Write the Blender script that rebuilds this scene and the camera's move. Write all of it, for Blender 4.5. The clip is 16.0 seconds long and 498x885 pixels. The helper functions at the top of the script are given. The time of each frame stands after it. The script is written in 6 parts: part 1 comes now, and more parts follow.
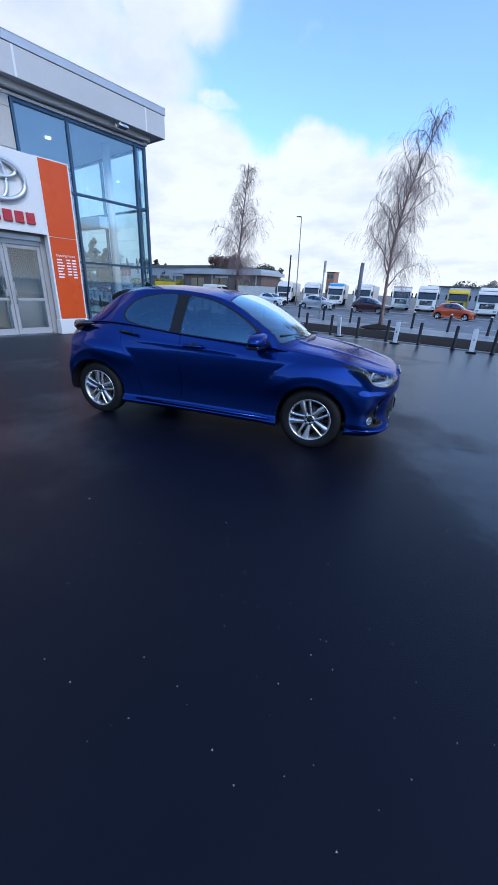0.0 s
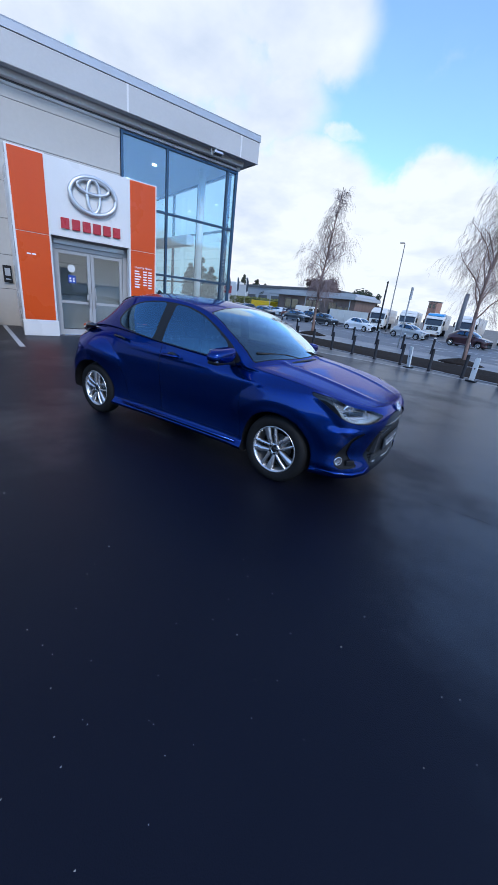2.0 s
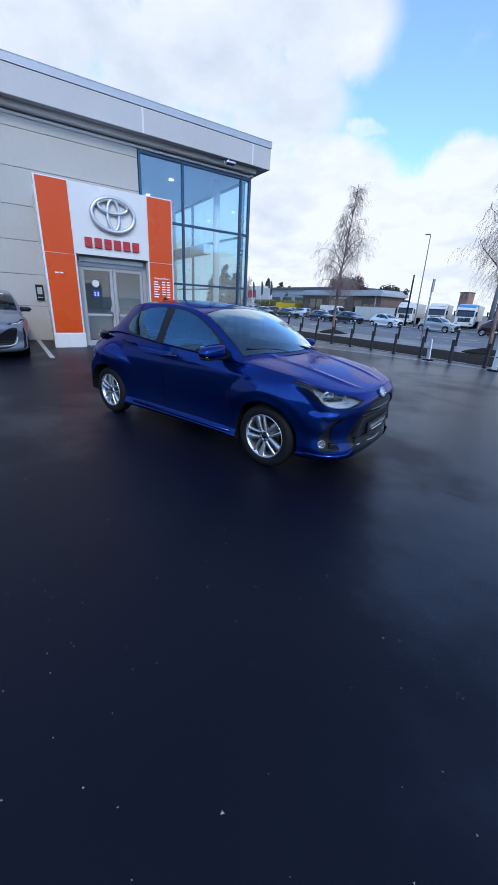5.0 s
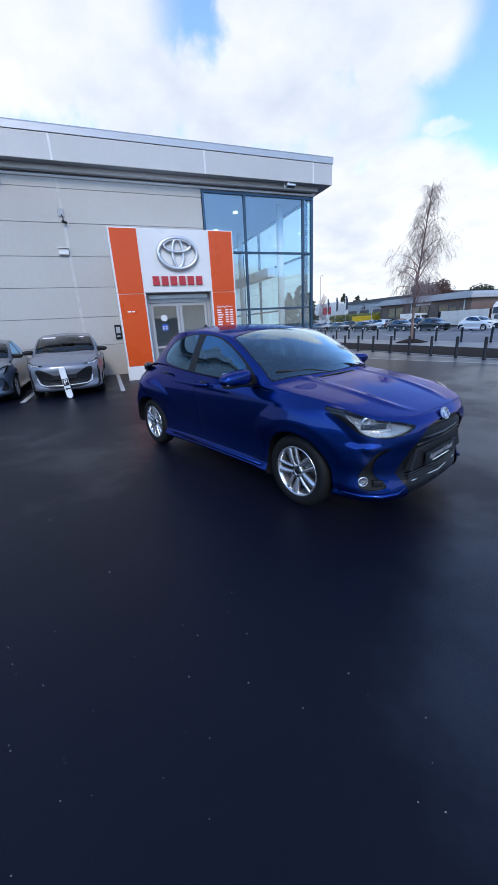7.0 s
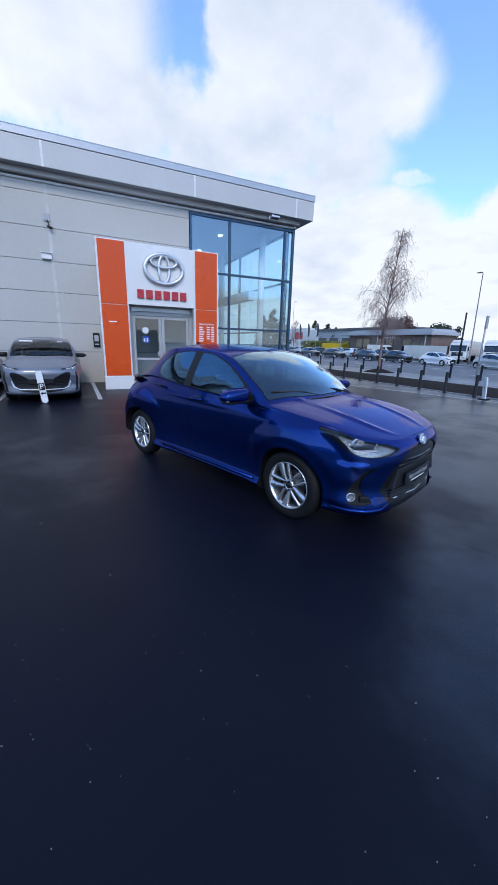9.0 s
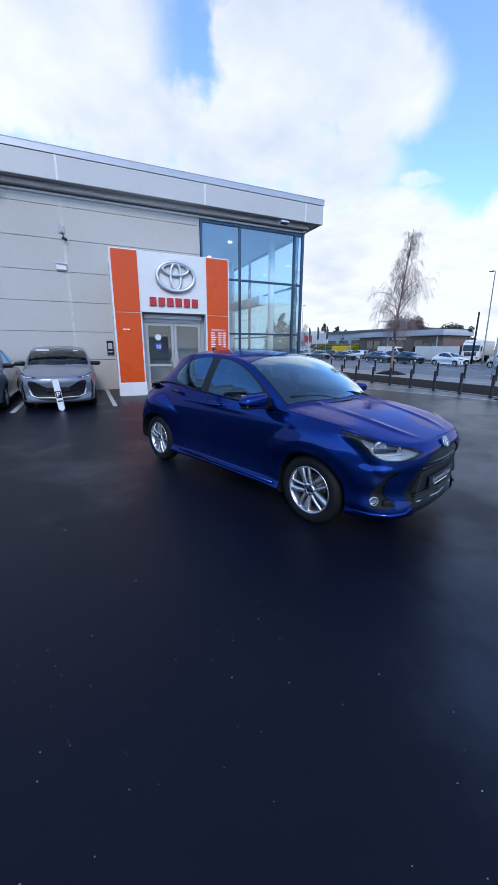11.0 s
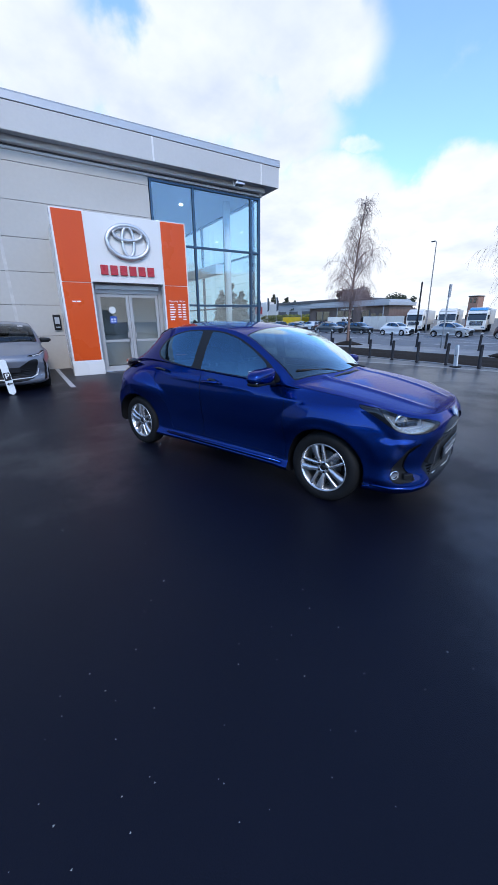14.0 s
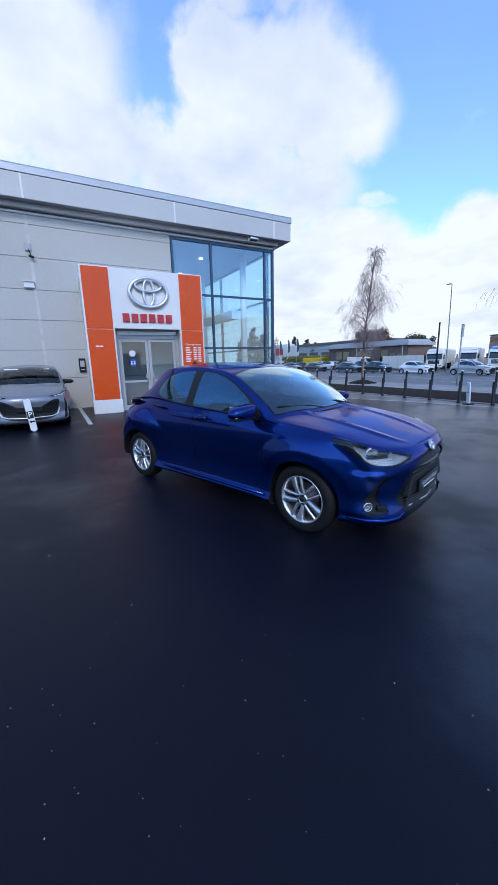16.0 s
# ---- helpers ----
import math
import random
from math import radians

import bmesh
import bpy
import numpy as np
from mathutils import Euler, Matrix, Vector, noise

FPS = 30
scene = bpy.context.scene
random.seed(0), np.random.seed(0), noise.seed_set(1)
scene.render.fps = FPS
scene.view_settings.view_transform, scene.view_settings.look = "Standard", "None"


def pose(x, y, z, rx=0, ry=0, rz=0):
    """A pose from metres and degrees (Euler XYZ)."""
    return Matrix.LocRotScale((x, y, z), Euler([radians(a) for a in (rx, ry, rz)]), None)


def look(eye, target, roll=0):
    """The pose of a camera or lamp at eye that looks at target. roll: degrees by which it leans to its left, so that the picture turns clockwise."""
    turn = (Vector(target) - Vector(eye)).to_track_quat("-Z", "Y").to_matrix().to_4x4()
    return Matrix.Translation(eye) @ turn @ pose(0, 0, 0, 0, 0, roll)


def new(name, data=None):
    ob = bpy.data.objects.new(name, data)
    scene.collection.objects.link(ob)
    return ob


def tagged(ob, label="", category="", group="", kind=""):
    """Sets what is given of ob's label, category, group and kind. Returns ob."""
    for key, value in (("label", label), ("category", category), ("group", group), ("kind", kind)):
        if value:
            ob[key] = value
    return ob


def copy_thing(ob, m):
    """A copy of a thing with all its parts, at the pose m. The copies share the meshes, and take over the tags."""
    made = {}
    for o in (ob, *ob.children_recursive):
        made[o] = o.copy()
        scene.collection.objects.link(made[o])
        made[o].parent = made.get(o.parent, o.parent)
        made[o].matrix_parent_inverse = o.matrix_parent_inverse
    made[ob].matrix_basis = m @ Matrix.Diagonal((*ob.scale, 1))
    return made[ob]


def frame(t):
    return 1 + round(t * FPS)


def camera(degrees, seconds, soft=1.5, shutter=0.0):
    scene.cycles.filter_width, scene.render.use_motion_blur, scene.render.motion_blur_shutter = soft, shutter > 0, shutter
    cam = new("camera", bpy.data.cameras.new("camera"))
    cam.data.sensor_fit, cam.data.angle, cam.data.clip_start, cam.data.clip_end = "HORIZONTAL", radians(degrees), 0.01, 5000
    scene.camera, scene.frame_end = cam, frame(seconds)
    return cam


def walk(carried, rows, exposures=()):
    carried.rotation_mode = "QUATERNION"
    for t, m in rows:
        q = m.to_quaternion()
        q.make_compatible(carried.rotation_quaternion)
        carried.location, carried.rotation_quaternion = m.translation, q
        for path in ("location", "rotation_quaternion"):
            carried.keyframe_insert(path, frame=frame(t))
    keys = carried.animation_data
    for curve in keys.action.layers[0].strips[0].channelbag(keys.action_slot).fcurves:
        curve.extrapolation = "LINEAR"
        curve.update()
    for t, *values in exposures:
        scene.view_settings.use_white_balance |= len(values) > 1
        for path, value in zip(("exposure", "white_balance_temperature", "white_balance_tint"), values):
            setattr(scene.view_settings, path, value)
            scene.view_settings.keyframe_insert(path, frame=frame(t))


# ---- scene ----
cam = camera(69.7, 16.0, soft=1.05)
PATH = [
    (0, (0.253, 0.371, 1.493), (-0.871, 1.825, 0.703), 2.8),
    (0.5, (0.439, 0.639, 1.49), (-0.88, 1.943, 0.743), 2.3),
    (1, (0.583, 0.944, 1.49), (-0.833, 2.177, 0.802), 1.3),
    (1.5, (0.665, 1.188, 1.509), (-0.617, 2.474, 0.673), 6.7),
    (1.9, (0.725, 1.398, 1.506), (-0.656, 2.596, 0.694), 6.2),
    (2, (0.792, 1.392, 1.5), (-0.655, 2.565, 0.772), 6.6),
    (2.5, (0.967, 1.479, 1.491), (-0.68, 2.418, 0.853), 2.4),
    (3, (1.171, 1.32, 1.47), (-0.467, 2.307, 0.886), 3.1),
    (3.5, (1.314, 1.24, 1.478), (-0.276, 2.239, 0.789), 2.9),
    (3.7, (1.35, 1.242, 1.487), (-0.218, 2.262, 0.78), 2.3),
    (5.8, (1.137, 1.779, 1.486), (-0.412, 2.816, 0.761), 3.0),
    (6, (1.117, 1.842, 1.484), (-0.499, 2.791, 0.784), 0.9),
    (6.5, (1.087, 2.037, 1.494), (-0.641, 2.838, 0.882), -0.2),
    (7, (1.066, 2.124, 1.473), (-0.717, 2.782, 0.851), -3.2),
    (7.5, (1.06, 2.042, 1.454), (-0.681, 2.839, 0.875), -0.9),
    (8, (1.132, 1.863, 1.496), (-0.553, 2.759, 0.897), 0.0),
    (8.5, (1.148, 1.791, 1.501), (-0.561, 2.64, 0.903), 3.2),
    (9, (1.133, 1.825, 1.503), (-0.602, 2.666, 0.971), 1.5),
    (9.5, (1.134, 1.795, 1.502), (-0.609, 2.61, 0.955), 1.5),
    (10, (1.143, 1.742, 1.512), (-0.598, 2.574, 0.984), 0.9),
    (10.2, (1.13, 1.755, 1.51), (-0.637, 2.536, 0.991), 0.2),
    (12.3, (1.028, 1.737, 1.506), (-0.723, 2.562, 1.002), 1.0),
    (12.5, (0.97, 1.752, 1.487), (-0.79, 2.549, 0.969), 2.1),
    (13, (0.702, 1.759, 1.458), (-1.064, 2.447, 0.818), 0.1),
    (13.5, (0.6, 1.692, 1.45), (-1.15, 2.457, 0.856), 0.0),
    (14, (0.702, 1.418, 1.5), (-0.908, 2.412, 0.854), -0.6),
    (14.5, (0.712, 1.373, 1.499), (-0.894, 2.443, 0.974), 1.5),
    (15, (0.759, 1.386, 1.525), (-0.879, 2.405, 0.997), 1.1),
    (15.5, (0.868, 1.592, 1.479), (-0.831, 2.555, 1.05), 1.0),
    (16, (1.015, 1.65, 1.489), (-0.706, 2.569, 1.049), -1.3),
]
# the picture is balanced cool all through
walk(cam, [(t, look(eye, target, roll)) for t, eye, target, roll in PATH], [(0.0, 0.02, 5720, 8), (3.5, 0.0, 5850, 8), (6.0, -0.02, 5860, 8), (7.0, 0.06, 6050, 9), (8.0, -0.02, 5880, 9), (10.0, 0.0, 5880, 9), (12.5, 0.10, 5950, 9), (13.5, 0.12, 5980, 9), (14.5, 0.06, 5840, 9), (16.0, 0.0, 5720, 9)])

# light levels
SKY_STRENGTH, CLOUD_STRENGTH, SUN_STRENGTH = 0.34, 1.0, 1.6


# world: a thin blue sky with bright broken cloud
world = bpy.data.worlds.new("world")
scene.world = world
world.use_nodes = True
wn, wl = world.node_tree.nodes, world.node_tree.links
wn.clear()
SUN_UP, SUN_ROUND = radians(38), radians(106)


def wnode(kind, **values):
    n = wn.new(kind)
    for k, v in values.items():
        n.inputs[k].default_value = v
    return n


def wmath(op, a, b=None):
    n = wn.new("ShaderNodeMath")
    n.operation = op
    if op == "MULTIPLY_ADD":
        n.inputs[2].default_value = 0.345
    for i, v in enumerate((a, b)):
        if v is None:
            continue
        if isinstance(v, (int, float)):
            n.inputs[i].default_value = v
        else:
            wl.new(v, n.inputs[i])
    return n.outputs[0]


sky = wn.new("ShaderNodeTexSky")
sky.sky_type, sky.sun_disc = "NISHITA", False
sky.sun_elevation, sky.sun_rotation = SUN_UP, SUN_ROUND
sky.air_density, sky.dust_density, sky.ozone_density = 1.0, 0.35, 6.0
coord = wn.new("ShaderNodeTexCoord")
axes = wn.new("ShaderNodeSeparateXYZ")
wl.new(coord.outputs["Generated"], axes.inputs[0])
up = wmath("MAXIMUM", axes.outputs[2], 0.0)
flat = wmath("ADD", up, 0.22)
plane = wn.new("ShaderNodeCombineXYZ")
wl.new(wmath("DIVIDE", axes.outputs[0], flat), plane.inputs[0])
wl.new(wmath("DIVIDE", axes.outputs[1], flat), plane.inputs[1])
cloud = wnode("ShaderNodeTexNoise", Scale=1.15, Detail=6.0, Roughness=0.5, Distortion=0.25)
wl.new(plane.outputs[0], cloud.inputs["Vector"])
puff = wnode("ShaderNodeTexNoise", Scale=3.4, Detail=5.0, Roughness=0.55)
wl.new(plane.outputs[0], puff.inputs["Vector"])
# thinner cloud towards the open blue part of the sky
toward = wn.new("ShaderNodeVectorMath")
toward.operation = "DOT_PRODUCT"
toward.inputs[1].default_value = Vector((-0.115, 0.745, 0.66)).normalized()
wl.new(coord.outputs["Generated"], toward.inputs[0])
open_sky = wn.new("ShaderNodeMapRange")
open_sky.interpolation_type = "SMOOTHSTEP"
for i, v in enumerate((0.80, 0.985, 0.0, 0.34)):
    open_sky.inputs[i + 1].default_value = v
wl.new(toward.outputs["Value"], open_sky.inputs[0])
# and away from the road, where the glass mirrors clear sky
east = wn.new("ShaderNodeMapRange")
east.interpolation_type = "SMOOTHSTEP"
for i, v in enumerate((-0.05, 0.6, 0.0, 0.55)):
    east.inputs[i + 1].default_value = v
wl.new(axes.outputs[0], east.inputs[0])
rise = wn.new("ShaderNodeMapRange")
rise.interpolation_type = "SMOOTHSTEP"
for i, v in enumerate((0.04, 0.22, 0.0, 1.0)):
    rise.inputs[i + 1].default_value = v
wl.new(up, rise.inputs[0])
low = wn.new("ShaderNodeMapRange")
low.interpolation_type = "SMOOTHSTEP"
for i, v in enumerate((0.05, 0.42, 0.30, 0.0)):
    low.inputs[i + 1].default_value = v
wl.new(up, low.inputs[0])
south = wn.new("ShaderNodeMapRange")
south.interpolation_type = "SMOOTHSTEP"
for i, v in enumerate((-0.5, -0.1, 0.72, 0.0)):
    south.inputs[i + 1].default_value = v
wl.new(axes.outputs[1], south.inputs[0])
zenith = wn.new("ShaderNodeMapRange")
zenith.interpolation_type = "SMOOTHSTEP"
for i, v in enumerate((0.72, 0.93, 0.0, 0.30)):
    zenith.inputs[i + 1].default_value = v
wl.new(up, zenith.inputs[0])
clearing = wmath("ADD", wmath("ADD", open_sky.outputs[0], zenith.outputs[0]), wmath("MULTIPLY", wmath("MAXIMUM", east.outputs[0], south.outputs[0]), rise.outputs[0]))
west = wn.new("ShaderNodeMapRange")
west.interpolation_type = "SMOOTHSTEP"
for i, v in enumerate((-0.75, -0.15, 0.11, 0.0)):
    west.inputs[i + 1].default_value = v
wl.new(axes.outputs[0], west.inputs[0])
haze = wmath("MULTIPLY", low.outputs[0], wmath("SUBTRACT", 1.0, wmath("MULTIPLY", south.outputs[0], 1.8)))
mass = wmath("ADD", wmath("SUBTRACT", wmath("ADD", wmath("ADD", cloud.outputs["Fac"], west.outputs[0]), haze), clearing),
             wmath("MULTIPLY", wmath("SUBTRACT", puff.outputs["Fac"], 0.5), 0.5))
# the seen part of the sky: broken cloud, by bearing and height in degrees (x, y, half width, half height, amount)
bearing = wmath("MULTIPLY", wmath("ARCTAN2", axes.outputs[0], axes.outputs[1]), 57.2958)
height = wmath("MULTIPLY", wmath("ARCSINE", axes.outputs[2]), 57.2958)
chart = wn.new("ShaderNodeCombineXYZ")
wl.new(bearing, chart.inputs[0])
wl.new(height, chart.inputs[1])
ragged = wnode("ShaderNodeTexNoise", Scale=0.13, Detail=5.0, Roughness=0.55)
wl.new(chart.outputs[0], ragged.inputs["Vector"])
shift = wn.new("ShaderNodeVectorMath")
shift.operation = "MULTIPLY_ADD"
wl.new(ragged.outputs["Color"], shift.inputs[0])
shift.inputs[1].default_value, shift.inputs[2].default_value = (9.0, 7.0, 0.0), (-4.5, -3.5, 0.0)
drift = wn.new("ShaderNodeVectorMath")
drift.operation = "ADD"
wl.new(chart.outputs[0], drift.inputs[0])
wl.new(shift.outputs[0], drift.inputs[1])
bank = None
for bx, by, bw, bh, amount in ((-91, 33, 14.5, 11, 1.0), (-108, 32, 18, 14, 1.0), (-84, 26, 13, 6, 0.75), (-59, 31.5, 13, 6.5, 1.0), (-65, 34, 7.5, 5, 1.0), (-50, 28.5, 8.5, 5.5, 1.0),
                               (-66, 26, 13, 6, 0.95), (-55, 22.5, 10, 7, 0.75), (-57, 40, 12, 3.5, 0.55), (-78, 25, 9, 6, 0.42), (-52, 23, 2.6, 2.0, 0.9),
                               (-44, 20.3, 3.5, 1.3, 0.6), (-48, 15, 11, 5.2, 1.0), (-31, 14, 9, 4.6, 1.0), (-38, 11.5, 13, 5.5, 1.0), (-22, 11, 12, 6, 1.0),
                               (-45, 5, 70, 9, 1.0), (-14, 7, 16, 6, 0.8), (-74, 15, 30, 10, 0.9)):
    off = wn.new("ShaderNodeVectorMath")
    off.operation = "SUBTRACT"
    wl.new(drift.outputs[0], off.inputs[0])
    off.inputs[1].default_value = (bx, by, 0)
    unit = wn.new("ShaderNodeVectorMath")
    unit.operation = "MULTIPLY"
    wl.new(off.outputs[0], unit.inputs[0])
    unit.inputs[1].default_value = (1 / bw, 1 / bh, 0)
    far = wn.new("ShaderNodeVectorMath")
    far.operation = "LENGTH"
    wl.new(unit.outputs[0], far.inputs[0])
    fall = wn.new("ShaderNodeMapRange")
    for i, v in enumerate((0.55, 1.35, amount, 0.0)):
        fall.inputs[i + 1].default_value = v
    wl.new(far.outputs["Value"], fall.inputs[0])
    bank = fall.outputs[0] if bank is None else wmath("MAXIMUM", bank, fall.outputs[0])
seen_mass = wmath("ADD", wmath("MULTIPLY_ADD", bank, 0.25), wmath("ADD", wmath("MULTIPLY", wmath("SUBTRACT", ragged.outputs["Fac"], 0.5), 0.36), wmath("MULTIPLY", wmath("SUBTRACT", puff.outputs["Fac"], 0.5), 0.16)))


def band(value, a, b):
    n = wn.new("ShaderNodeMapRange")
    n.interpolation_type = "SMOOTHSTEP"
    n.inputs[1].default_value, n.inputs[2].default_value = a, b
    wl.new(value, n.inputs[0])
    return n.outputs[0]


seen = wmath("MULTIPLY", wmath("MULTIPLY", band(bearing, -125, -105), band(bearing, 20, -2)), band(height, 84, 66))
mass = wmath("ADD", wmath("MULTIPLY", mass, wmath("SUBTRACT", 1.0, seen)), wmath("MULTIPLY", seen_mass, seen))
cover = wn.new("ShaderNodeMapRange")
cover.interpolation_type = "SMOOTHSTEP"
for i, v in enumerate((0.39, 0.545, 0.10, 1.0)):
    cover.inputs[i + 1].default_value = v
wl.new(mass, cover.inputs[0])
shade = wn.new("ShaderNodeValToRGB")
shade.color_ramp.elements[0].position, shade.color_ramp.elements[0].color = 0.44, (1.0, 0.99, 0.985, 1)
shade.color_ramp.elements[1].position, shade.color_ramp.elements[1].color = 0.64, (0.72, 0.76, 0.85, 1)
body = wmath("ADD", wmath("MULTIPLY", puff.outputs["Fac"], 0.45), wmath("MULTIPLY", cloud.outputs["Fac"], 0.55))
wl.new(wmath("SUBTRACT", wmath("ADD", body, wmath("MULTIPLY", west.outputs[0], 0.2)), wmath("MULTIPLY", band(height, 24, 10), 0.07)), shade.inputs[0])
blue = wnode("ShaderNodeBackground", Strength=SKY_STRENGTH)
wl.new(sky.outputs[0], blue.inputs[0])
white = wnode("ShaderNodeBackground", Strength=CLOUD_STRENGTH)
wl.new(shade.outputs[0], white.inputs[0])
mixed = wn.new("ShaderNodeMixShader")
wl.new(cover.outputs[0], mixed.inputs[0])
wl.new(blue.outputs[0], mixed.inputs[1])
wl.new(white.outputs[0], mixed.inputs[2])
wl.new(mixed.outputs[0], wn.new("ShaderNodeOutputWorld").inputs[0])

sun = new("sun", bpy.data.lights.new("sun", "SUN"))
sun.data.energy, sun.data.angle, sun.data.color = SUN_STRENGTH, radians(14), (1.0, 0.88, 0.73)
sun.matrix_world = look((0, 0, 30), (-30 * math.sin(SUN_ROUND), -30 * math.cos(SUN_ROUND), 30 - 30 * math.tan(SUN_UP)))


# ---- materials ----
def material(name, colour, rough=0.5, metal=0.0, colour2=None, scale=3.0, fine=60.0, vary=0.12, rough_vary=0.1,
             bump=0.0, bump_scale=80.0, coat=0.0, spec=0.5, emit=0.0, per_piece=0.0):
    m = bpy.data.materials.new(name)
    m.use_nodes = True
    n, l = m.node_tree.nodes, m.node_tree.links
    b = n["Principled BSDF"]
    tc = n.new("ShaderNodeTexCoord")
    big = n.new("ShaderNodeTexNoise")
    big.inputs["Scale"].default_value, big.inputs["Detail"].default_value = scale, 5.0
    small = n.new("ShaderNodeTexNoise")
    small.inputs["Scale"].default_value, small.inputs["Detail"].default_value = fine, 3.0
    l.new(tc.outputs["Object"], big.inputs["Vector"])
    l.new(tc.outputs["Object"], small.inputs["Vector"])
    add = n.new("ShaderNodeMath")
    add.operation = "MULTIPLY_ADD"
    l.new(big.outputs["Fac"], add.inputs[0])
    add.inputs[1].default_value = 1.3
    off = n.new("ShaderNodeMath")
    off.operation = "MULTIPLY_ADD"
    l.new(small.outputs["Fac"], off.inputs[0])
    off.inputs[1].default_value, off.inputs[2].default_value = 0.7, -0.5
    l.new(off.outputs[0], add.inputs[2])
    if per_piece:
        info = n.new("ShaderNodeObjectInfo")
        pp = n.new("ShaderNodeMath")
        pp.operation = "MULTIPLY_ADD"
        l.new(info.outputs["Random"], pp.inputs[0])
        pp.inputs[1].default_value = per_piece
        l.new(add.outputs[0], pp.inputs[2])
        add = pp
    mix = n.new("ShaderNodeMix")
    mix.data_type = "RGBA"
    c2 = colour2 or tuple(c * (1 - 2.5 * vary) for c in colour)
    mix.inputs[6].default_value, mix.inputs[7].default_value = (*colour, 1), (*c2, 1)
    l.new(add.outputs[0], mix.inputs[0])
    l.new(mix.outputs[2], b.inputs["Base Color"])
    rr = n.new("ShaderNodeMapRange")
    rr.inputs[1].default_value, rr.inputs[2].default_value = 0.2, 0.8
    rr.inputs[3].default_value, rr.inputs[4].default_value = max(rough - rough_vary, 0.0), min(rough + rough_vary, 1.0)
    l.new(big.outputs["Fac"], rr.inputs[0])
    l.new(rr.outputs[0], b.inputs["Roughness"])
    b.inputs["Metallic"].default_value = metal
    b.inputs["Specular IOR Level"].default_value = spec
    b.inputs["Coat Weight"].default_value = coat
    b.inputs["Coat Roughness"].default_value, b.inputs["Coat IOR"].default_value = 0.02, 1.55
    if bump:
        bn = n.new("ShaderNodeTexNoise")
        bn.inputs["Scale"].default_value, bn.inputs["Detail"].default_value = bump_scale, 4.0
        l.new(tc.outputs["Object"], bn.inputs["Vector"])
        bp = n.new("ShaderNodeBump")
        bp.inputs["Strength"].default_value, bp.inputs["Distance"].default_value = bump, 0.01
        l.new(bn.outputs["Fac"], bp.inputs["Height"])
        l.new(bp.outputs[0], b.inputs["Normal"])
    if emit:
        b.inputs["Emission Color"].default_value, b.inputs["Emission Strength"].default_value = (*colour, 1), emit
    return m


def glass_material(name, tint=(0.9, 0.95, 0.97), opacity=0.0, ior=1.5, dark=(0.02, 0.03, 0.04), gain=1.9, sheen=(0.95, 0.97, 1.0)):
    """Thin pane: clear with mirror-like Fresnel reflection, and a share of tinted film."""
    m = bpy.data.materials.new(name)
    m.use_nodes = True
    n, l = m.node_tree.nodes, m.node_tree.links
    n.clear()
    clear = n.new("ShaderNodeBsdfTransparent")
    clear.inputs[0].default_value = (*tint, 1)
    gloss = n.new("ShaderNodeBsdfGlossy")
    gloss.inputs["Roughness"].default_value = 0.0
    gloss.inputs["Color"].default_value = (*sheen, 1)
    film = n.new("ShaderNodeBsdfDiffuse")
    film.inputs[0].default_value = (*dark, 1)
    # mirror share by angle, the same from either side of the pane
    edge = n.new("ShaderNodeLayerWeight")
    edge.inputs["Blend"].default_value = 0.5
    steep = n.new("ShaderNodeMath")
    steep.operation = "POWER"
    steep.inputs[1].default_value = 5.0
    l.new(edge.outputs["Facing"], steep.inputs[0])
    f0 = ((ior - 1) / (ior + 1)) ** 2
    f = n.new("ShaderNodeMath")
    f.operation = "MULTIPLY_ADD"
    f.inputs[1].default_value, f.inputs[2].default_value = 1 - f0, f0
    l.new(steep.outputs[0], f.inputs[0])
    twice = n.new("ShaderNodeMath")
    twice.operation, twice.use_clamp = "MULTIPLY", True
    twice.inputs[1].default_value = gain
    l.new(f.outputs[0], twice.inputs[0])
    body = n.new("ShaderNodeMixShader")
    body.inputs[0].default_value = opacity
    l.new(clear.outputs[0], body.inputs[1])
    l.new(film.outputs[0], body.inputs[2])
    out = n.new("ShaderNodeMixShader")
    l.new(twice.outputs[0], out.inputs[0])
    l.new(body.outputs[0], out.inputs[1])
    l.new(gloss.outputs[0], out.inputs[2])
    l.new(out.outputs[0], n.new("ShaderNodeOutputMaterial").inputs[0])
    return m


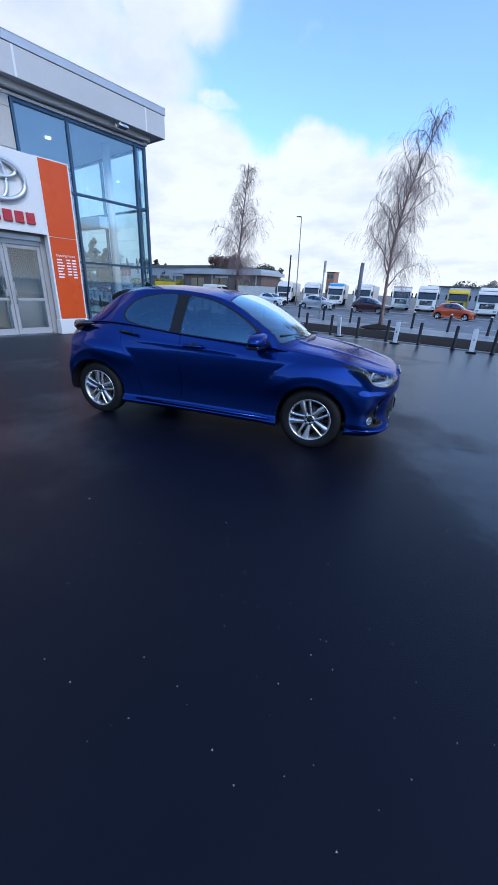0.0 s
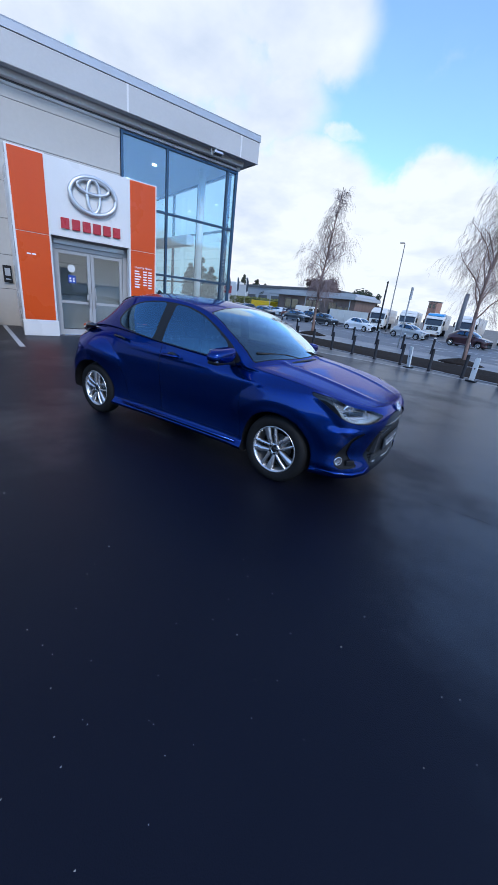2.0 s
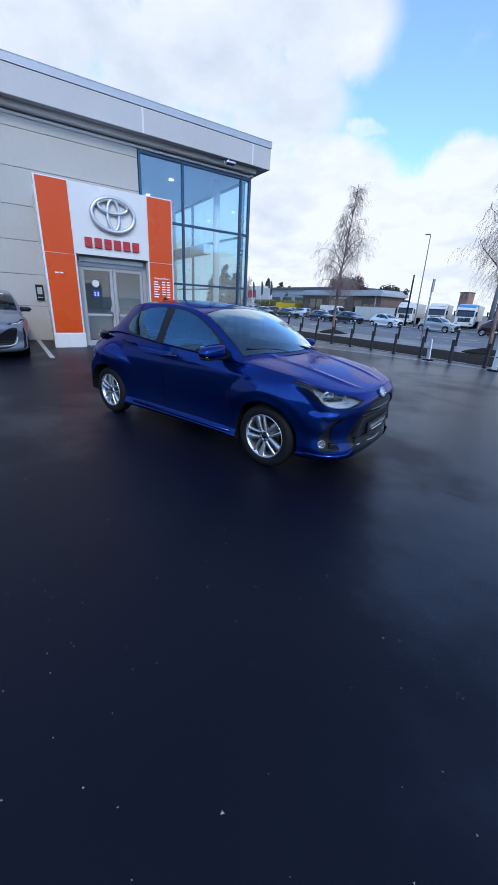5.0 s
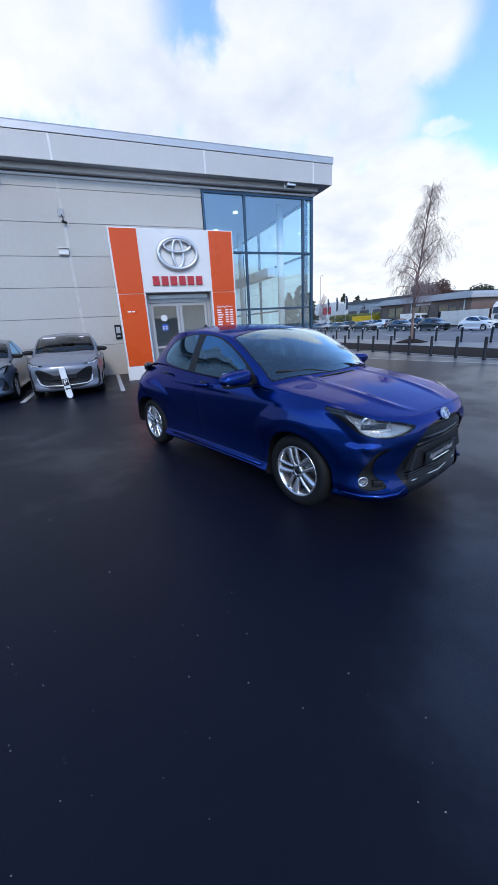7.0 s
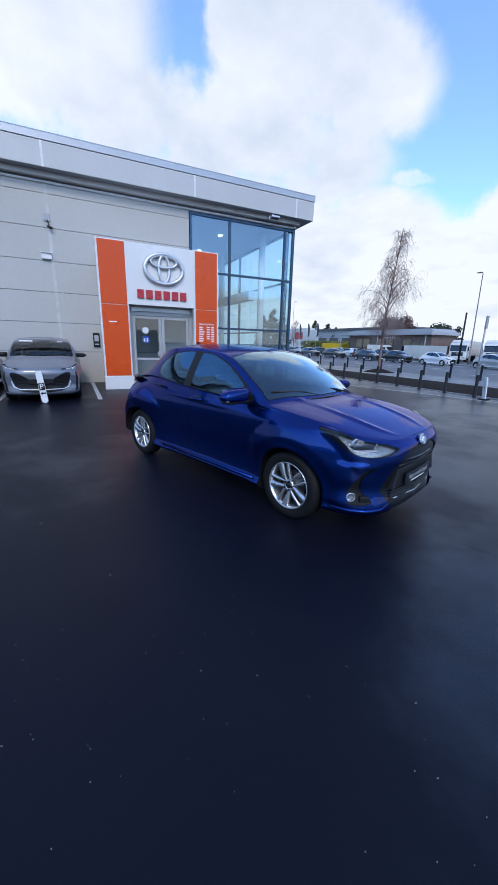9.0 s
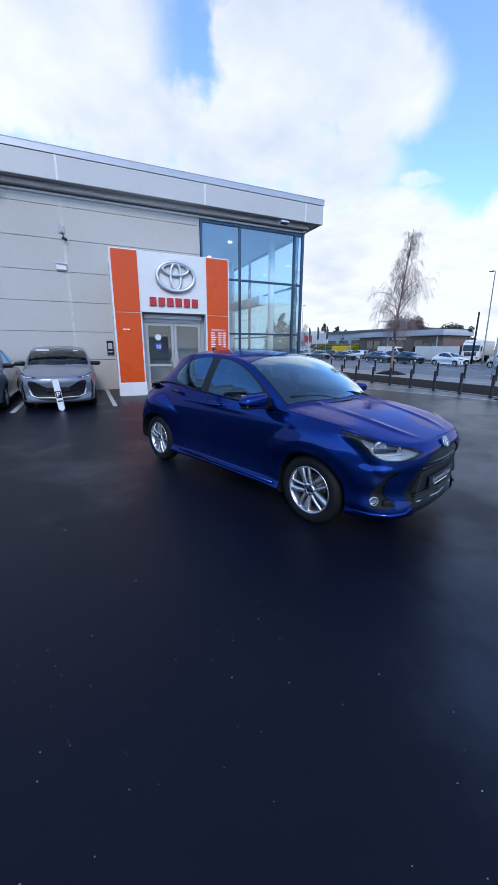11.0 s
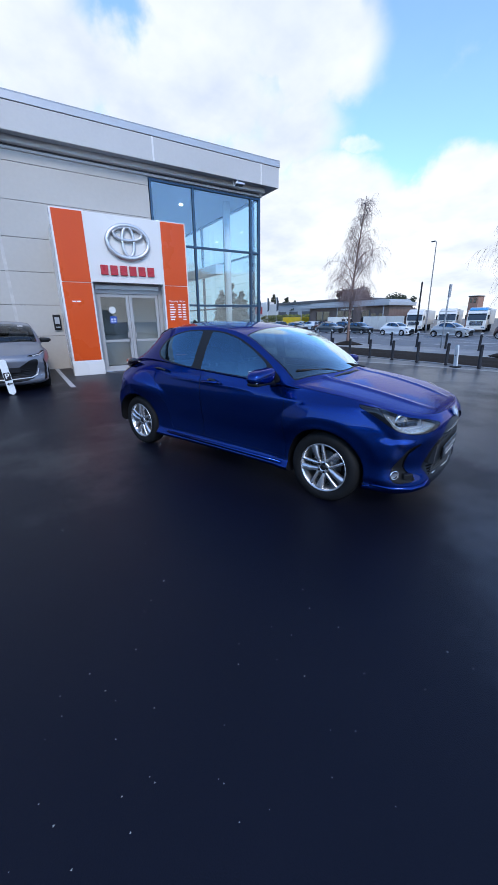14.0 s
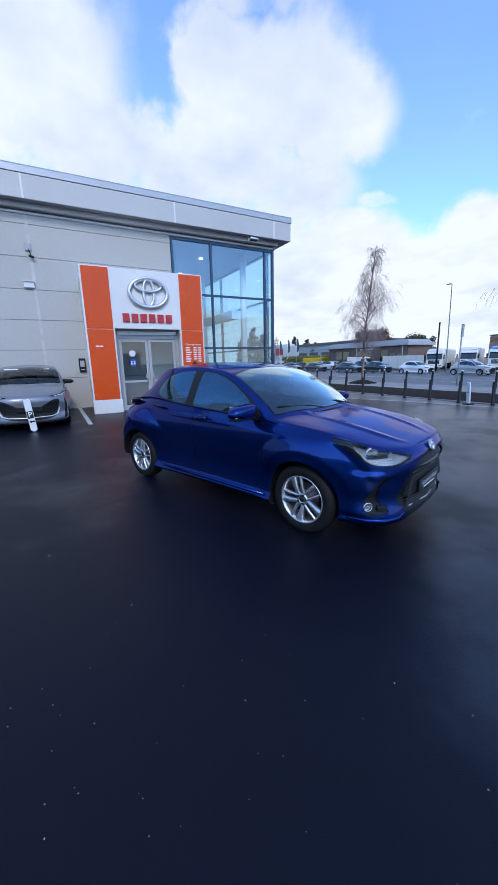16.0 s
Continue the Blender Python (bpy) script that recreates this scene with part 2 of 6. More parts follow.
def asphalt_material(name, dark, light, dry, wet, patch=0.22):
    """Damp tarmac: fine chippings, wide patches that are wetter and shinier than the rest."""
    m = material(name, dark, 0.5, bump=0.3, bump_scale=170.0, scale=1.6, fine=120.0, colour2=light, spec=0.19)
    n, l = m.node_tree.nodes, m.node_tree.links
    b = n["Principled BSDF"]
    tc = next(x for x in n if x.bl_idname == "ShaderNodeTexCoord")
    pools = n.new("ShaderNodeTexNoise")
    pools.inputs["Scale"].default_value, pools.inputs["Detail"].default_value = patch, 7.0
    pools.inputs["Roughness"].default_value = 0.6
    l.new(tc.outputs["Object"], pools.inputs["Vector"])
    rr = n.new("ShaderNodeMapRange")
    rr.interpolation_type = "SMOOTHSTEP"
    for i, v in enumerate((0.36, 0.62, dry, wet)):
        rr.inputs[i + 1].default_value = v
    l.new(pools.outputs["Fac"], rr.inputs[0])
    l.new(rr.outputs[0], b.inputs["Roughness"])
    # the tarmac towards the road has stayed wetter
    away = n.new("ShaderNodeVectorMath")
    away.operation = "DISTANCE"
    away.inputs[1].default_value = (2.6, 10.4, 0.0)
    l.new(tc.outputs["Object"], away.inputs[0])
    wetter = n.new("ShaderNodeMapRange")
    for i, v in enumerate((4.2, 9.4, 0.24, -0.24)):
        wetter.inputs[i + 1].default_value = v
    l.new(away.outputs["Value"], wetter.inputs[0])
    film = n.new("ShaderNodeMath")
    film.operation = "ADD"
    patchy = n.new("ShaderNodeMath")
    patchy.operation = "MULTIPLY_ADD"
    patchy.inputs[1].default_value, patchy.inputs[2].default_value = 1.9, -0.45
    l.new(pools.outputs["Fac"], patchy.inputs[0])
    l.new(patchy.outputs[0], film.inputs[0])
    l.new(wetter.outputs[0], film.inputs[1])
    l.new(film.outputs[0], rr.inputs[0])
    shine = n.new("ShaderNodeMapRange")
    shine.interpolation_type = "SMOOTHSTEP"
    for i, v in enumerate((0.36, 0.62, 0.18, 0.60)):
        shine.inputs[i + 1].default_value = v
    l.new(film.outputs[0], shine.inputs[0])
    l.new(shine.outputs[0], b.inputs["Specular IOR Level"])
    bp = next(x for x in n if x.bl_idname == "ShaderNodeBump")
    bs = n.new("ShaderNodeMapRange")
    for i, v in enumerate((0.36, 0.62, 0.25, 0.16)):
        bs.inputs[i + 1].default_value = v
    l.new(film.outputs[0], bs.inputs[0])
    l.new(bs.outputs[0], bp.inputs["Strength"])
    return m


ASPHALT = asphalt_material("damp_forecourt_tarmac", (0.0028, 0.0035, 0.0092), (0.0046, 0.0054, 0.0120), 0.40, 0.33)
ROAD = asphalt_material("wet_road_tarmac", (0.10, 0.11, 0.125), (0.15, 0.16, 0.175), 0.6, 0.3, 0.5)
PAVING = material("wet_grey_footpath", (0.11, 0.12, 0.14), 0.42, colour2=(0.17, 0.18, 0.2), scale=0.8, bump=0.2, rough_vary=0.15)
MARGIN = material("damp_concrete_margin", (0.045, 0.047, 0.052), 0.4, colour2=(0.07, 0.072, 0.076), scale=1.2, bump=0.2, rough_vary=0.15)
MULCH = material("dark_wet_soil", (0.012, 0.0095, 0.008), 0.9, colour2=(0.026, 0.019, 0.014), scale=4, bump=0.9, bump_scale=40, spec=0.15)
KERB = material("weathered_concrete_kerb", (0.26, 0.26, 0.26), 0.7, scale=6, bump=0.2)
LINE = material("worn_white_road_paint", (0.62, 0.62, 0.6), 0.6, colour2=(0.34, 0.34, 0.34), scale=7, bump=0.2)
CLAD = material("pale_grey_metal_cladding", (0.44, 0.415, 0.38), 0.5, colour2=(0.38, 0.36, 0.33), scale=0.5, fine=9.0, vary=0.05, per_piece=0.25)
GAP = material("dark_joint", (0.13, 0.13, 0.14), 0.8)
SEAL = material("pale_joint_sealant", (0.53, 0.51, 0.48), 0.6, scale=5)
SATIN = material("satin_silver", (0.62, 0.62, 0.63), 0.36, metal=0.6, vary=0.05)
FASCIA = material("light_grey_metal_fascia", (0.50, 0.48, 0.455), 0.42, colour2=(0.435, 0.42, 0.40), scale=0.7, fine=14.0, vary=0.05)
FASCIA_TOP = material("aluminium_capping", (0.45, 0.45, 0.455), 0.35, metal=0.3, vary=0.06)
DARK_METAL = material("dark_blue_grey_frame", (0.012, 0.022, 0.045), 0.35, vary=0.1)
GUTTER = material("dark_soffit_metal", (0.09, 0.09, 0.095), 0.5)
ORANGE = material("gloss_orange_panel", (0.62, 0.078, 0.010), 0.28, colour2=(0.55, 0.066, 0.009), scale=0.6, vary=0.05, rough_vary=0.05, spec=0.25)
WHITE = material("white_coated_panel", (0.70, 0.68, 0.65), 0.3, colour2=(0.63, 0.61, 0.585), scale=0.9, vary=0.04)
PLASTER = material("off_white_paint", (0.70, 0.70, 0.69), 0.6, vary=0.05, scale=0.8)
RED = material("gloss_red_letters", (0.42, 0.012, 0.022), 0.3, vary=0.05)
CHROME = material("brushed_silver", (0.62, 0.63, 0.65), 0.22, metal=0.9, vary=0.05)
WHITE_TEXT = material("white_vinyl", (0.85, 0.82, 0.80), 0.5, vary=0.04)
BLACK = material("satin_black_plastic", (0.010, 0.010, 0.011), 0.45, spec=0.28, vary=0.1, rough_vary=0.08)
GLOSS_BLACK = material("gloss_black_plastic", (0.006, 0.006, 0.007), 0.12, vary=0.05, rough_vary=0.03)
RUBBER = material("tyre_rubber", (0.009, 0.009, 0.0095), 0.7, vary=0.12, spec=0.2, scale=12, bump=0.15, bump_scale=120)
POST = material("dark_painted_post", (0.010, 0.011, 0.015), 0.6, colour2=(0.020, 0.021, 0.025), scale=9, spec=0.2)
POST_BROWN = material("dark_brown_timber_post", (0.045, 0.026, 0.018), 0.7, scale=8, bump=0.2)
PALE = material("pale_grey_plastic", (0.72, 0.73, 0.72), 0.5, colour2=(0.58, 0.59, 0.58), scale=11)
ROPE = material("pale_chain", (0.42, 0.43, 0.44), 0.5, metal=0.3)
GLAZING = glass_material("showroom_glass", tint=(0.84, 0.945, 0.98), ior=1.5, gain=2.6)
DOOR_GLASS = glass_material("door_glass", tint=(0.88, 0.92, 0.92), ior=1.55, gain=1.8)
FLOOR_IN = material("showroom_floor_tile", (0.36, 0.35, 0.34), 0.2, vary=0.08)
BLUE_SIGN = material("blue_vinyl", (0.015, 0.06, 0.36), 0.4, vary=0.04)
BARK = material("birch_bark", (0.30, 0.20, 0.16), 0.8, colour2=(0.10, 0.06, 0.05), scale=7, bump=0.5, bump_scale=30)
TWIG = material("bare_birch_twigs", (0.26, 0.195, 0.19), 0.8, vary=0.15)
PINE = material("dark_evergreen_foliage", (0.022, 0.034, 0.02), 0.8, colour2=(0.05, 0.055, 0.028), scale=2, vary=0.2)
COPPER = material("brown_winter_hedge", (0.085, 0.042, 0.030), 0.85, colour2=(0.045, 0.026, 0.02), scale=2)
GRASS = material("winter_grass", (0.10, 0.12, 0.035), 0.9, colour2=(0.16, 0.16, 0.05), scale=3, bump=0.5)
BROWN = material("brown_wall_panel", (0.19, 0.125, 0.10), 0.6, scale=1.5)
GREYWALL = material("grey_industrial_cladding", (0.36, 0.37, 0.38), 0.6, scale=0.6, vary=0.05)
YELLOW = material("yellow_paint", (0.75, 0.50, 0.02), 0.35, vary=0.06)
MULLION = material("blue_grey_window_frame", (0.035, 0.075, 0.125), 0.35, metal=0.4, vary=0.06)
DARK_GLASS = material("dark_reflecting_glass", (0.015, 0.018, 0.022), 0.05, vary=0.05, rough_vary=0.02, spec=0.8)


# ---- mesh helpers ----
def part(name, bm, mat, parent=None, label="", smooth=False, at=None):
    me = bpy.data.meshes.new(name)
    bm.normal_update()
    bm.to_mesh(me)
    bm.free()
    for p in me.polygons:
        p.use_smooth = smooth
    me.materials.append(mat)
    ob = new(name, me)
    if parent:
        ob.parent = parent
    if at is not None:
        ob.matrix_basis = at
    if label:
        ob["label"] = label
    return ob


def thing(name, at=None, label="", category="", group="", kind=""):
    ob = new(name)
    ob.empty_display_size = 0.1
    if at is not None:
        ob.matrix_basis = at
    return tagged(ob, label, category, group, kind)


def box(x0, x1, y0, y1, z0, z1, bevel=0.0, bm=None, segments=2):
    b = bmesh.new()
    v = [b.verts.new((x, y, z)) for x in (x0, x1) for y in (y0, y1) for z in (z0, z1)]
    for f in ((0, 1, 3, 2), (4, 6, 7, 5), (0, 4, 5, 1), (2, 3, 7, 6), (0, 2, 6, 4), (1, 5, 7, 3)):
        b.faces.new([v[i] for i in f])
    if bevel:
        bmesh.ops.bevel(b, geom=list(b.edges), offset=bevel, segments=segments, affect="EDGES", profile=0.6)
    return join(bm, b)


def join(bm, b):
    if bm is None:
        return b
    vs = [bm.verts.new(v.co) for v in b.verts]
    b.verts.index_update()
    for f in b.faces:
        bm.faces.new([vs[v.index] for v in f.verts])
    b.free()
    return bm


def prism(outline, d0, d1, axis="y", bevel=0.0, bm=None):
    """An outline in two axes drawn out along the third from d0 to d1."""
    b = bmesh.new()
    put = {"x": lambda a, c, d: (d, a, c), "y": lambda a, c, d: (a, d, c), "z": lambda a, c, d: (a, c, d)}[axis]
    lo = [b.verts.new(put(a, c, d0)) for a, c in outline]
    hi = [b.verts.new(put(a, c, d1)) for a, c in outline]
    n = len(outline)
    b.faces.new(lo), b.faces.new(hi[::-1])
    for i in range(n):
        b.faces.new((lo[i], hi[i], hi[(i + 1) % n], lo[(i + 1) % n]))
    bmesh.ops.recalc_face_normals(b, faces=list(b.faces))
    if bevel:
        edges = [e for e in b.edges if e.calc_face_angle(0) > 0.5]
        bmesh.ops.bevel(b, geom=edges, offset=bevel, segments=2, affect="EDGES", profile=0.6)
    return join(bm, b)


def lathe(rings, sides=16, bm=None, axis="z", cap=True):
    """A turned body from (radius, height) rings."""
    b = bmesh.new()
    loops = []
    for r, h in rings:
        loop = []
        for i in range(sides):
            a = 2 * math.pi * i / sides
            p = (r * math.cos(a), r * math.sin(a), h)
            loop.append(b.verts.new(p if axis == "z" else (p[0], p[2], p[1])))
        loops.append(loop)
    for a, c in zip(loops, loops[1:]):
        for i in range(sides):
            b.faces.new((a[i], a[(i + 1) % sides], c[(i + 1) % sides], c[i]))
    if cap:
        b.faces.new(loops[0][::-1]), b.faces.new(loops[-1])
    bmesh.ops.recalc_face_normals(b, faces=list(b.faces))
    return join(bm, b)


def tube(points, radius, sides=6, bm=None, closed=False, flat=1.0):
    """A round bar along points; radius may be a list."""
    b = bmesh.new()
    pts = [Vector(p) for p in points]
    n = len(pts)
    loops = []
    ref = Vector((0, 0, 1))
    for i, p in enumerate(pts):
        a = pts[(i - 1) % n] if (closed or i) else p
        c = pts[(i + 1) % n] if (closed or i < n - 1) else p
        d = (c - a).normalized()
        side = d.cross(ref)
        if side.length < 1e-3:
            side = d.cross(Vector((1, 0, 0)))
        side.normalize()
        top = side.cross(d).normalized()
        r = radius[i] if isinstance(radius, (list, tuple)) else radius
        loops.append([b.verts.new(p + (side * math.cos(q) + top * math.sin(q) * flat) * r)
                      for q in (2 * math.pi * k / sides for k in range(sides))])
    for i in range(n if closed else n - 1):
        a, c = loops[i], loops[(i + 1) % n]
        for k in range(sides):
            b.faces.new((a[k], a[(k + 1) % sides], c[(k + 1) % sides], c[k]))
    if not closed:
        b.faces.new(loops[0][::-1]), b.faces.new(loops[-1])
    bmesh.ops.recalc_face_normals(b, faces=list(b.faces))
    return join(bm, b)


def words(name, text, size, depth, mat, parent, m, label="", align="CENTER"):
    """Raised lettering in the built-in font, as a mesh."""
    c = bpy.data.curves.new(name, "FONT")
    c.body, c.size, c.extrude, c.align_x, c.align_y = text, size, depth, align, "CENTER"
    o = new(name, c)
    me = bpy.data.meshes.new_from_object(o.evaluated_get(bpy.context.evaluated_depsgraph_get()))
    bpy.data.objects.remove(o)
    me.materials.clear()
    me.materials.append(mat)
    ob = new(name, me)
    ob.parent, ob.matrix_basis = parent, m
    if label:
        ob["label"] = label
    return ob


# ---- ground, bed, footpath and road ----
GROUND_EDGE = 13.75
FAR_Z = -0.30   # the land falls a little beyond the road


def land(y):
    return FAR_Z * min(1, max(0, (y - 18.45) / 17.5))


def strip(x0, x1, ys, lift, depth=0.3):
    """A slab that follows the land from one side of the road to the other."""
    return prism([(y, land(y) + lift) for y in ys] + [(y, land(y) - depth) for y in ys[::-1]], x0, x1, "x")


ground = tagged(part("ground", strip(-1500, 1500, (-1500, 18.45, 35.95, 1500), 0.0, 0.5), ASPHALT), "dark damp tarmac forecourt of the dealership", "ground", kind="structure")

b = bmesh.new()
NX, NY = 220, 10
rows = []
for i in range(NX + 1):
    x = -75 + 110 * i / NX
    row = []
    for j in range(NY + 1):
        s = j / NY
        z = 0.02 + 0.16 * min(1, s * 1.25) ** 0.7 + 0.03 * noise.noise(Vector((x * 1.3, s * 4, 0))) * math.sin(math.pi * min(1, s))
        row.append(b.verts.new((x, 13.80 + 1.75 * s, z)))
    rows.append(row)
for a, c in zip(rows, rows[1:]):
    for j in range(NY):
        b.faces.new((a[j], c[j], c[j + 1], a[j + 1]))
tagged(part("planting_bed", b, MULCH, smooth=True), "bare dark wet soil bed behind the bollards", "planting bed", kind="structure")
tagged(part("footpath", box(-75, 35, 15.5, 18.25, -0.1, 0.18), PAVING), "wet grey raised footpath beside the road", "pavement", kind="structure")
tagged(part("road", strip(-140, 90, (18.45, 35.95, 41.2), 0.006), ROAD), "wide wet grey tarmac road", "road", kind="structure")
road_paint = tagged(thing("road_marking"), "worn white painted lines on the wet road", "road marking", kind="structure")
part("line", strip(-80, 45, (19.3, 19.42), 0.011, 0.02), LINE, road_paint)
for k in range(24):
    part("line", strip(-75 + k * 5, -73 + k * 5, (28.9, 29.04), 0.011, 0.02), LINE, road_paint)
bay = tagged(thing("parking_lines"), "white painted parking bay lines on dark tarmac", "parking line", kind="structure")
for y in (-2.35, 0.05, 2.36):
    part("line", box(-13.1, -8.95 if y > 2 else -8.8, y - 0.055, y + 0.055, -0.01, 0.005), LINE, bay)
verge = tagged(part("far_kerb", box(-140, 90, 41.2, 42.6, -0.5, FAR_Z + 0.13, 0.02), KERB), "concrete kerb and path across the road", "kerb", kind="structure")

# paler concrete margin between the tarmac and the bollards
edge = [(-30, 9.6), (-16, 10.75), (-12.1, 11.3), (-9.4, 11.85), (-7.0, 12.65), (-4.6, 13.2), (-2.0, 13.45)]
tagged(part("concrete_margin", prism([*edge, (-2.0, 13.64), (-30, 13.64)], -0.05, 0.005, "z"), MARGIN), "damp grey concrete margin before the bollards", "pavement", kind="structure")
tagged(part("edge_strip", tube([(x, y, 0.004) for x, y in edge], 0.045, 4, flat=0.12), LINE), "pale edging strip along the tarmac", "edging", kind="structure")

kerbs = tagged(thing("kerb"), "line of weathered concrete kerb stones", "kerb", kind="structure")
stone = part("kerb_stone", box(0.005, 0.91, -0.07, 0.07, -0.1, 0.035, 0.012), KERB, kerbs)
stone.matrix_basis = pose(-24.0, 13.72, 0)
stone2 = part("kerb_stone", box(0.005, 0.91, -0.08, 0.09, -0.1, 0.185, 0.015), KERB, kerbs)
stone2.matrix_basis = pose(-32.0, 18.35, 0)
for base, count, x0, y in ((stone, 34, -24.0, 13.72), (stone2, 52, -32.0, 18.35)):
    for k in range(1, count):
        o = base.copy()
        scene.collection.objects.link(o)
        o.matrix_basis = pose(x0 + 0.915 * k, y, random.uniform(-0.004, 0.004), 0, 0, random.uniform(-0.2, 0.2))


# ---- bollards ----
def bollard(mat, cap_mat, label, group):
    t = thing("bollard", None, label, "bollard", group)
    part("post", lathe([(0.060, 0), (0.058, 0.04), (0.050, 0.05), (0.050, 0.655), (0.045, 0.665), (0.045, 0.675)], 12), mat, t, smooth=True)
    part("cap", lathe([(0.048, 0.672), (0.051, 0.685), (0.048, 0.712), (0.027, 0.727), (0.004, 0.73)], 12), cap_mat, t, smooth=True)
    return t


first = bollard(POST, POST, "dark painted steel bollard at the forecourt edge", "forecourt bollards")
first.matrix_basis = pose(-0.85, 13.5, 0, 0.5, 0, 0)
for k in range(-5, 24):
    if k:
        copy_thing(first, pose(-0.85 - 1.072 * k, 13.5 + random.uniform(-0.03, 0.03), 0, random.uniform(-1.2, 1.2), random.uniform(-1.6, 1.6), random.uniform(0, 90)))
first = bollard(POST, PALE, "dark steel bollard with a pale cap on the footpath", "footpath bollards")
FAR = [(-1.58 + 4 * 1.474 - 1.474 * k, 18.05) for k in range(28)]
first.matrix_basis = pose(FAR[0][0], FAR[0][1], 0.18)
for k, (x, y) in enumerate(FAR):
    if k:
        copy_thing(first, pose(x, y, 0.18, random.uniform(-1, 1), random.uniform(-1.5, 1.5), random.uniform(0, 90)))
pts = []
for i in range(13):
    s = i / 12
    pts.append((-1.474 * s * 0.93 - 0.05, 0, -0.17 * 4 * s * (1 - s)))
chain = tagged(part("chain", tube(pts, 0.014, 6), ROPE, smooth=True, at=pose(FAR[0][0], FAR[0][1], 0.80)), "pale slack chain hung between two bollards", "chain", "footpath chains")
for k in range(1, 27):
    if k not in (8, 13, 20):
        copy_thing(chain, pose(FAR[k][0], FAR[k][1], 0.80))


def marker_post(at, sign=False, h=0.70):
    t = thing("marker_post", at, "white plastic marker board with a dark parking symbol" if sign else "white plastic marker board on a black foot", "marker post", "marker posts")
    w = 0.07
    out = [(-w, 0.05), (0, 0.0), (w, 0.05), (w, h - 0.05), (0.05, h), (-0.05, h), (-w, h - 0.05)]
    if not sign:
        out = [(-w, 0.03), (w, 0.03), (w, h - 0.05), (0.05, h), (-0.05, h), (-w, h - 0.05)]
    board = part("board", prism(out, -0.02, 0.02, "y", 0.006), PALE, t)
    if sign:
        part("spike", lathe([(0.02, 0.0), (0.02, 0.1)], 8), BLACK, t)
    else:
        part("foot", box(-0.14, 0.14, -0.11, 0.11, 0.0, 0.045, 0.015), BLACK, t)
    if sign:
        part("symbol_panel", box(-0.062, 0.062, -0.026, -0.018, h * 0.42, h * 0.42 + 0.17, 0.004), BLACK, t, "black square with a white letter")
        words("letter", "P", 0.17, 0.002, WHITE_TEXT, t, pose(0, -0.029, h * 0.42 + 0.085, 90, 0, 0))
        part("arrow", prism([(-0.06, 0.245), (-0.01, 0.28), (-0.01, 0.26), (0.06, 0.26), (0.06, 0.23), (-0.01, 0.23), (-0.01, 0.21)], -0.025, -0.019, "y"), BLACK, t)
    else:
        part("reflector", lathe([(0.022, -0.004), (0.022, 0.004)], 12, axis="y"), BLACK, t, at=pose(0, -0.022, h * 0.55))
    return t


for x in (-1.36, -3.66, -5.72, 1.0):
    marker_post(pose(x, 13.22, 0, random.uniform(-3, 3), random.uniform(-4, 4), random.uniform(-20, 10)))

# ---- showroom building ----
WX, CY, FX, FY = -13.22, 10.60, -12.69, 11.18   # wall face, glass corner, fascia face and end
WIN_L, WIN_T = 6.16, 6.06
JOINTS = (-0.02, 1.08, 2.03, 2.99, 3.93, 4.90, 5.86, 6.36)
COLS = (-26.0, -20.6, -15.1, -9.6, -4.05, 1.5, WIN_L - 0.06)
SOFFIT = material("mid_grey_soffit_metal", (0.30, 0.31, 0.33), 0.45, vary=0.05)
showroom = tagged(thing("showroom_building"), "pale grey metal-clad car showroom with a glazed corner", "building", kind="structure")
part("wall", box(WX - 0.30, WX - 0.03, -26, WIN_L - 0.06, -0.1, 6.40), GAP, showroom, "dark backing of the cladding joints")
part("rear_wall", box(-34.3, -34.0, -26, CY, -0.1, 6.4), PLASTER, showroom)
part("end_wall", box(-34.0, WX - 0.3, -26.3, -26, -0.1, 6.4), PLASTER, showroom)
part("party_wall", box(-34.0, WX - 0.32, -2.2, -2.0, 0, 6.1), PLASTER, showroom)
part("interior_floor", box(-34.0, WX - 0.02, -2.0, CY - 0.02, -0.1, 0.02), FLOOR_IN, showroom)
part("interior_ceiling", box(-34.0, WX - 0.05, -26, CY - 0.05, 6.12, 6.2), PLASTER, showroom)
part("roof", box(-34.6, FX - 0.02, -26.4, FY - 0.055, 6.98, 7.05), GUTTER, showroom)
part("soffit", box(-34.6, FX - 0.04, -26.4, FY - 0.04, 6.42, 6.47), SOFFIT, showroom, "grey soffit under the roof edge")
part("cornice", box(WX - 0.02, WX + 0.05, -26, CY + 0.05, 6.13, 6.20, 0.01), FASCIA, showroom)
part("cornice_groove", box(WX - 0.02, WX + 0.03, -26, CY + 0.05, 6.20, 6.255), GUTTER, showroom)
part("cornice", box(WX - 0.02, WX + 0.20, -26, CY + 0.15, 6.255, 6.425, 0.015), FASCIA, showroom)
part("cornice", box(-34, WX + 0.05, CY - 0.02, CY + 0.10, 6.13, 6.42, 0.01), FASCIA, showroom)
# fascia boards with seams, and a rounded capping
ends = (-26.4, -18.0, -12.9, -7.8, -3.15, 1.52, 6.18, 10.35, FY)
for a, c in zip(ends, ends[1:]):
    part("fascia_board", box(FX - 0.05, FX, a + 0.006, c - 0.006, 6.40, 7.065, 0.004), FASCIA, showroom)
for c in ends[1:-1]:
    part("seam_cover", box(FX - 0.03, FX + 0.006, c - 0.03, c + 0.03, 6.40, 7.065, 0.003), WHITE, showroom)
for k in range(5):
    part("fascia_board", box(FX - 0.05 - 4.4 * (k + 1), FX - 0.056 - 4.4 * k, FY - 0.05, FY, 6.40, 7.065, 0.004), FASCIA, showroom)
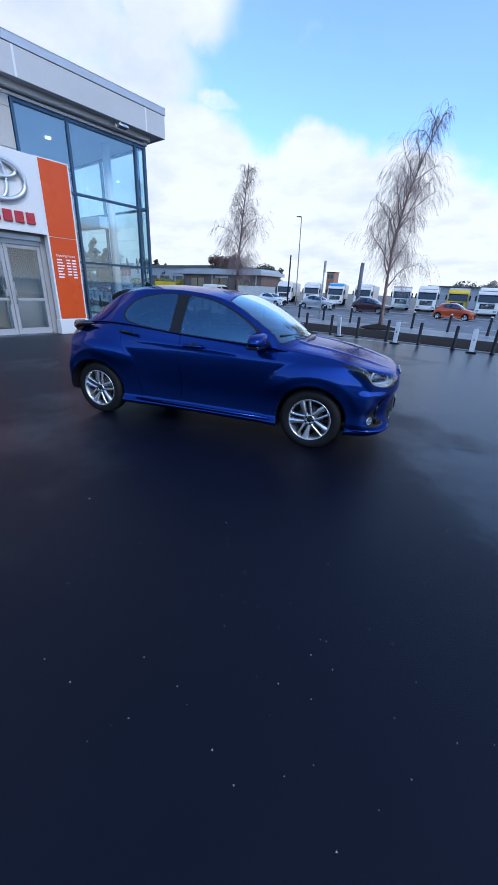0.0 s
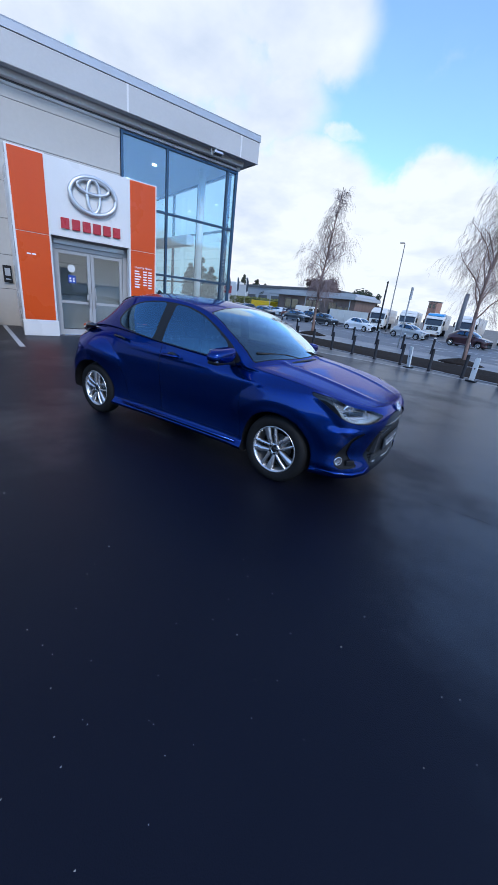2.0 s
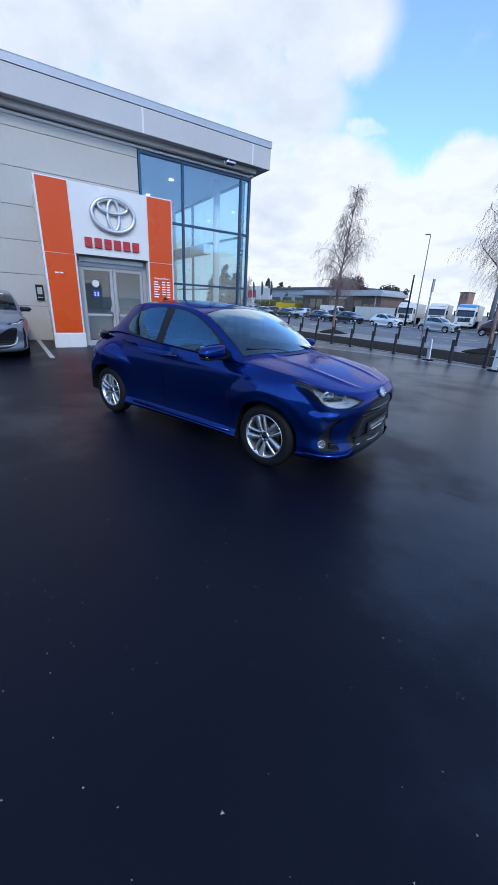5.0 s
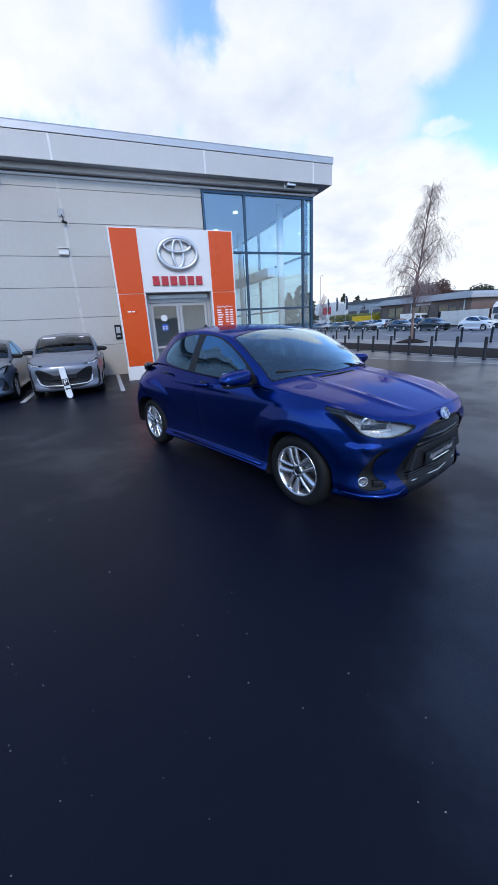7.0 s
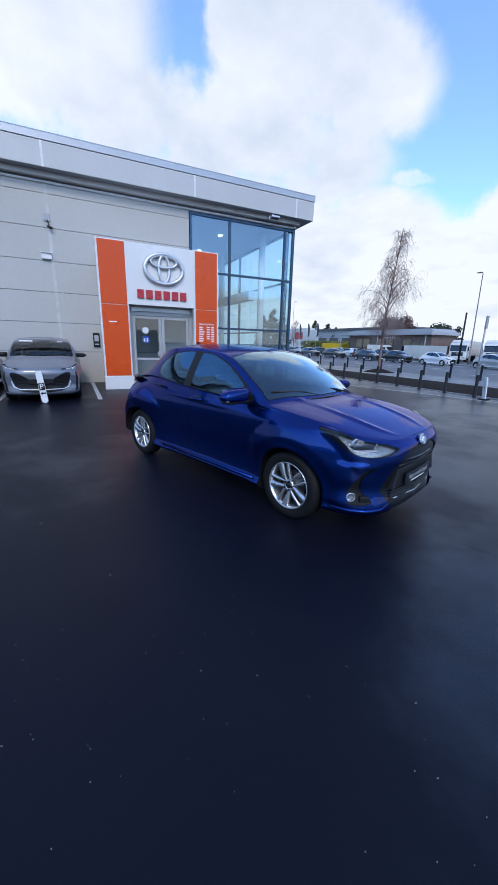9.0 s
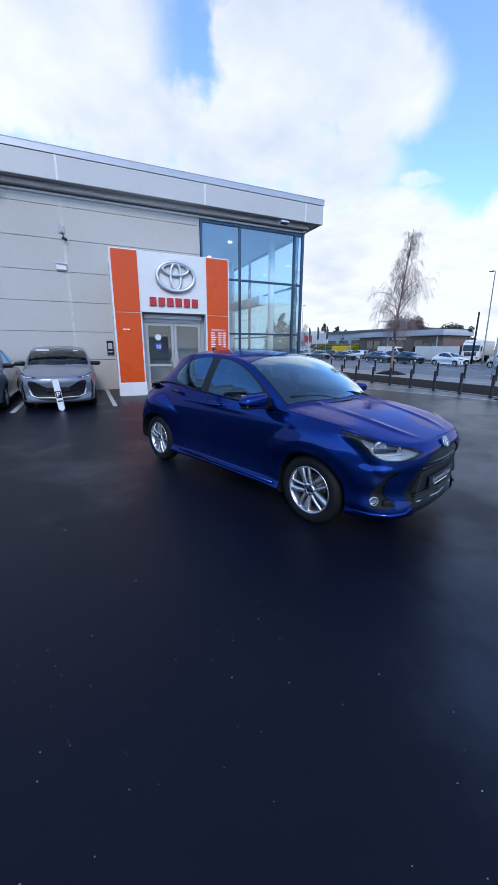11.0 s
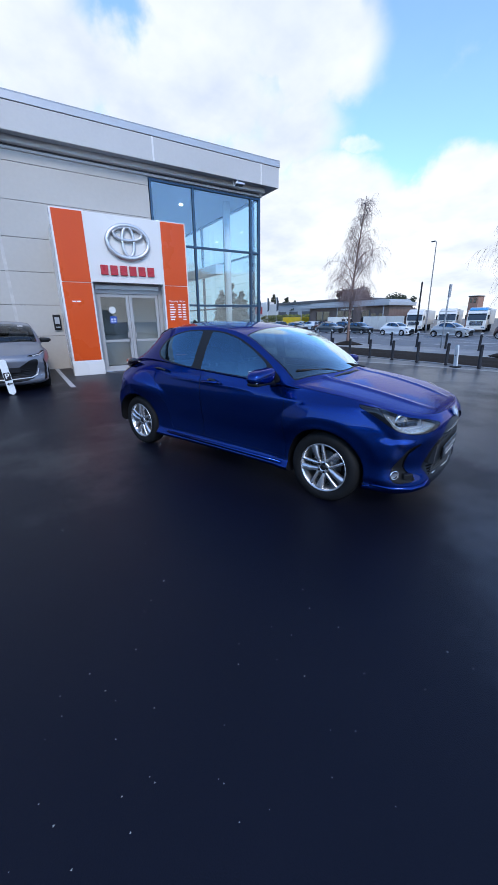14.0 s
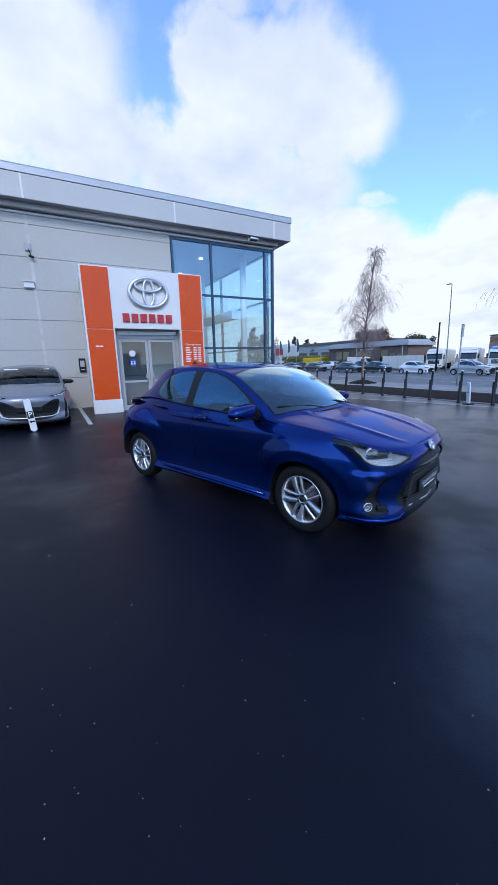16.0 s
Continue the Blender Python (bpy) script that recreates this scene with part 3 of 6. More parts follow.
part("capping_groove", box(FX - 0.05, FX - 0.006, -26.4, FY - 0.006, 7.06, 7.085), GUTTER, showroom)
part("capping_groove", box(-34.6, FX - 0.05, FY - 0.05, FY - 0.006, 7.06, 7.085), GUTTER, showroom)
part("capping_band", box(FX - 0.05, FX + 0.022, -26.4, FY + 0.022, 7.079, 7.265, 0.006), FASCIA_TOP, showroom)
part("capping_band", box(-34.6, FX - 0.052, FY - 0.05, FY + 0.022, 7.079, 7.265, 0.006), FASCIA_TOP, showroom)
part("capping", tube([(FX - 0.022, -26.4, 7.265), (FX - 0.022, FY + 0.02, 7.265)], 0.045, 10), FASCIA_TOP, showroom, smooth=True)
part("capping", tube([(-34.6, FY - 0.022, 7.265), (FX + 0.02, FY - 0.022, 7.265)], 0.045, 10), FASCIA_TOP, showroom, smooth=True)

# glazing: dark frames, one pane to each field
win = tagged(thing("window_1"), "tall blue-tinted showroom glazing in dark frames", "window", kind="structure")
ROWZ = (0.05, 2.08, 4.13, WIN_T)
FRONT = (WIN_L, 7.73, 10.20, CY)
SIDE = tuple(WX - v for v in (0.0, 0.42, 2.9, 5.4, 7.9, 10.4, 12.9))


def frame_bar(axis, a, c, u, z0, z1, w=0.075, d=0.09):
    if axis == "up_front":
        return part("mullion", box(WX - d, WX + 0.03, u - w / 2, u + w / 2, z0, z1, 0.008), MULLION, win)
    if axis == "up_side":
        return part("mullion", box(u - w / 2, u + w / 2, CY - d, CY + 0.03, z0, z1, 0.008), MULLION, win)
    if axis == "front":
        return part("transom", box(WX - d, WX + 0.022, a, c, u - w / 2, u + w / 2, 0.008), MULLION, win)
    return part("transom", box(a, c, CY - d, CY + 0.022, u - w / 2, u + w / 2, 0.008), MULLION, win)


for y in FRONT[:-1]:
    frame_bar("up_front", 0, 0, y, 0, WIN_T + 0.05)
part("mullion", box(WX - 0.06, WX + 0.04, CY - 0.06, CY + 0.04, 0, WIN_T + 0.06, 0.01), MULLION, win)
for x in SIDE[1:]:
    frame_bar("up_side", 0, 0, x, 0, WIN_T + 0.05)
for z in ROWZ:
    frame_bar("front", WIN_L - 0.03, CY, z, 0, 0)
    frame_bar("side", SIDE[-1], WX, z, 0, 0)
for z0, z1 in zip(ROWZ, ROWZ[1:]):
    for y0, y1 in zip(FRONT, FRONT[1:]):
        o = part("pane", box(WX - 0.035, WX - 0.027, y0 + 0.03, y1 - 0.03, z0 + 0.03, z1 - 0.03), GLAZING, win)
        o.visible_shadow = False
    for x0, x1 in zip(SIDE, SIDE[1:]):
        o = part("pane", box(x1 + 0.03, x0 - 0.03, CY - 0.035, CY - 0.027, z0 + 0.03, z1 - 0.03), GLAZING, win)
        o.visible_shadow = False
part("side_wall", box(-34.0, SIDE[-1], CY - 0.25, CY, -0.1, 6.13), CLAD, showroom)
# inside: columns, gallery beam, bulkhead, light fittings
for x, y in ((-14.3, 9.7), (-19.2, 9.7), (-24.0, 9.7), (-14.4, 3.0), (-19.5, 3.2)):
    tagged(part("column", lathe([(0.14, 0.02), (0.14, 6.12)], 20), WHITE, smooth=True, at=pose(x, y, 0)), "round white steel column inside the showroom", "column", "showroom columns", "structure")
beam = tagged(part("gallery_beam", box(-34, -13.9, 8.9, 9.25, 3.35, 3.72, 0.02), WHITE), "white beam of the inner gallery", "beam", kind="structure")
tagged(part("bulkhead", box(-33.9, -17.5, -1.9, 8.2, 3.1, 3.5, 0.02), PLASTER), "white gallery floor inside the showroom", "gallery", kind="structure")
tagged(part("counter", box(-19.0, -17.2, 4.0, 7.6, 0.02, 1.1, 0.03), WHITE), "white reception counter in the showroom", "counter")
LAMP = material("ceiling_lamp_glow", (1.0, 0.97, 0.9), 0.5, emit=3.0)
for k, (x, y) in enumerate(((-15.5, 8.2), (-18.5, 8.2), (-21.5, 8.2), (-15.5, 5.2), (-18.5, 5.2))):
    tagged(part("downlight", lathe([(0.09, 6.07), (0.085, 6.115)], 16), LAMP, at=pose(x, y, 0)), "round lit ceiling downlight", "ceiling light", "showroom downlights")

# wall-mounted things
flood = thing("floodlight", pose(FX - 0.22, 9.35, 6.40), "grey floodlight under the roof edge", "floodlight", "floodlights")
part("bracket", tube([(0.02, -0.12, 0.02), (0.10, -0.12, -0.20)], 0.018, 8), WHITE, flood, smooth=True)
part("bracket", tube([(0.18, 0.02, 0.02), (0.10, -0.12, -0.20)], 0.018, 8), WHITE, flood, smooth=True)
part("head", box(0.06, 0.24, -0.12, 0.24, -0.20, -0.13, 0.02), SATIN, flood, at=pose(0, 0, 0, 0, -14, 0))
part("lens", box(0.08, 0.22, -0.09, 0.21, -0.207, -0.198, 0.002), GUTTER, flood, at=pose(0, 0, 0, 0, -14, 0))
copy_thing(flood, pose(FX - 0.22, -0.35, 6.40))
lampw = thing("wall_camera", pose(WX, 1.46, 5.10), "grey wall-mounted camera on a black bracket", "camera")
part("plate", box(0, 0.05, -0.09, 0.09, -0.02, 0.2, 0.015), GREYWALL, lampw)
part("arm", tube([(0.02, 0, 0.05), (0.09, 0.02, -0.04), (0.12, 0.05, -0.14)], 0.016, 8), BLACK, lampw, smooth=True)
part("head", lathe([(0.035, -0.1), (0.05, -0.08), (0.05, 0.06), (0.02, 0.1)], 12), BLACK, lampw, smooth=True, at=pose(0.12, 0.06, -0.20, 70, 20, 0) @ Matrix.Scale(0.8, 4))
junction = thing("wall_box", pose(WX, 1.34, 4.06), "white box fixed to the cladding", "wall box")
part("case", box(0, 0.11, -0.15, 0.15, -0.09, 0.09, 0.015), WHITE, junction)
part("hood", box(0.0, 0.17, -0.16, 0.16, 0.085, 0.10, 0.005), WHITE, junction)
intercom = thing("intercom", pose(WX, 2.62, 1.50), "black wall-mounted intercom box", "intercom")
part("case", box(0, 0.08, -0.11, 0.11, -0.24, 0.24, 0.015), BLACK, intercom)
part("panel", box(0.078, 0.086, -0.07, 0.07, -0.05, 0.16, 0.004), GREYWALL, intercom)
part("slot", box(0.078, 0.09, -0.07, 0.07, -0.17, -0.13, 0.004), CHROME, intercom)

# ---- entrance portal ----
PX = -10.99
portal = tagged(thing("entrance_portal"), "white entrance portal with two gloss orange pylons", "entrance", kind="structure")
part("side_wall", box(WX - 0.02, PX - 0.12, 2.80, 3.30, 0.0, 4.22), WHITE, portal)
part("side_wall", box(WX - 0.02, PX - 0.12, 5.78, 6.28, 0.0, 4.22), WHITE, portal)
part("canopy", box(WX - 0.02, PX - 0.10, 3.30, 5.78, 2.58, 4.22), WHITE, portal)
for y0, y1 in ((2.70, 3.47), (5.60, 6.37)):
    pyl = part("pylon", box(PX - 0.22, PX - 0.012, y0 - 0.035, y1 + 0.035, 0.0, 4.33, 0.012), WHITE, portal, "white pylon body")
    part("orange_panel", box(PX - 0.03, PX + 0.004, y0 + 0.012, y1 - 0.012, 0.43, 2.545, 0.006), ORANGE, pyl, "gloss orange lower panel")
    part("orange_panel", box(PX - 0.03, PX + 0.004, y0 + 0.012, y1 - 0.012, 2.56, 4.30, 0.006), ORANGE, pyl, "gloss orange upper panel")
    part("plinth", box(PX - 0.24, PX + 0.02, y0 - 0.05, y1 + 0.05, 0.0, 0.41, 0.012), WHITE, pyl, "white plinth")
sign = part("sign_panel", box(PX - 0.2, PX - 0.02, 3.50, 5.57, 2.58, 4.32, 0.012), WHITE, portal, "white sign panel with a silver oval emblem and red bars")
EY, EZ = 4.60, 3.655


def oval(cy, cz, ry, rz, r, n=56):
    return tube([(PX + 0.05, cy + ry * math.cos(2 * math.pi * i / n), cz + rz * math.sin(2 * math.pi * i / n)) for i in range(n)], r, 10, closed=True)


part("emblem_ring", oval(EY, EZ, 0.585, 0.42, 0.06), SATIN, sign, "silver oval ring", True)
part("emblem_ring", oval(EY, EZ + 0.205, 0.40, 0.165, 0.046), SATIN, sign, "silver inner oval", True)
part("emblem_ring", oval(EY, EZ, 0.165, 0.38, 0.046), SATIN, sign, "silver inner oval", True)
# the name is kept as plain red bars, one to a letter
for k in range(6):
    y = 3.76 + 0.268 * k
    part("letter_bar", box(PX - 0.02, PX + 0.04, y, y + 0.20, 2.775, 3.03, 0.012), RED, sign)
# pylon lettering
words("heading", "Opening Hours", 0.085, 0.002, WHITE_TEXT, portal, pose(PX + 0.008, 5.985, 2.105, 90, 0, 90), "white opening hours heading")
for k in range(7):
    z = 2.0 - 0.074 * k
    for y, w in ((5.72, (0.14, 0.15, 0.20, 0.17, 0.13, 0.17, 0.15)[k]), (5.99, 0.11), (6.15, 0.11)):
        if k == 6 and y == 5.99:
            continue
        part("text_bar", box(PX + 0.002, PX + 0.007, y, y + w, z - 0.017, z + 0.017), WHITE_TEXT, portal)
for y, w in ((2.90, 0.10), (3.02, 0.09)):
    part("text_bar", box(PX + 0.002, PX + 0.007, y, y + w, 2.035, 2.068), WHITE_TEXT, portal)

DOOR_ALU = material("grey_white_aluminium", (0.38, 0.375, 0.37), 0.4, colour2=(0.33, 0.325, 0.32), vary=0.05)
# double entrance door set back in the portal
DX = PX - 0.42
door = tagged(thing("door_1"), "closed white aluminium double entrance door with glass", "door", kind="structure")
part("door_frame", box(DX - 0.06, DX + 0.06, 3.30, 3.62, 0, 2.58, 0.006), DOOR_ALU, door)
part("door_frame", box(DX - 0.06, DX + 0.06, 5.48, 5.78, 0, 2.58, 0.006), DOOR_ALU, door)
part("door_head", box(DX - 0.06, DX + 0.05, 3.62, 5.48, 2.30, 2.58, 0.006), DOOR_ALU, door)
part("door_head", box(DX + 0.04, DX + 0.12, 3.60, 5.50, 2.42, 2.53, 0.01), PLASTER, door, "door operator housing")
part("threshold", box(DX - 0.1, DX + 0.1, 3.62, 5.48, 0, 0.02, 0.004), CHROME, door)
for y0, y1, hy in ((3.625, 4.545, 4.46), (4.555, 5.475, 4.64)):
    leaf = part("leaf", box(DX - 0.025, DX + 0.025, y0, y0 + 0.09, 0.02, 2.29, 0.005), DOOR_ALU, door)
    for a in ((y1 - 0.09, y1, 0.02, 2.29), (y0 + 0.09, y1 - 0.09, 2.20, 2.29), (y0 + 0.09, y1 - 0.09, 0.02, 0.17), (y0 + 0.09, y1 - 0.09, 0.90, 0.97)):
        part("rail", box(DX - 0.024, DX + 0.024, a[0], a[1], a[2], a[3], 0.005), DOOR_ALU, leaf)
    o = part("pane", box(DX - 0.004, DX + 0.004, y0 + 0.08, y1 - 0.08, 0.16, 2.21), DOOR_GLASS, leaf)
    o.visible_shadow = False
    part("handle", tube([(DX + 0.02, hy, 0.82), (DX + 0.075, hy, 0.83), (DX + 0.075, hy, 1.38), (DX + 0.02, hy, 1.39)], 0.018, 8), DOOR_ALU, leaf, "white pull handle", True)
    part("lock_plate", box(DX + 0.02, DX + 0.035, hy - 0.05, hy + 0.05, 1.02, 1.18, 0.006), DOOR_ALU, leaf)
notice = tagged(part("notice", box(DX + 0.006, DX + 0.009, 3.93, 4.13, 1.45, 1.66, 0), BLUE_SIGN), "blue notice stuck on the door glass", "notice")
for y in (3.985, 4.075):
    part("symbol", lathe([(0.026, -0.002), (0.026, 0.002)], 12, axis="y"), WHITE_TEXT, notice, at=pose(DX + 0.011, y, 1.575, 0, 0, 90))
    part("symbol", box(DX + 0.009, DX + 0.013, y - 0.026, y + 0.026, 1.49, 1.53, 0.002), WHITE_TEXT, notice)
tagged(part("notice", lathe([(0.10, -0.002), (0.10, 0.002)], 24, axis="y"), PALE, at=pose(DX + 0.0085, 4.03, 1.84, 0, 0, 90)), "round pale notice stuck on the door glass", "notice")
tagged(part("mat_well", box(DX + 0.15, PX - 0.02, 3.62, 5.48, -0.01, 0.006), GUTTER), "dark entrance mat before the door", "door mat", kind="structure")
part("lobby_blind", box(DX - 1.1, DX - 1.06, 4.75, 5.75, 0.05, 2.5), GREYWALL, portal, "grey inner lobby screen")

# ---- cars: one body surface, cut into panels, lamps and glass ----
def curve(keys, x):
    """Smooth value through (position, value) keys, without overshoot."""
    xs = np.array([k[0] for k in keys], float)
    ys = np.array([k[1] for k in keys], float)
    if xs[0] > xs[-1]:
        xs, ys = xs[::-1], ys[::-1]
    h, d = np.diff(xs), np.diff(ys) / np.diff(xs)
    m = np.empty_like(ys)
    m[0], m[-1] = d[0], d[-1]
    for i in range(1, len(xs) - 1):
        m[i] = 0 if d[i - 1] * d[i] <= 0 else (h[i - 1] + h[i]) * 3 / ((2 * h[i] + h[i - 1]) / d[i - 1] + (h[i] + 2 * h[i - 1]) / d[i])
    x = np.clip(np.asarray(x, float), xs[0], xs[-1])
    i = np.clip(np.searchsorted(xs, x) - 1, 0, len(h) - 1)
    t = (x - xs[i]) / h[i]
    return (2 * t**3 - 3 * t**2 + 1) * ys[i] + (t**3 - 2 * t**2 + t) * h[i] * m[i] + (-2 * t**3 + 3 * t**2) * ys[i + 1] + (t**3 - t**2) * h[i] * m[i + 1]


def catmull(values, t):
    """Catmull-Rom through evenly numbered values at t."""
    v = np.asarray(values, float)
    t = np.clip(np.asarray(t, float), 0, len(v) - 1)
    i = np.clip(t.astype(int), 0, len(v) - 2)
    f = t - i
    p0, p1, p2, p3 = v[np.maximum(i - 1, 0)], v[i], v[i + 1], v[np.minimum(i + 2, len(v) - 1)]
    return 0.5 * (2 * p1 + (p2 - p0) * f + (2 * p0 - 5 * p1 + 4 * p2 - p3) * f**2 + (3 * p1 - p0 - 3 * p2 + p3) * f**3)


def inside(poly, a, c):
    """Signed distance to an outline, negative inside."""
    a, c = np.asarray(a, float), np.asarray(c, float)
    best = np.full(a.shape, 1e9)
    odd = np.zeros(a.shape, bool)
    n = len(poly)
    for i in range(n):
        (x0, y0), (x1, y1) = poly[i], poly[(i + 1) % n]
        dx, dy = x1 - x0, y1 - y0
        t = np.clip(((a - x0) * dx + (c - y0) * dy) / (dx * dx + dy * dy + 1e-12), 0, 1)
        best = np.minimum(best, np.hypot(a - x0 - t * dx, c - y0 - t * dy))
        if y0 != y1:
            odd ^= ((y0 > c) != (y1 > c)) & (a < dx * (c - y0) / dy + x0)
    return np.where(odd, -best, best)


def rounded(poly, times=2):
    """An outline with its corners cut smooth."""
    for _ in range(times):
        q = []
        for i, p in enumerate(poly):
            r = poly[(i + 1) % len(poly)]
            q += [(0.78 * p[0] + 0.22 * r[0], 0.78 * p[1] + 0.22 * r[1]), (0.22 * p[0] + 0.78 * r[0], 0.22 * p[1] + 0.78 * r[1])]
        poly = q
    return poly


class Shell:
    """Vertices with two tags each, and faces that can be cut along a field."""

    def __init__(self):
        self.v, self.a = [], []

    def cut(self, faces, field):
        P, A = np.array(self.v), np.array(self.a)
        f = field(P[:, 0], P[:, 1], P[:, 2], A[:, 0], A[:, 1])
        f = np.where(np.abs(f) < 1e-6, 1e-6, f)
        made, ins, outs, rim = {}, [], [], set()
        for face in faces:
            s = [f[i] < 0 for i in face]
            if all(s):
                ins.append(face)
            elif not any(s):
                outs.append(face)
            else:
                i_loop, o_loop = [], []
                for k, i in enumerate(face):
                    j = face[(k + 1) % len(face)]
                    (i_loop if s[k] else o_loop).append(i)
                    if s[k] != s[(k + 1) % len(face)]:
                        key = (min(i, j), max(i, j))
                        if key not in made:
                            w = f[i] / (f[i] - f[j])
                            made[key] = len(self.v)
                            self.v.append(tuple(np.array(self.v[i]) * (1 - w) + np.array(self.v[j]) * w))
                            self.a.append(tuple(np.array(self.a[i]) * (1 - w) + np.array(self.a[j]) * w))
                        rim.add(made[key])
                        i_loop.append(made[key])
                        o_loop.append(made[key])
                if len(i_loop) > 2:
                    ins.append(i_loop)
                if len(o_loop) > 2:
                    outs.append(o_loop)
        return ins, outs, [self.v[i] for i in rim]

    def mesh(self, name, faces, mat, parent, side=0, label="", push=0.0):
        """side 1 or -1: one flank alone; 0: both flanks joined."""
        used = sorted({i for f in faces for i in f})
        where = {i: k for k, i in enumerate(used)}
        co = np.array([self.v[i] for i in used])
        fs = [[where[i] for i in f] for f in faces]
        if push:
            nor = np.zeros_like(co)
            for f in fs:
                n = np.cross(co[f[1]] - co[f[0]], co[f[2]] - co[f[0]])
                nor[f] += n
            co = co + push * nor / (np.linalg.norm(nor, axis=1, keepdims=True) + 1e-9)
        flip = co * (1, -1, 1)
        if side == 1:
            co, fs = co, fs
        elif side == -1:
            co, fs = flip, [f[::-1] for f in fs]
        else:
            n = len(co)
            twin = [k if abs(co[k][1]) < 1e-5 else k + n for k in range(n)]
            fs = fs + [[twin[k] for k in f][::-1] for f in fs]
            co = np.concatenate((co, flip))
        me = bpy.data.meshes.new(name)
        me.from_pydata([tuple(c) for c in co], [], [f for f in fs if len(set(f)) > 2])
        me.validate()
        bm = bmesh.new()
        bm.from_mesh(me)
        bmesh.ops.delete(bm, geom=[v for v in bm.verts if not v.link_faces], context="VERTS")
        bmesh.ops.remove_doubles(bm, verts=list(bm.verts), dist=0.0004)
        bm.to_mesh(me)
        bm.free()
        for p in me.polygons:
            p.use_smooth = True
        me.materials.append(mat)
        ob = new(name, me)
        ob.parent = parent
        if label:
            ob["label"] = label
        return ob


# plan of the widest line and of the shoulder line, front middle to rear middle
PLAN_M = [(.80, 0), (.795, .22), (.768, .42), (.70, .60), (.56, .735), (.33, .82), (0, .862), (-.35, .855), (-.75, .848), (-1.15, .846), (-1.55, .848),
          (-1.95, .858), (-2.3, .868), (-2.6, .870), (-2.85, .835), (-3.0, .72), (-3.085, .50), (-3.115, .25), (-3.12, 0)]
PLAN_S = [(.752, 0, .790), (.745, .20, .790), (.722, .40, .792), (.665, .545, .803), (.52, .665, .838), (.27, .735, .893), (0, .768, .930), (-.35, .785, .955),
          (-.75, .795, .972), (-1.15, .80, .992), (-1.55, .80, 1.018), (-1.95, .79, 1.05), (-2.3, .748, 1.068), (-2.6, .685, 1.06), (-2.82, .62, 1.04),
          (-2.95, .53, 1.02), (-3.02, .38, 1.005), (-3.045, .2, 1.0), (-3.05, 0, 1.0)]
FRONT_Z, FRONT_O = (.175, .215, .275, .40, .55, .66, .745), (-.07, -.015, .0, -.03, -.016, 0.008, -.012)
FLANK_Z, FLANK_O = (.185, .235, .295, .44, .62, .76, .87), (-.08, -.012, -.040, -.042, -.015, 0.0, -.008)
REAR_Z, REAR_O = (.25, .285, .335, .45, .58, .72, .86), (-.06, -.015, 0.0, 0.0, 0.0, -.012, -.03)
RAIL_Y = [(.76, .85), (.3, .85), (0, .86), (-.25, .90), (-.4, .94), (-.6, .91), (-.8, .865), (-1.0, .815), (-1.3, .765), (-1.6, .747), (-2.0, .738), (-2.4, .70),
          (-2.65, .68), (-2.85, .72), (-2.95, .80), (-3.05, .86)]
RAIL_Z = [(.76, .790), (.5, .852), (.27, .907), (0, .95), (-.2, .972), (-.35, .985), (-.46, 1.075), (-.655, 1.205), (-.855, 1.318), (-1.06, 1.392), (-1.3, 1.428), (-1.6, 1.446),
          (-2.0, 1.432), (-2.3, 1.375), (-2.48, 1.30), (-2.65, 1.195), (-2.82, 1.095), (-2.95, 1.035), (-3.05, 1.0)]
CROWN_Z = [(.752, .790), (.72, .803), (.6, .838), (.34, .905), (.02, .97), (-.18, 1.0), (-.22, 1.015), (-.41, 1.145), (-.655, 1.285), (-.855, 1.378), (-1.01, 1.43), (-1.25, 1.468),
           (-1.5, 1.488), (-1.83, 1.495), (-2.2, 1.475), (-2.45, 1.43), (-2.60, 1.385), (-2.68, 1.325), (-2.79, 1.20), (-2.92, 1.08), (-3.02, 1.02), (-3.05, 1.0)]
AXLES = ((0.0, 0.31), (-2.56, 0.31))
DLO = [(-.425, .978), (-.75, .992), (-1.15, 1.012), (-1.55, 1.036), (-1.9, 1.066), (-2.12, 1.098), (-2.205, 1.165), (-2.18, 1.235), (-2.08, 1.325), (-1.92, 1.382), (-1.7, 1.412),
       (-1.4, 1.410), (-1.2, 1.392), (-1.02, 1.350), (-.86, 1.285), (-.71, 1.205), (-.56, 1.108)]
REAR_PANE = [(-1.565, 1.045), (-1.60, 1.047), (-1.9, 1.078), (-2.10, 1.108), (-2.172, 1.165), (-2.145, 1.235), (-2.05, 1.318), (-1.90, 1.372), (-1.7, 1.400), (-1.565, 1.403), (-1.535, 1.403)]
FRONT_PANE = [(-.62, .996), (-.64, .995), (-1.15, 1.020), (-1.425, 1.036), (-1.44, 1.037), (-1.40, 1.395), (-1.385, 1.397), (-1.2, 1.378), (-1.03, 1.336), (-.87, 1.272), (-.72, 1.188), (-.61, 1.11)]
FRONT_DOOR = [(-.385, .315), (-.40, .60), (-.395, 1.2), (-1.45, 1.2), (-1.455, .315)]
REAR_DOOR = [(-1.460, .315), (-1.455, 1.2), (-2.22, 1.2), (-2.20, 1.0), (-2.185, .86), (-2.10, .74), (-2.02, .58), (-1.99, .42), (-1.96, .315)]


def ease(t):
    t = min(1.0, max(0.0, t))
    return t * t * (3 - 2 * t)


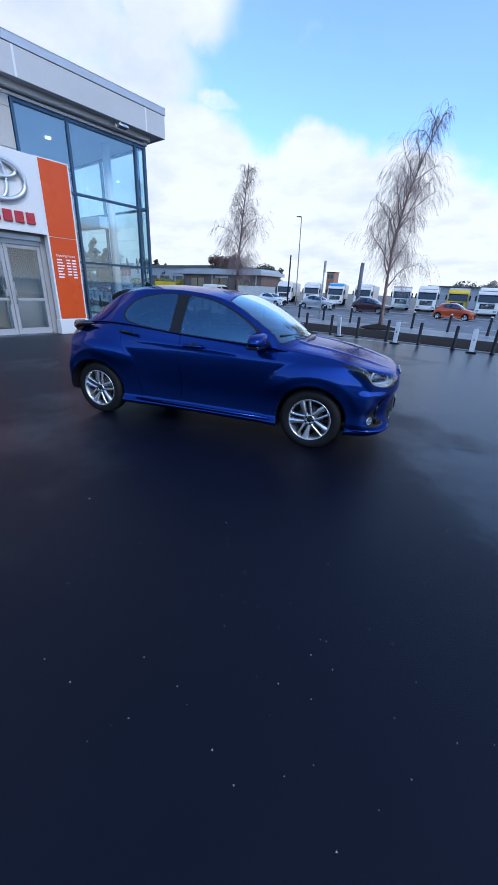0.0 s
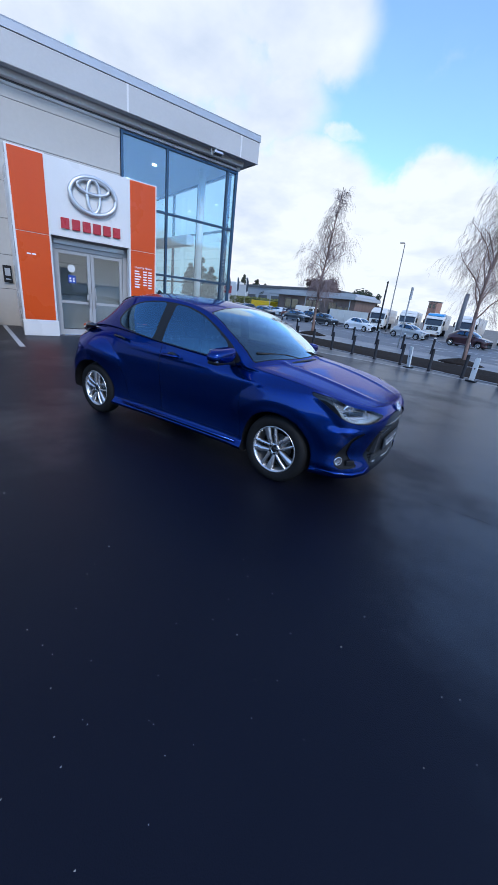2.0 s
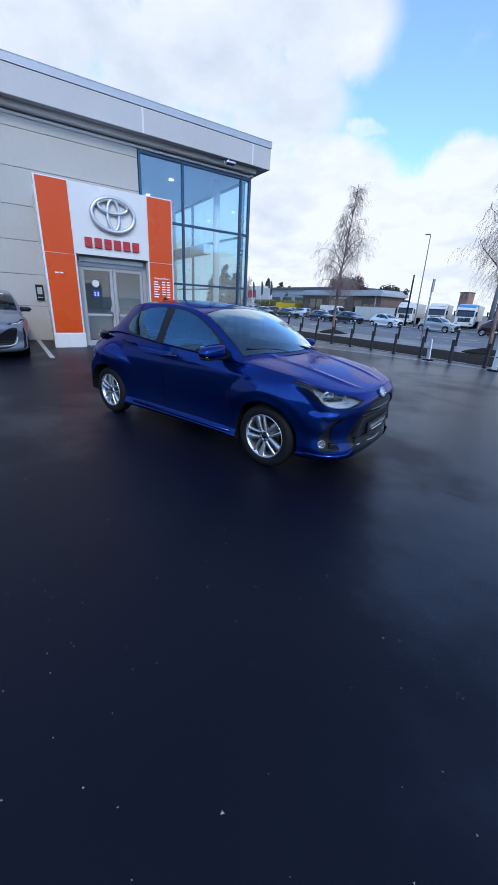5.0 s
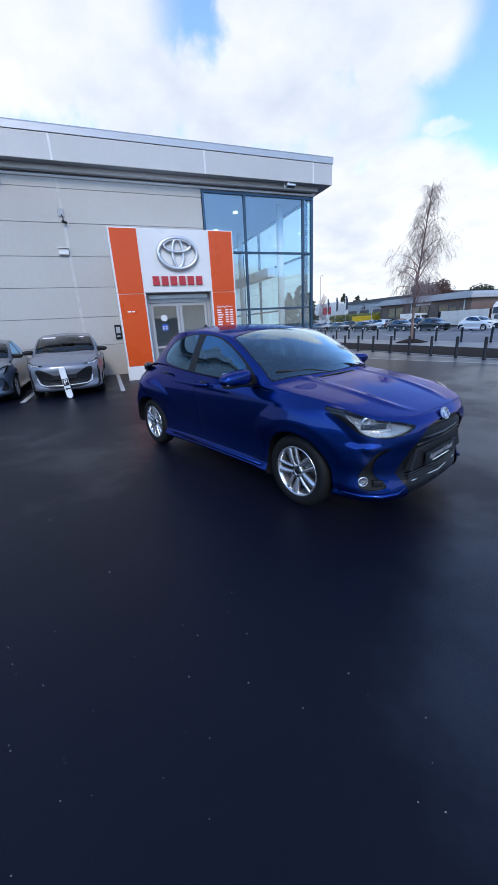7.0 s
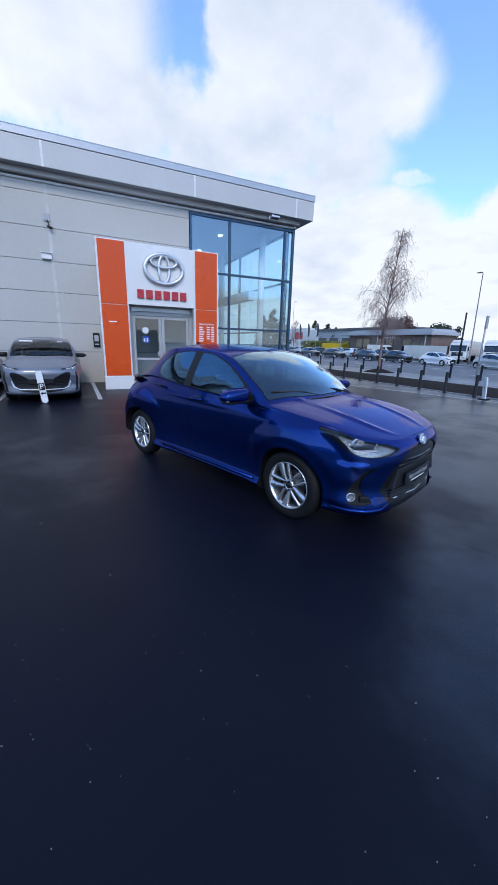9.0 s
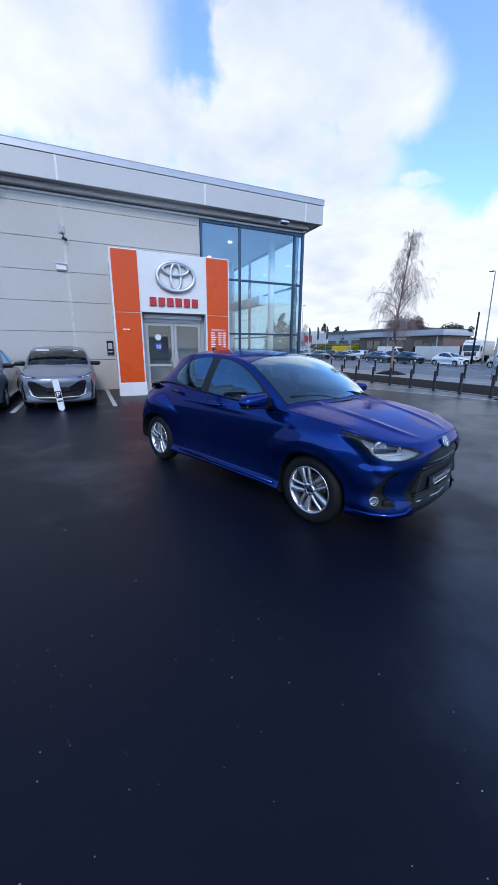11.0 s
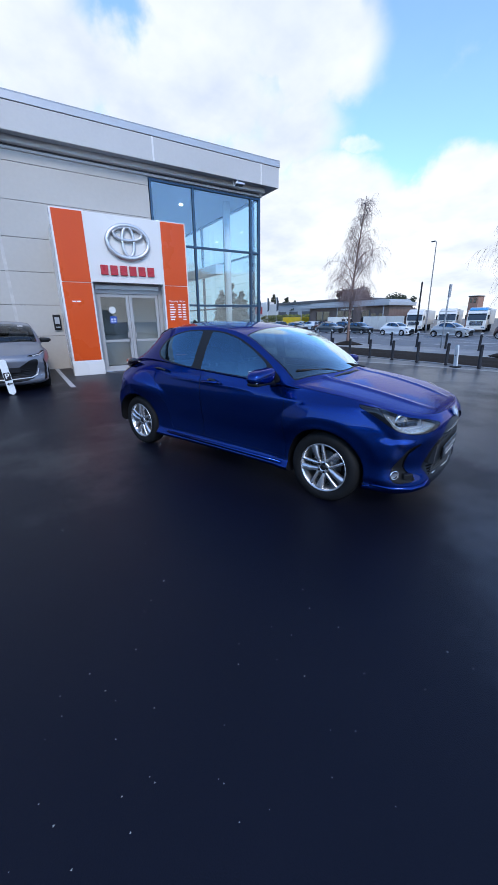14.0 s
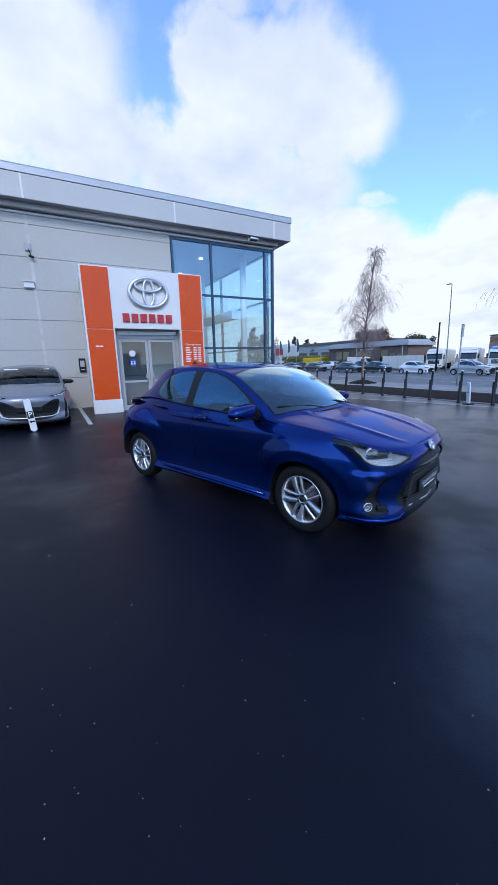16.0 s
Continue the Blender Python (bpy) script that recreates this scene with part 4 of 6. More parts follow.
def sculpt(x, z, y):
    """How far the flank stands out from its plain section: drawn-in doors, a broad shoulder over each wheel."""
    if y < 0.3:
        return 0.0
    out = -0.034 * ease((x + 3.0) / 0.25) * ease((0.55 - x) / 0.25) * ease((z - 0.20) / 0.06)
    # front wing: a shelf that slopes up from the arch and dies away in a rounded tip at the door
    d = math.hypot(x * (0.93 if x < 0 else 0.9), z - 0.31)
    out += 0.047 * min(1.0, max(0.0, (0.575 - d) / 0.135)) ** 0.85 * ease((x + 0.56) / 0.15) * (0.3 + 0.7 * ease((z - 0.45) / 0.22) if x < 0.2 else ease((z - 0.22) / 0.1))
    # haunch over the rear wheel, longer towards the door
    d = math.hypot((x + 2.56) * (0.80 if x > -2.56 else 1.0), (z - 0.31) * 0.97)
    out += 0.056 * min(1.0, max(0.0, (0.60 - d) / 0.15)) ** 0.85 * (0.15 + 0.85 * ease((z - 0.58) / 0.22) if x > -2.56 else ease((z - 0.2) / 0.1))
    # rolled lips round the wheel openings
    for ax, az in AXLES:
        d = math.hypot(x - ax, z - az)
        out += 0.006 * math.exp(-((d - 0.362) / 0.014) ** 2) * (1 if z > 0.25 else 0)
    # crease through the door handles
    out += 0.009 * math.exp(-((z - 0.902 - 0.03 * (-x - 1.2)) / 0.017) ** 2) * ease((-x - 0.62) / 0.4) * ease((x + 2.22) / 0.25)
    return out * min(1.0, y * 1.5)


def car_body(parent, paint, look_of, fine=1.0, screen_glass=None):
    """Body shell with its panels and glass cut out, under parent. look_of: outlines of the front."""
    nc, nr = int(150 * fine), int(34 * fine)
    cs = np.linspace(0, 18, nc)
    # closer steps round the nose and tail
    M = np.stack([catmull([p[k] for p in PLAN_M], cs) for k in (0, 1)], 1)
    S = np.stack([catmull([p[k] for p in PLAN_S], cs) for k in (0, 1, 2)], 1)
    M[0, 1] = M[-1, 1] = S[0, 1] = S[-1, 1] = 0
    tan = np.gradient(M, axis=0)
    nor = np.stack((-tan[:, 1], tan[:, 0]), 1)
    nor = -nor / np.linalg.norm(nor, axis=1, keepdims=True)
    nor[0], nor[-1] = (1, 0), (-1, 0)
    wf = np.clip((4.9 - cs) / 1.3, 0, 1)
    wr = np.clip((cs - 13.0) / 1.2, 0, 1)
    wf, wr = wf * wf * (3 - 2 * wf), wr * wr * (3 - 2 * wr)
    ws = 1 - wf - wr
    rows = np.linspace(0, 7, nr)
    sh = Shell()
    grid = []
    for i in range(nc):
        zs = wf[i] * np.array(FRONT_Z) + ws[i] * np.array(FLANK_Z) + wr[i] * np.array(REAR_Z)
        of = wf[i] * np.array(FRONT_O) + ws[i] * np.array(FLANK_O) + wr[i] * np.array(REAR_O)
        px = np.append(M[i, 0] + nor[i, 0] * of, S[i, 0])
        py = np.append(M[i, 1] + nor[i, 1] * of, S[i, 1])
        pz = np.append(zs, S[i, 2])
        col = []
        for r in rows:
            x, y, z = float(catmull(px, r)), float(catmull(py, r)), float(catmull(pz, r))
            y += sculpt(x, z, y)
            if wf[i] > 0.02 and y > 0.05:
                # bumper corner: a shelf under the headlight that folds into an upright face
                k = wf[i] * math.exp(-((cs[i] - 4.3) / 1.05) ** 2)
                push = 0.034 * k * ease((0.665 - z) / 0.055) * ease((z - 0.40) / 0.12)
                x, y = x + nor[i, 0] * push, y + nor[i, 1] * push
            if i in (0, nc - 1):
                y = 0.0
            col.append(len(sh.v))
            sh.v.append((x, max(y, 0.0), z))
            sh.a.append((cs[i], r))
        grid.append(col)
    low = [[a[j], c[j], c[j + 1], a[j + 1]] for a, c in zip(grid, grid[1:]) for j in range(nr - 1)]
    n1, n2 = int(16 * fine), int(16 * fine)
    grid2 = []
    for i in range(nc):
        x, ys, zs = S[i]
        yr, zr, zc = ys * float(curve(RAIL_Y, x)), float(curve(RAIL_Z, x)), float(curve(CROWN_Z, x))
        zr = max(zr, zs) if x < -.3 else zr
        zc = max(zc, zr)
        col = [grid[i][-1]]
        for k in range(1, n1 + n2 + 1):
            if k <= n1:
                t = k / n1
                bulge = 0.014 * math.sin(math.pi * t)
                y, z = ys + (yr - ys) * t + bulge, zs + (zr - zs) * t
            else:
                t = (k - n1) / n2
                y, z = yr * (1 - t), zr + (zc - zr) * (1 - (1 - t) ** 2.1)
                if x > -.25:
                    z += 0.010 * math.exp(-((y - 0.50 * ys) / 0.035) ** 2) * min(1, max(0, (0.70 - x) / 0.2))
            if i in (0, nc - 1):
                y = 0.0
            col.append(len(sh.v))
            sh.v.append((x, y, z))
            sh.a.append((cs[i], 7 + k / (n1 + n2)))
        grid2.append(col)
    # the wing rolls over softly into the bonnet
    span = int(6 * fine)
    for i in range(nc):
        run = grid[i][-span:] + grid2[i][1:span]
        keep = 0.5 * ease((S[i][0] + 0.48) / 0.25)
        if keep:
            for _ in range(int(14 * fine * fine)):
                q = [np.array(sh.v[k]) for k in run]
                for k in range(1, len(run) - 1):
                    sh.v[run[k]] = tuple(q[k] * (1 - keep) + (q[k - 1] + q[k + 1]) * 0.5 * keep)
    top = [[a[j], c[j], c[j + 1], a[j + 1]] for a, c in zip(grid2, grid2[1:]) for j in range(n1 + n2)]
    # faces point outwards: on the flank the first face must look to +y
    P = [np.array(sh.v[k]) for k in low[(nc // 2) * (nr - 1) + nr // 2]]
    if np.cross(P[1] - P[0], P[2] - P[0])[1] < 0:
        low, top = [f[::-1] for f in low], [f[::-1] for f in top]
    G = 0.0017
    out = {}

    # wheel openings, with black liners
    for ax, az in AXLES:
        ins, low, rim = sh.cut(low, lambda x, y, z, a, r: np.where(y > 0.4, np.hypot(x - ax, z - az) - 0.352, 1.0))
        rim = sorted(rim, key=lambda p: (math.atan2(p[2] - az, p[0] - ax) + math.pi / 2) % (2 * math.pi))
        for side in (1, -1):
            b = bmesh.new()
            loops = [[b.verts.new((p[0], side * (p[1] - d), p[2])) for p in rim] for d in (0.0, 0.02)]
            loops.append([b.verts.new((p[0], side * 0.52, p[2])) for p in rim])
            for u, w in zip(loops, loops[1:]):
                for k in range(len(rim) - 1):
                    b.faces.new((u[k], u[k + 1], w[k + 1], w[k]))
            mid = b.verts.new((ax, side * 0.52, az))
            for k in range(len(rim) - 1):
                b.faces.new((loops[2][k], loops[2][k + 1], mid))
            part("wheel_arch_liner", b, BLACK, parent)

    def take(faces, poly, frame2d, name, mat, push=0.0, label="", keep_seam=True, both=True, seam=G):
        """Cut an outline out of the faces as a part for each flank; the thin gap round it becomes a dark seam."""
        nonlocal low, top
        ins, rest, _ = sh.cut(faces, lambda x, y, z, a, r: frame2d(poly, x, y, z, a, r) + seam)
        gap, rest, _ = sh.cut(rest, lambda x, y, z, a, r: frame2d(poly, x, y, z, a, r) - seam) if seam else ([], rest, 0)
        seams.extend(gap)
        if mat is not None:
            if both:
                out[name] = [sh.mesh(name, ins, mat, parent, s, label, push) for s in (1, -1)]
            else:
                out[name] = [sh.mesh(name, ins, mat, parent, 0, label, push)]
        return ins, rest

    seams = []
    side_xz = lambda p, x, y, z, a, r: np.where(y > 0.4, inside(p, x, z), 1.0)
    by_col = lambda p, x, y, z, a, r: inside(p, a * 0.2, z)
    sc = lambda p: [(u * 0.2, w) for u, w in p]
    lamp, low = take(low, sc(rounded(look_of["lamp"], 1)), by_col, "headlight", None)
    grille, low = take(low, sc(rounded(look_of["grille"], 1)), by_col, "grille", GLOSS_BLACK if fine >= 1 else BLACK, -0.012, "black radiator grille", both=False)
    # on HATCH the thin upper arm is a body fold, its shade coloured black
    pocket, low = take(low, sc(rounded(look_of["pocket"], 1)), by_col, "vent_and_fold", BLACK, -0.012, "black bumper vent with a shaded fold line above")
    tail, low = take(low, sc(rounded(look_of["tail"], 1)), by_col, "tail_light", TAIL, 0.004, "dark red tail light")
    if fine >= 1:
        wedge, lamp, _ = sh.cut(lamp, lambda x, y, z, a, r: 4.42 - a + (z - 0.80) * 4.0)
        for s in (1, -1):
            sh.mesh("lamp_wedge", wedge, GLOSS_BLACK, parent, s, "black rear wedge of the headlight", 0.001)
    for s in (1, -1):
        sh.mesh("headlight_bowl", lamp, LAMP_BOWL, parent, s, "silver and black lamp interior", -0.035)
        o = sh.mesh("headlight", lamp, LAMP_GLASS, parent, s, "clear headlight lens", 0.002)
        o.visible_shadow = False
    # side glass
    rp, top = take(top, rounded(REAR_PANE, 1), side_xz, "rear_side_window", SIDE_GLASS, 0.001, "tinted side glass", seam=0)
    fp, top = take(top, rounded(FRONT_PANE, 1), side_xz, "front_side_window", SIDE_GLASS, 0.001, "side glass", seam=0)
    dl, top = take(top, rounded(DLO, 1), side_xz, "window_surround", BLACK, 0.001, "black window surround and pillar", seam=0)
    # windscreen and rear screen
    rail = lambda x, y: y - (np.interp(-x, [-k[0] for k in RAIL_Y], [k[1] for k in RAIL_Y]) * np.interp(-x, [-p[0] for p in PLAN_S], [p[1] for p in PLAN_S]) - 0.04)
    screen = lambda p, x, y, z, a, r: np.maximum(np.maximum(x - (-.235 - .15 * (y / .75) ** 2), (-1.005 + .05 * (y / .6) ** 2) - x), rail(x, y))
    ws_, top = take(top, None, screen, "windscreen", screen_glass or SCREEN_GLASS, 0.0, "windscreen glass", both=False, seam=0.006)
    back = lambda p, x, y, z, a, r: np.maximum(np.maximum(x + 2.60, -2.99 - x), y - 0.54 - 0.10 * (x + 2.6))
    rs_, top = take(top, None, back, "rear_screen", DARK_GLASS, 0.0, "dark rear screen", both=False, seam=0.004)
    bonnet = lambda p, x, y, z, a, r: np.maximum(np.maximum(-.165 - .15 * (y / .75) ** 2 - x, y - (np.interp(-x, [-q[0] for q in PLAN_S], [q[1] for q in PLAN_S]) - 0.022)), x - 0.735 + 0.10 * (y / .5) ** 4)
    bn_, top = take(top, None, bonnet, "bonnet", paint, 0.0, "", both=False, seam=0.0015)
    if fine > 0.6:
        fd, low = take(low, FRONT_DOOR, side_xz, "front_door", paint)
        rd, low = take(low, REAR_DOOR, side_xz, "rear_door", paint)
    if fine < 0.6:
        low, seams = low + seams, []
    sh.mesh("body", low + top, paint, parent, 0, "", 0.0)
    # each run of panel gap is a strip of its own
    root = {}

    def find(i):
        while root.setdefault(i, i) != i:
            i = root[i]
        return i

    for f in seams:
        for i in f[1:]:
            root[find(i)] = find(f[0])
    runs = {}
    for f in seams:
        runs.setdefault(find(f[0]), []).append(f)
    for strip_faces in runs.values():
        if len(strip_faces) > 3:
            middle = min(sh.v[i][1] for f in strip_faces for i in f) < 0.01
            for s in ((0,) if middle else (1, -1)):
                sh.mesh("shut_line", strip_faces, BLACK, parent, s, "dark panel gap", -0.004)
    return out


def wheel(parent, x, y, side, mats=None, fine=True, r=0.31, name="wheel"):
    """Alloy wheel with five pairs of spokes; y is its outer face."""
    w = 0.185
    m = Matrix.Translation((x, y, r)) @ Matrix.Rotation(random.uniform(0, 1.2), 4, "Y")
    if side < 0:
        m = m @ Matrix.Rotation(math.pi, 4, "Z")
    # built with its outer face towards +y
    n = 44 if fine else 20
    hub = part(name, lathe([(0.198, -w + 0.02), (0.198, -0.05), (0.205, -0.03), (0.214, -0.015), (0.214, -0.002), (0.208, 0.0), (0.202, -0.006), (0.188, -0.035), (0.184, -w + 0.02)], n, axis="y", cap=False), ALLOY, parent, "silver alloy rim", True, m)
    part("tyre", lathe([(0.205, -w), (0.25, -w - 0.006), (0.288, -w + 0.008), (r - 0.004, -w + 0.035), (r, -w + 0.06), (r, -0.055), (r - 0.004, -0.03), (0.290, -0.003), (0.262, 0.006), (0.232, 0.003), (0.213, -0.006), (0.205, -0.03)], n, axis="y", cap=False), RUBBER, hub, "black rubber tyre", True)
    part("brake_disc", lathe([(0.13, -0.10), (0.13, -0.085), (0.07, -0.085), (0.07, -0.07), (0.02, -0.07)], 24, axis="y"), DISC, hub, "grey brake disc", True)
    part("wheel_well", lathe([(0.19, -w + 0.03), (0.19, -w + 0.035), (0.01, -w + 0.04)], 24, axis="y"), BLACK, hub)
    sp = bmesh.new()
    for k in range(5):
        for off in (-0.17, 0.17):
            if fine:
                sp = bmesh.new()
            a = 2 * math.pi * k / 5
            # a bar from the hub to the rim, leaning a little outwards
            p0, p1 = Vector((0.040, 0, off * 0.15)), Vector((0.197, 0, off * 0.235))
            d = (p1 - p0).normalized()
            sd = Vector((-d.z, 0, d.x))
            rot = Matrix.Rotation(a, 3, "Y")
            q = []
            broad = off < 0
            for p, wd, y0, y1 in ((p0, 0.014, -0.02, -0.055), (p0.lerp(p1, 0.5), 0.024 if broad else 0.013, -0.008, -0.045), (p1, 0.036 if broad else 0.014, -0.010, -0.05)):
                q.append([sp.verts.new(rot @ (p + sd * wd * u + Vector((0, yy, 0)))) for u, yy in ((-1, y1), (-0.8, y0), (0.8, y0), (1, y1))])
            for u, v in zip(q, q[1:]):
                for j in range(4):
                    sp.faces.new((u[j], u[(j + 1) % 4], v[(j + 1) % 4], v[j]))
            if fine:
                bmesh.ops.recalc_face_normals(sp, faces=list(sp.faces))
                part("spoke", sp, ALLOY, hub, "", True)
    if not fine:
        bmesh.ops.recalc_face_normals(sp, faces=list(sp.faces))
        part("spider", sp, ALLOY, hub, "paired silver spokes", True)
    part("hub_cap", lathe([(0.056, -0.05), (0.056, -0.02), (0.048, -0.014), (0.030, -0.012), (0.028, -0.018), (0.004, -0.018)], 20, axis="y"), ALLOY, hub, "", True)
    part("centre_cap", lathe([(0.027, -0.018), (0.024, -0.012), (0.004, -0.011)], 16, axis="y"), BLACK, hub, "dark centre cap", True)
    if fine:
        for k in range(5):
            a = 2 * math.pi * (k + 0.5) / 5
            part("wheel_nut", lathe([(0.012, -0.03), (0.012, -0.010), (0.008, -0.008)], 6, axis="y"), BLACK, hub, at=pose(0.040 * math.cos(a), 0, -0.040 * math.sin(a)))
    return hub


def seat(parent, x, y, wide=0.48):
    part("seat", box(x - 0.24, x + 0.28, y - wide / 2, y + wide / 2, 0.30, 0.50, 0.05), CLOTH, parent)
    bk = part("backrest", box(-0.07, 0.07, -wide / 2, wide / 2, 0.0, 0.56, 0.05), CLOTH, parent, at=pose(x - 0.26, y, 0.46, 0, -14, 0))
    if wide < 0.6:
        part("headrest", box(-0.05, 0.05, -0.13, 0.13, 0.60, 0.78, 0.045), CLOTH, bk)
        for s in (-0.06, 0.06):
            part("headrest_post", tube([(0, s, 0.53), (0, s, 0.63)], 0.008, 6), CHROME, bk)
    else:
        for yy in (-0.36, 0.36):
            part("headrest", box(-0.04, 0.04, yy - 0.12, yy + 0.12, 0.58, 0.72, 0.035), CLOTH, bk)


def door_mirror(parent, paint, side, out=0.955, size=1.0):
    """Body-coloured shell over a black foot."""
    b = bmesh.new()
    bmesh.ops.create_uvsphere(b, u_segments=24, v_segments=16, radius=1.0)
    for v in b.verts:
        x, y, z = v.co
        sq = lambda q: math.copysign(abs(q) ** 0.6, q)
        v.co = (0.092 * sq(x) * (1 if x > 0 else 0.5), 0.150 * sq(y) - 0.02 * z, 0.060 * sq(z) * (1.0 - 0.28 * y))
    shell = part("door_mirror", b, paint, parent, "blue door mirror shell" if paint is BLUE_PAINT else "", True, Matrix.Translation((-0.555, side * out, 1.052)) @ Matrix.Diagonal((size, side * size, size, 1)))
    part("mirror_base", box(-0.06, 0.055, -0.155, 0.10, -0.078, -0.045, 0.016), BLACK, shell, "black mirror underside")
    part("mirror_foot", tube([(0.0, -0.05, -0.055), (0.01, -0.13, -0.075), (0.02, -0.19, -0.085)], [0.04, 0.032, 0.035], 10, flat=0.5), BLACK, shell, smooth=True)
    part("indicator", box(0.020, 0.066, -0.01, 0.125, -0.046, -0.036, 0.004), CHROME, shell, "clear turn indicator strip")
    part("mirror_glass", box(-0.042, -0.036, -0.10, 0.10, -0.05, 0.05, 0.004), CHROME, shell)


BLUE_PAINT = material("deep_blue_metallic_paint", (0.0030, 0.0262, 0.166), 0.25, metal=0.88, colour2=(0.0024, 0.0217, 0.144), scale=1.2, fine=700.0, vary=0.06, rough_vary=0.03, coat=1.0, spec=0.2)
GREY_PAINT = material("silver_grey_metallic_paint", (0.165, 0.175, 0.205), 0.40, metal=0.25, colour2=(0.145, 0.155, 0.185), fine=600.0, vary=0.05, rough_vary=0.03, coat=0.7)
ALLOY = material("machined_alloy", (0.62, 0.62, 0.63), 0.28, metal=0.85, vary=0.05, rough_vary=0.08)
DISC = material("brake_disc_steel", (0.16, 0.16, 0.16), 0.4, metal=0.8)
CLOTH = material("black_seat_cloth", (0.020, 0.020, 0.022), 0.85, fine=200.0, bump=0.2, bump_scale=300.0)
TAIL = material("dark_red_lens", (0.010, 0.0025, 0.003), 0.08, rough_vary=0.03, coat=1.0)
LAMP_BOWL = material("lamp_reflector", (0.46, 0.445, 0.41), 0.24, metal=0.5, colour2=(0.06, 0.06, 0.06), scale=14.0, rough_vary=0.1)
LAMP_GLASS = glass_material("clear_lens", tint=(0.93, 0.95, 0.97), ior=1.45, gain=1.0)
# sky blue is put into the reflection colour (sheen), and gain strengthens it
SIDE_GLASS = glass_material("car_side_glass", tint=(0.32, 0.40, 0.43), ior=1.6, gain=3.2, sheen=(0.42, 0.70, 1.0))
SCREEN_GLASS = glass_material("car_windscreen_glass", tint=(0.36, 0.50, 0.55), ior=1.6, gain=2.5, sheen=(0.74, 0.90, 1.0))
DIM_GLASS = glass_material("dull_windscreen_glass", tint=(0.40, 0.50, 0.52), ior=1.5, gain=1.6)
HATCH = {"lamp": [(5.35, .889), (4.6, .867), (4.0, .838), (3.2, .803), (2.5, .778), (1.88, .748), (1.92, .735), (2.35, .708), (2.9, .692), (3.6, .694), (4.1, .720), (4.6, .79)],
         "grille": [(-.4, .742), (0.6, .738), (1.2, .715), (1.6, .67), (2.05, .58), (2.62, .43), (2.66, .405), (2.35, .345), (2.12, .285), (1.95, .20), (1.8, .16), (-.4, .16)],
         "pocket": [(3.05, .622), (3.55, .590), (3.84, .50), (4.02, .41), (4.04, .34), (3.86, .298), (3.3, .300), (3.02, .318), (3.15, .345), (3.45, .385), (3.64, .45), (3.60, .535), (3.25, .590), (3.05, .611)],
         "tail": [(12.9, 1.022), (13.6, 1.042), (14.4, 1.03), (15.5, 1.0), (17.2, .985), (17.2, .92), (15.4, .895), (14.6, .875), (14.2, .91), (13.6, .985)]}


def interior(t, drive=-1):
    part("floor_pan", box(-2.95, 0.45, -0.68, 0.68, 0.20, 0.30, 0.03), BLACK, t)
    part("engine_bay", box(-0.15, 0.62, -0.48, 0.48, 0.22, 0.72, 0.03), BLACK, t)
    for s in (1, -1):
        part("door_trim", box(-2.1, -0.35, s * 0.70 - 0.02, s * 0.70 + 0.02, 0.32, 0.945, 0.02), CLOTH, t)
    part("boot_trim", box(-2.98, -2.2, -0.68, 0.68, 0.3, 0.92, 0.05), CLOTH, t)
    part("headlining", box(-2.15, -1.15, -0.42, 0.42, 1.398, 1.408), PLASTER, t)
    part("dashboard", prism([(-0.25, 0.62), (-0.22, 0.93), (-0.45, 0.965), (-0.70, 0.93), (-0.78, 0.80), (-0.60, 0.60)], -0.74, 0.74, "y", 0.02), BLACK, t)
    for s in (1, -1):
        seat(t, -1.28, s * 0.36)
    seat(t, -2.08, 0, 1.2)
    ring = [(0.0, 0.18 * math.cos(a), 0.18 * math.sin(a)) for a in (2 * math.pi * k / 28 for k in range(28))]
    st = part("steering_wheel", tube(ring, 0.015, 8, closed=True), BLACK, t, "", True, pose(-0.92, drive * 0.36, 0.90, 0, 24, 0))
    part("steering_hub", box(-0.02, 0.03, -0.17, 0.17, -0.035, 0.035, 0.015), BLACK, st)
    part("mirror_interior", box(-0.02, 0.01, -0.11, 0.11, -0.03, 0.03, 0.01), BLACK, t, at=pose(-0.80, 0, 1.30, 0, 15, 0))


LAMP_STRIP = material("pale_lamp_strip", (0.45, 0.46, 0.47), 0.3)
GREY_TEXT = material("pale_grey_lettering", (0.32, 0.33, 0.35), 0.5)


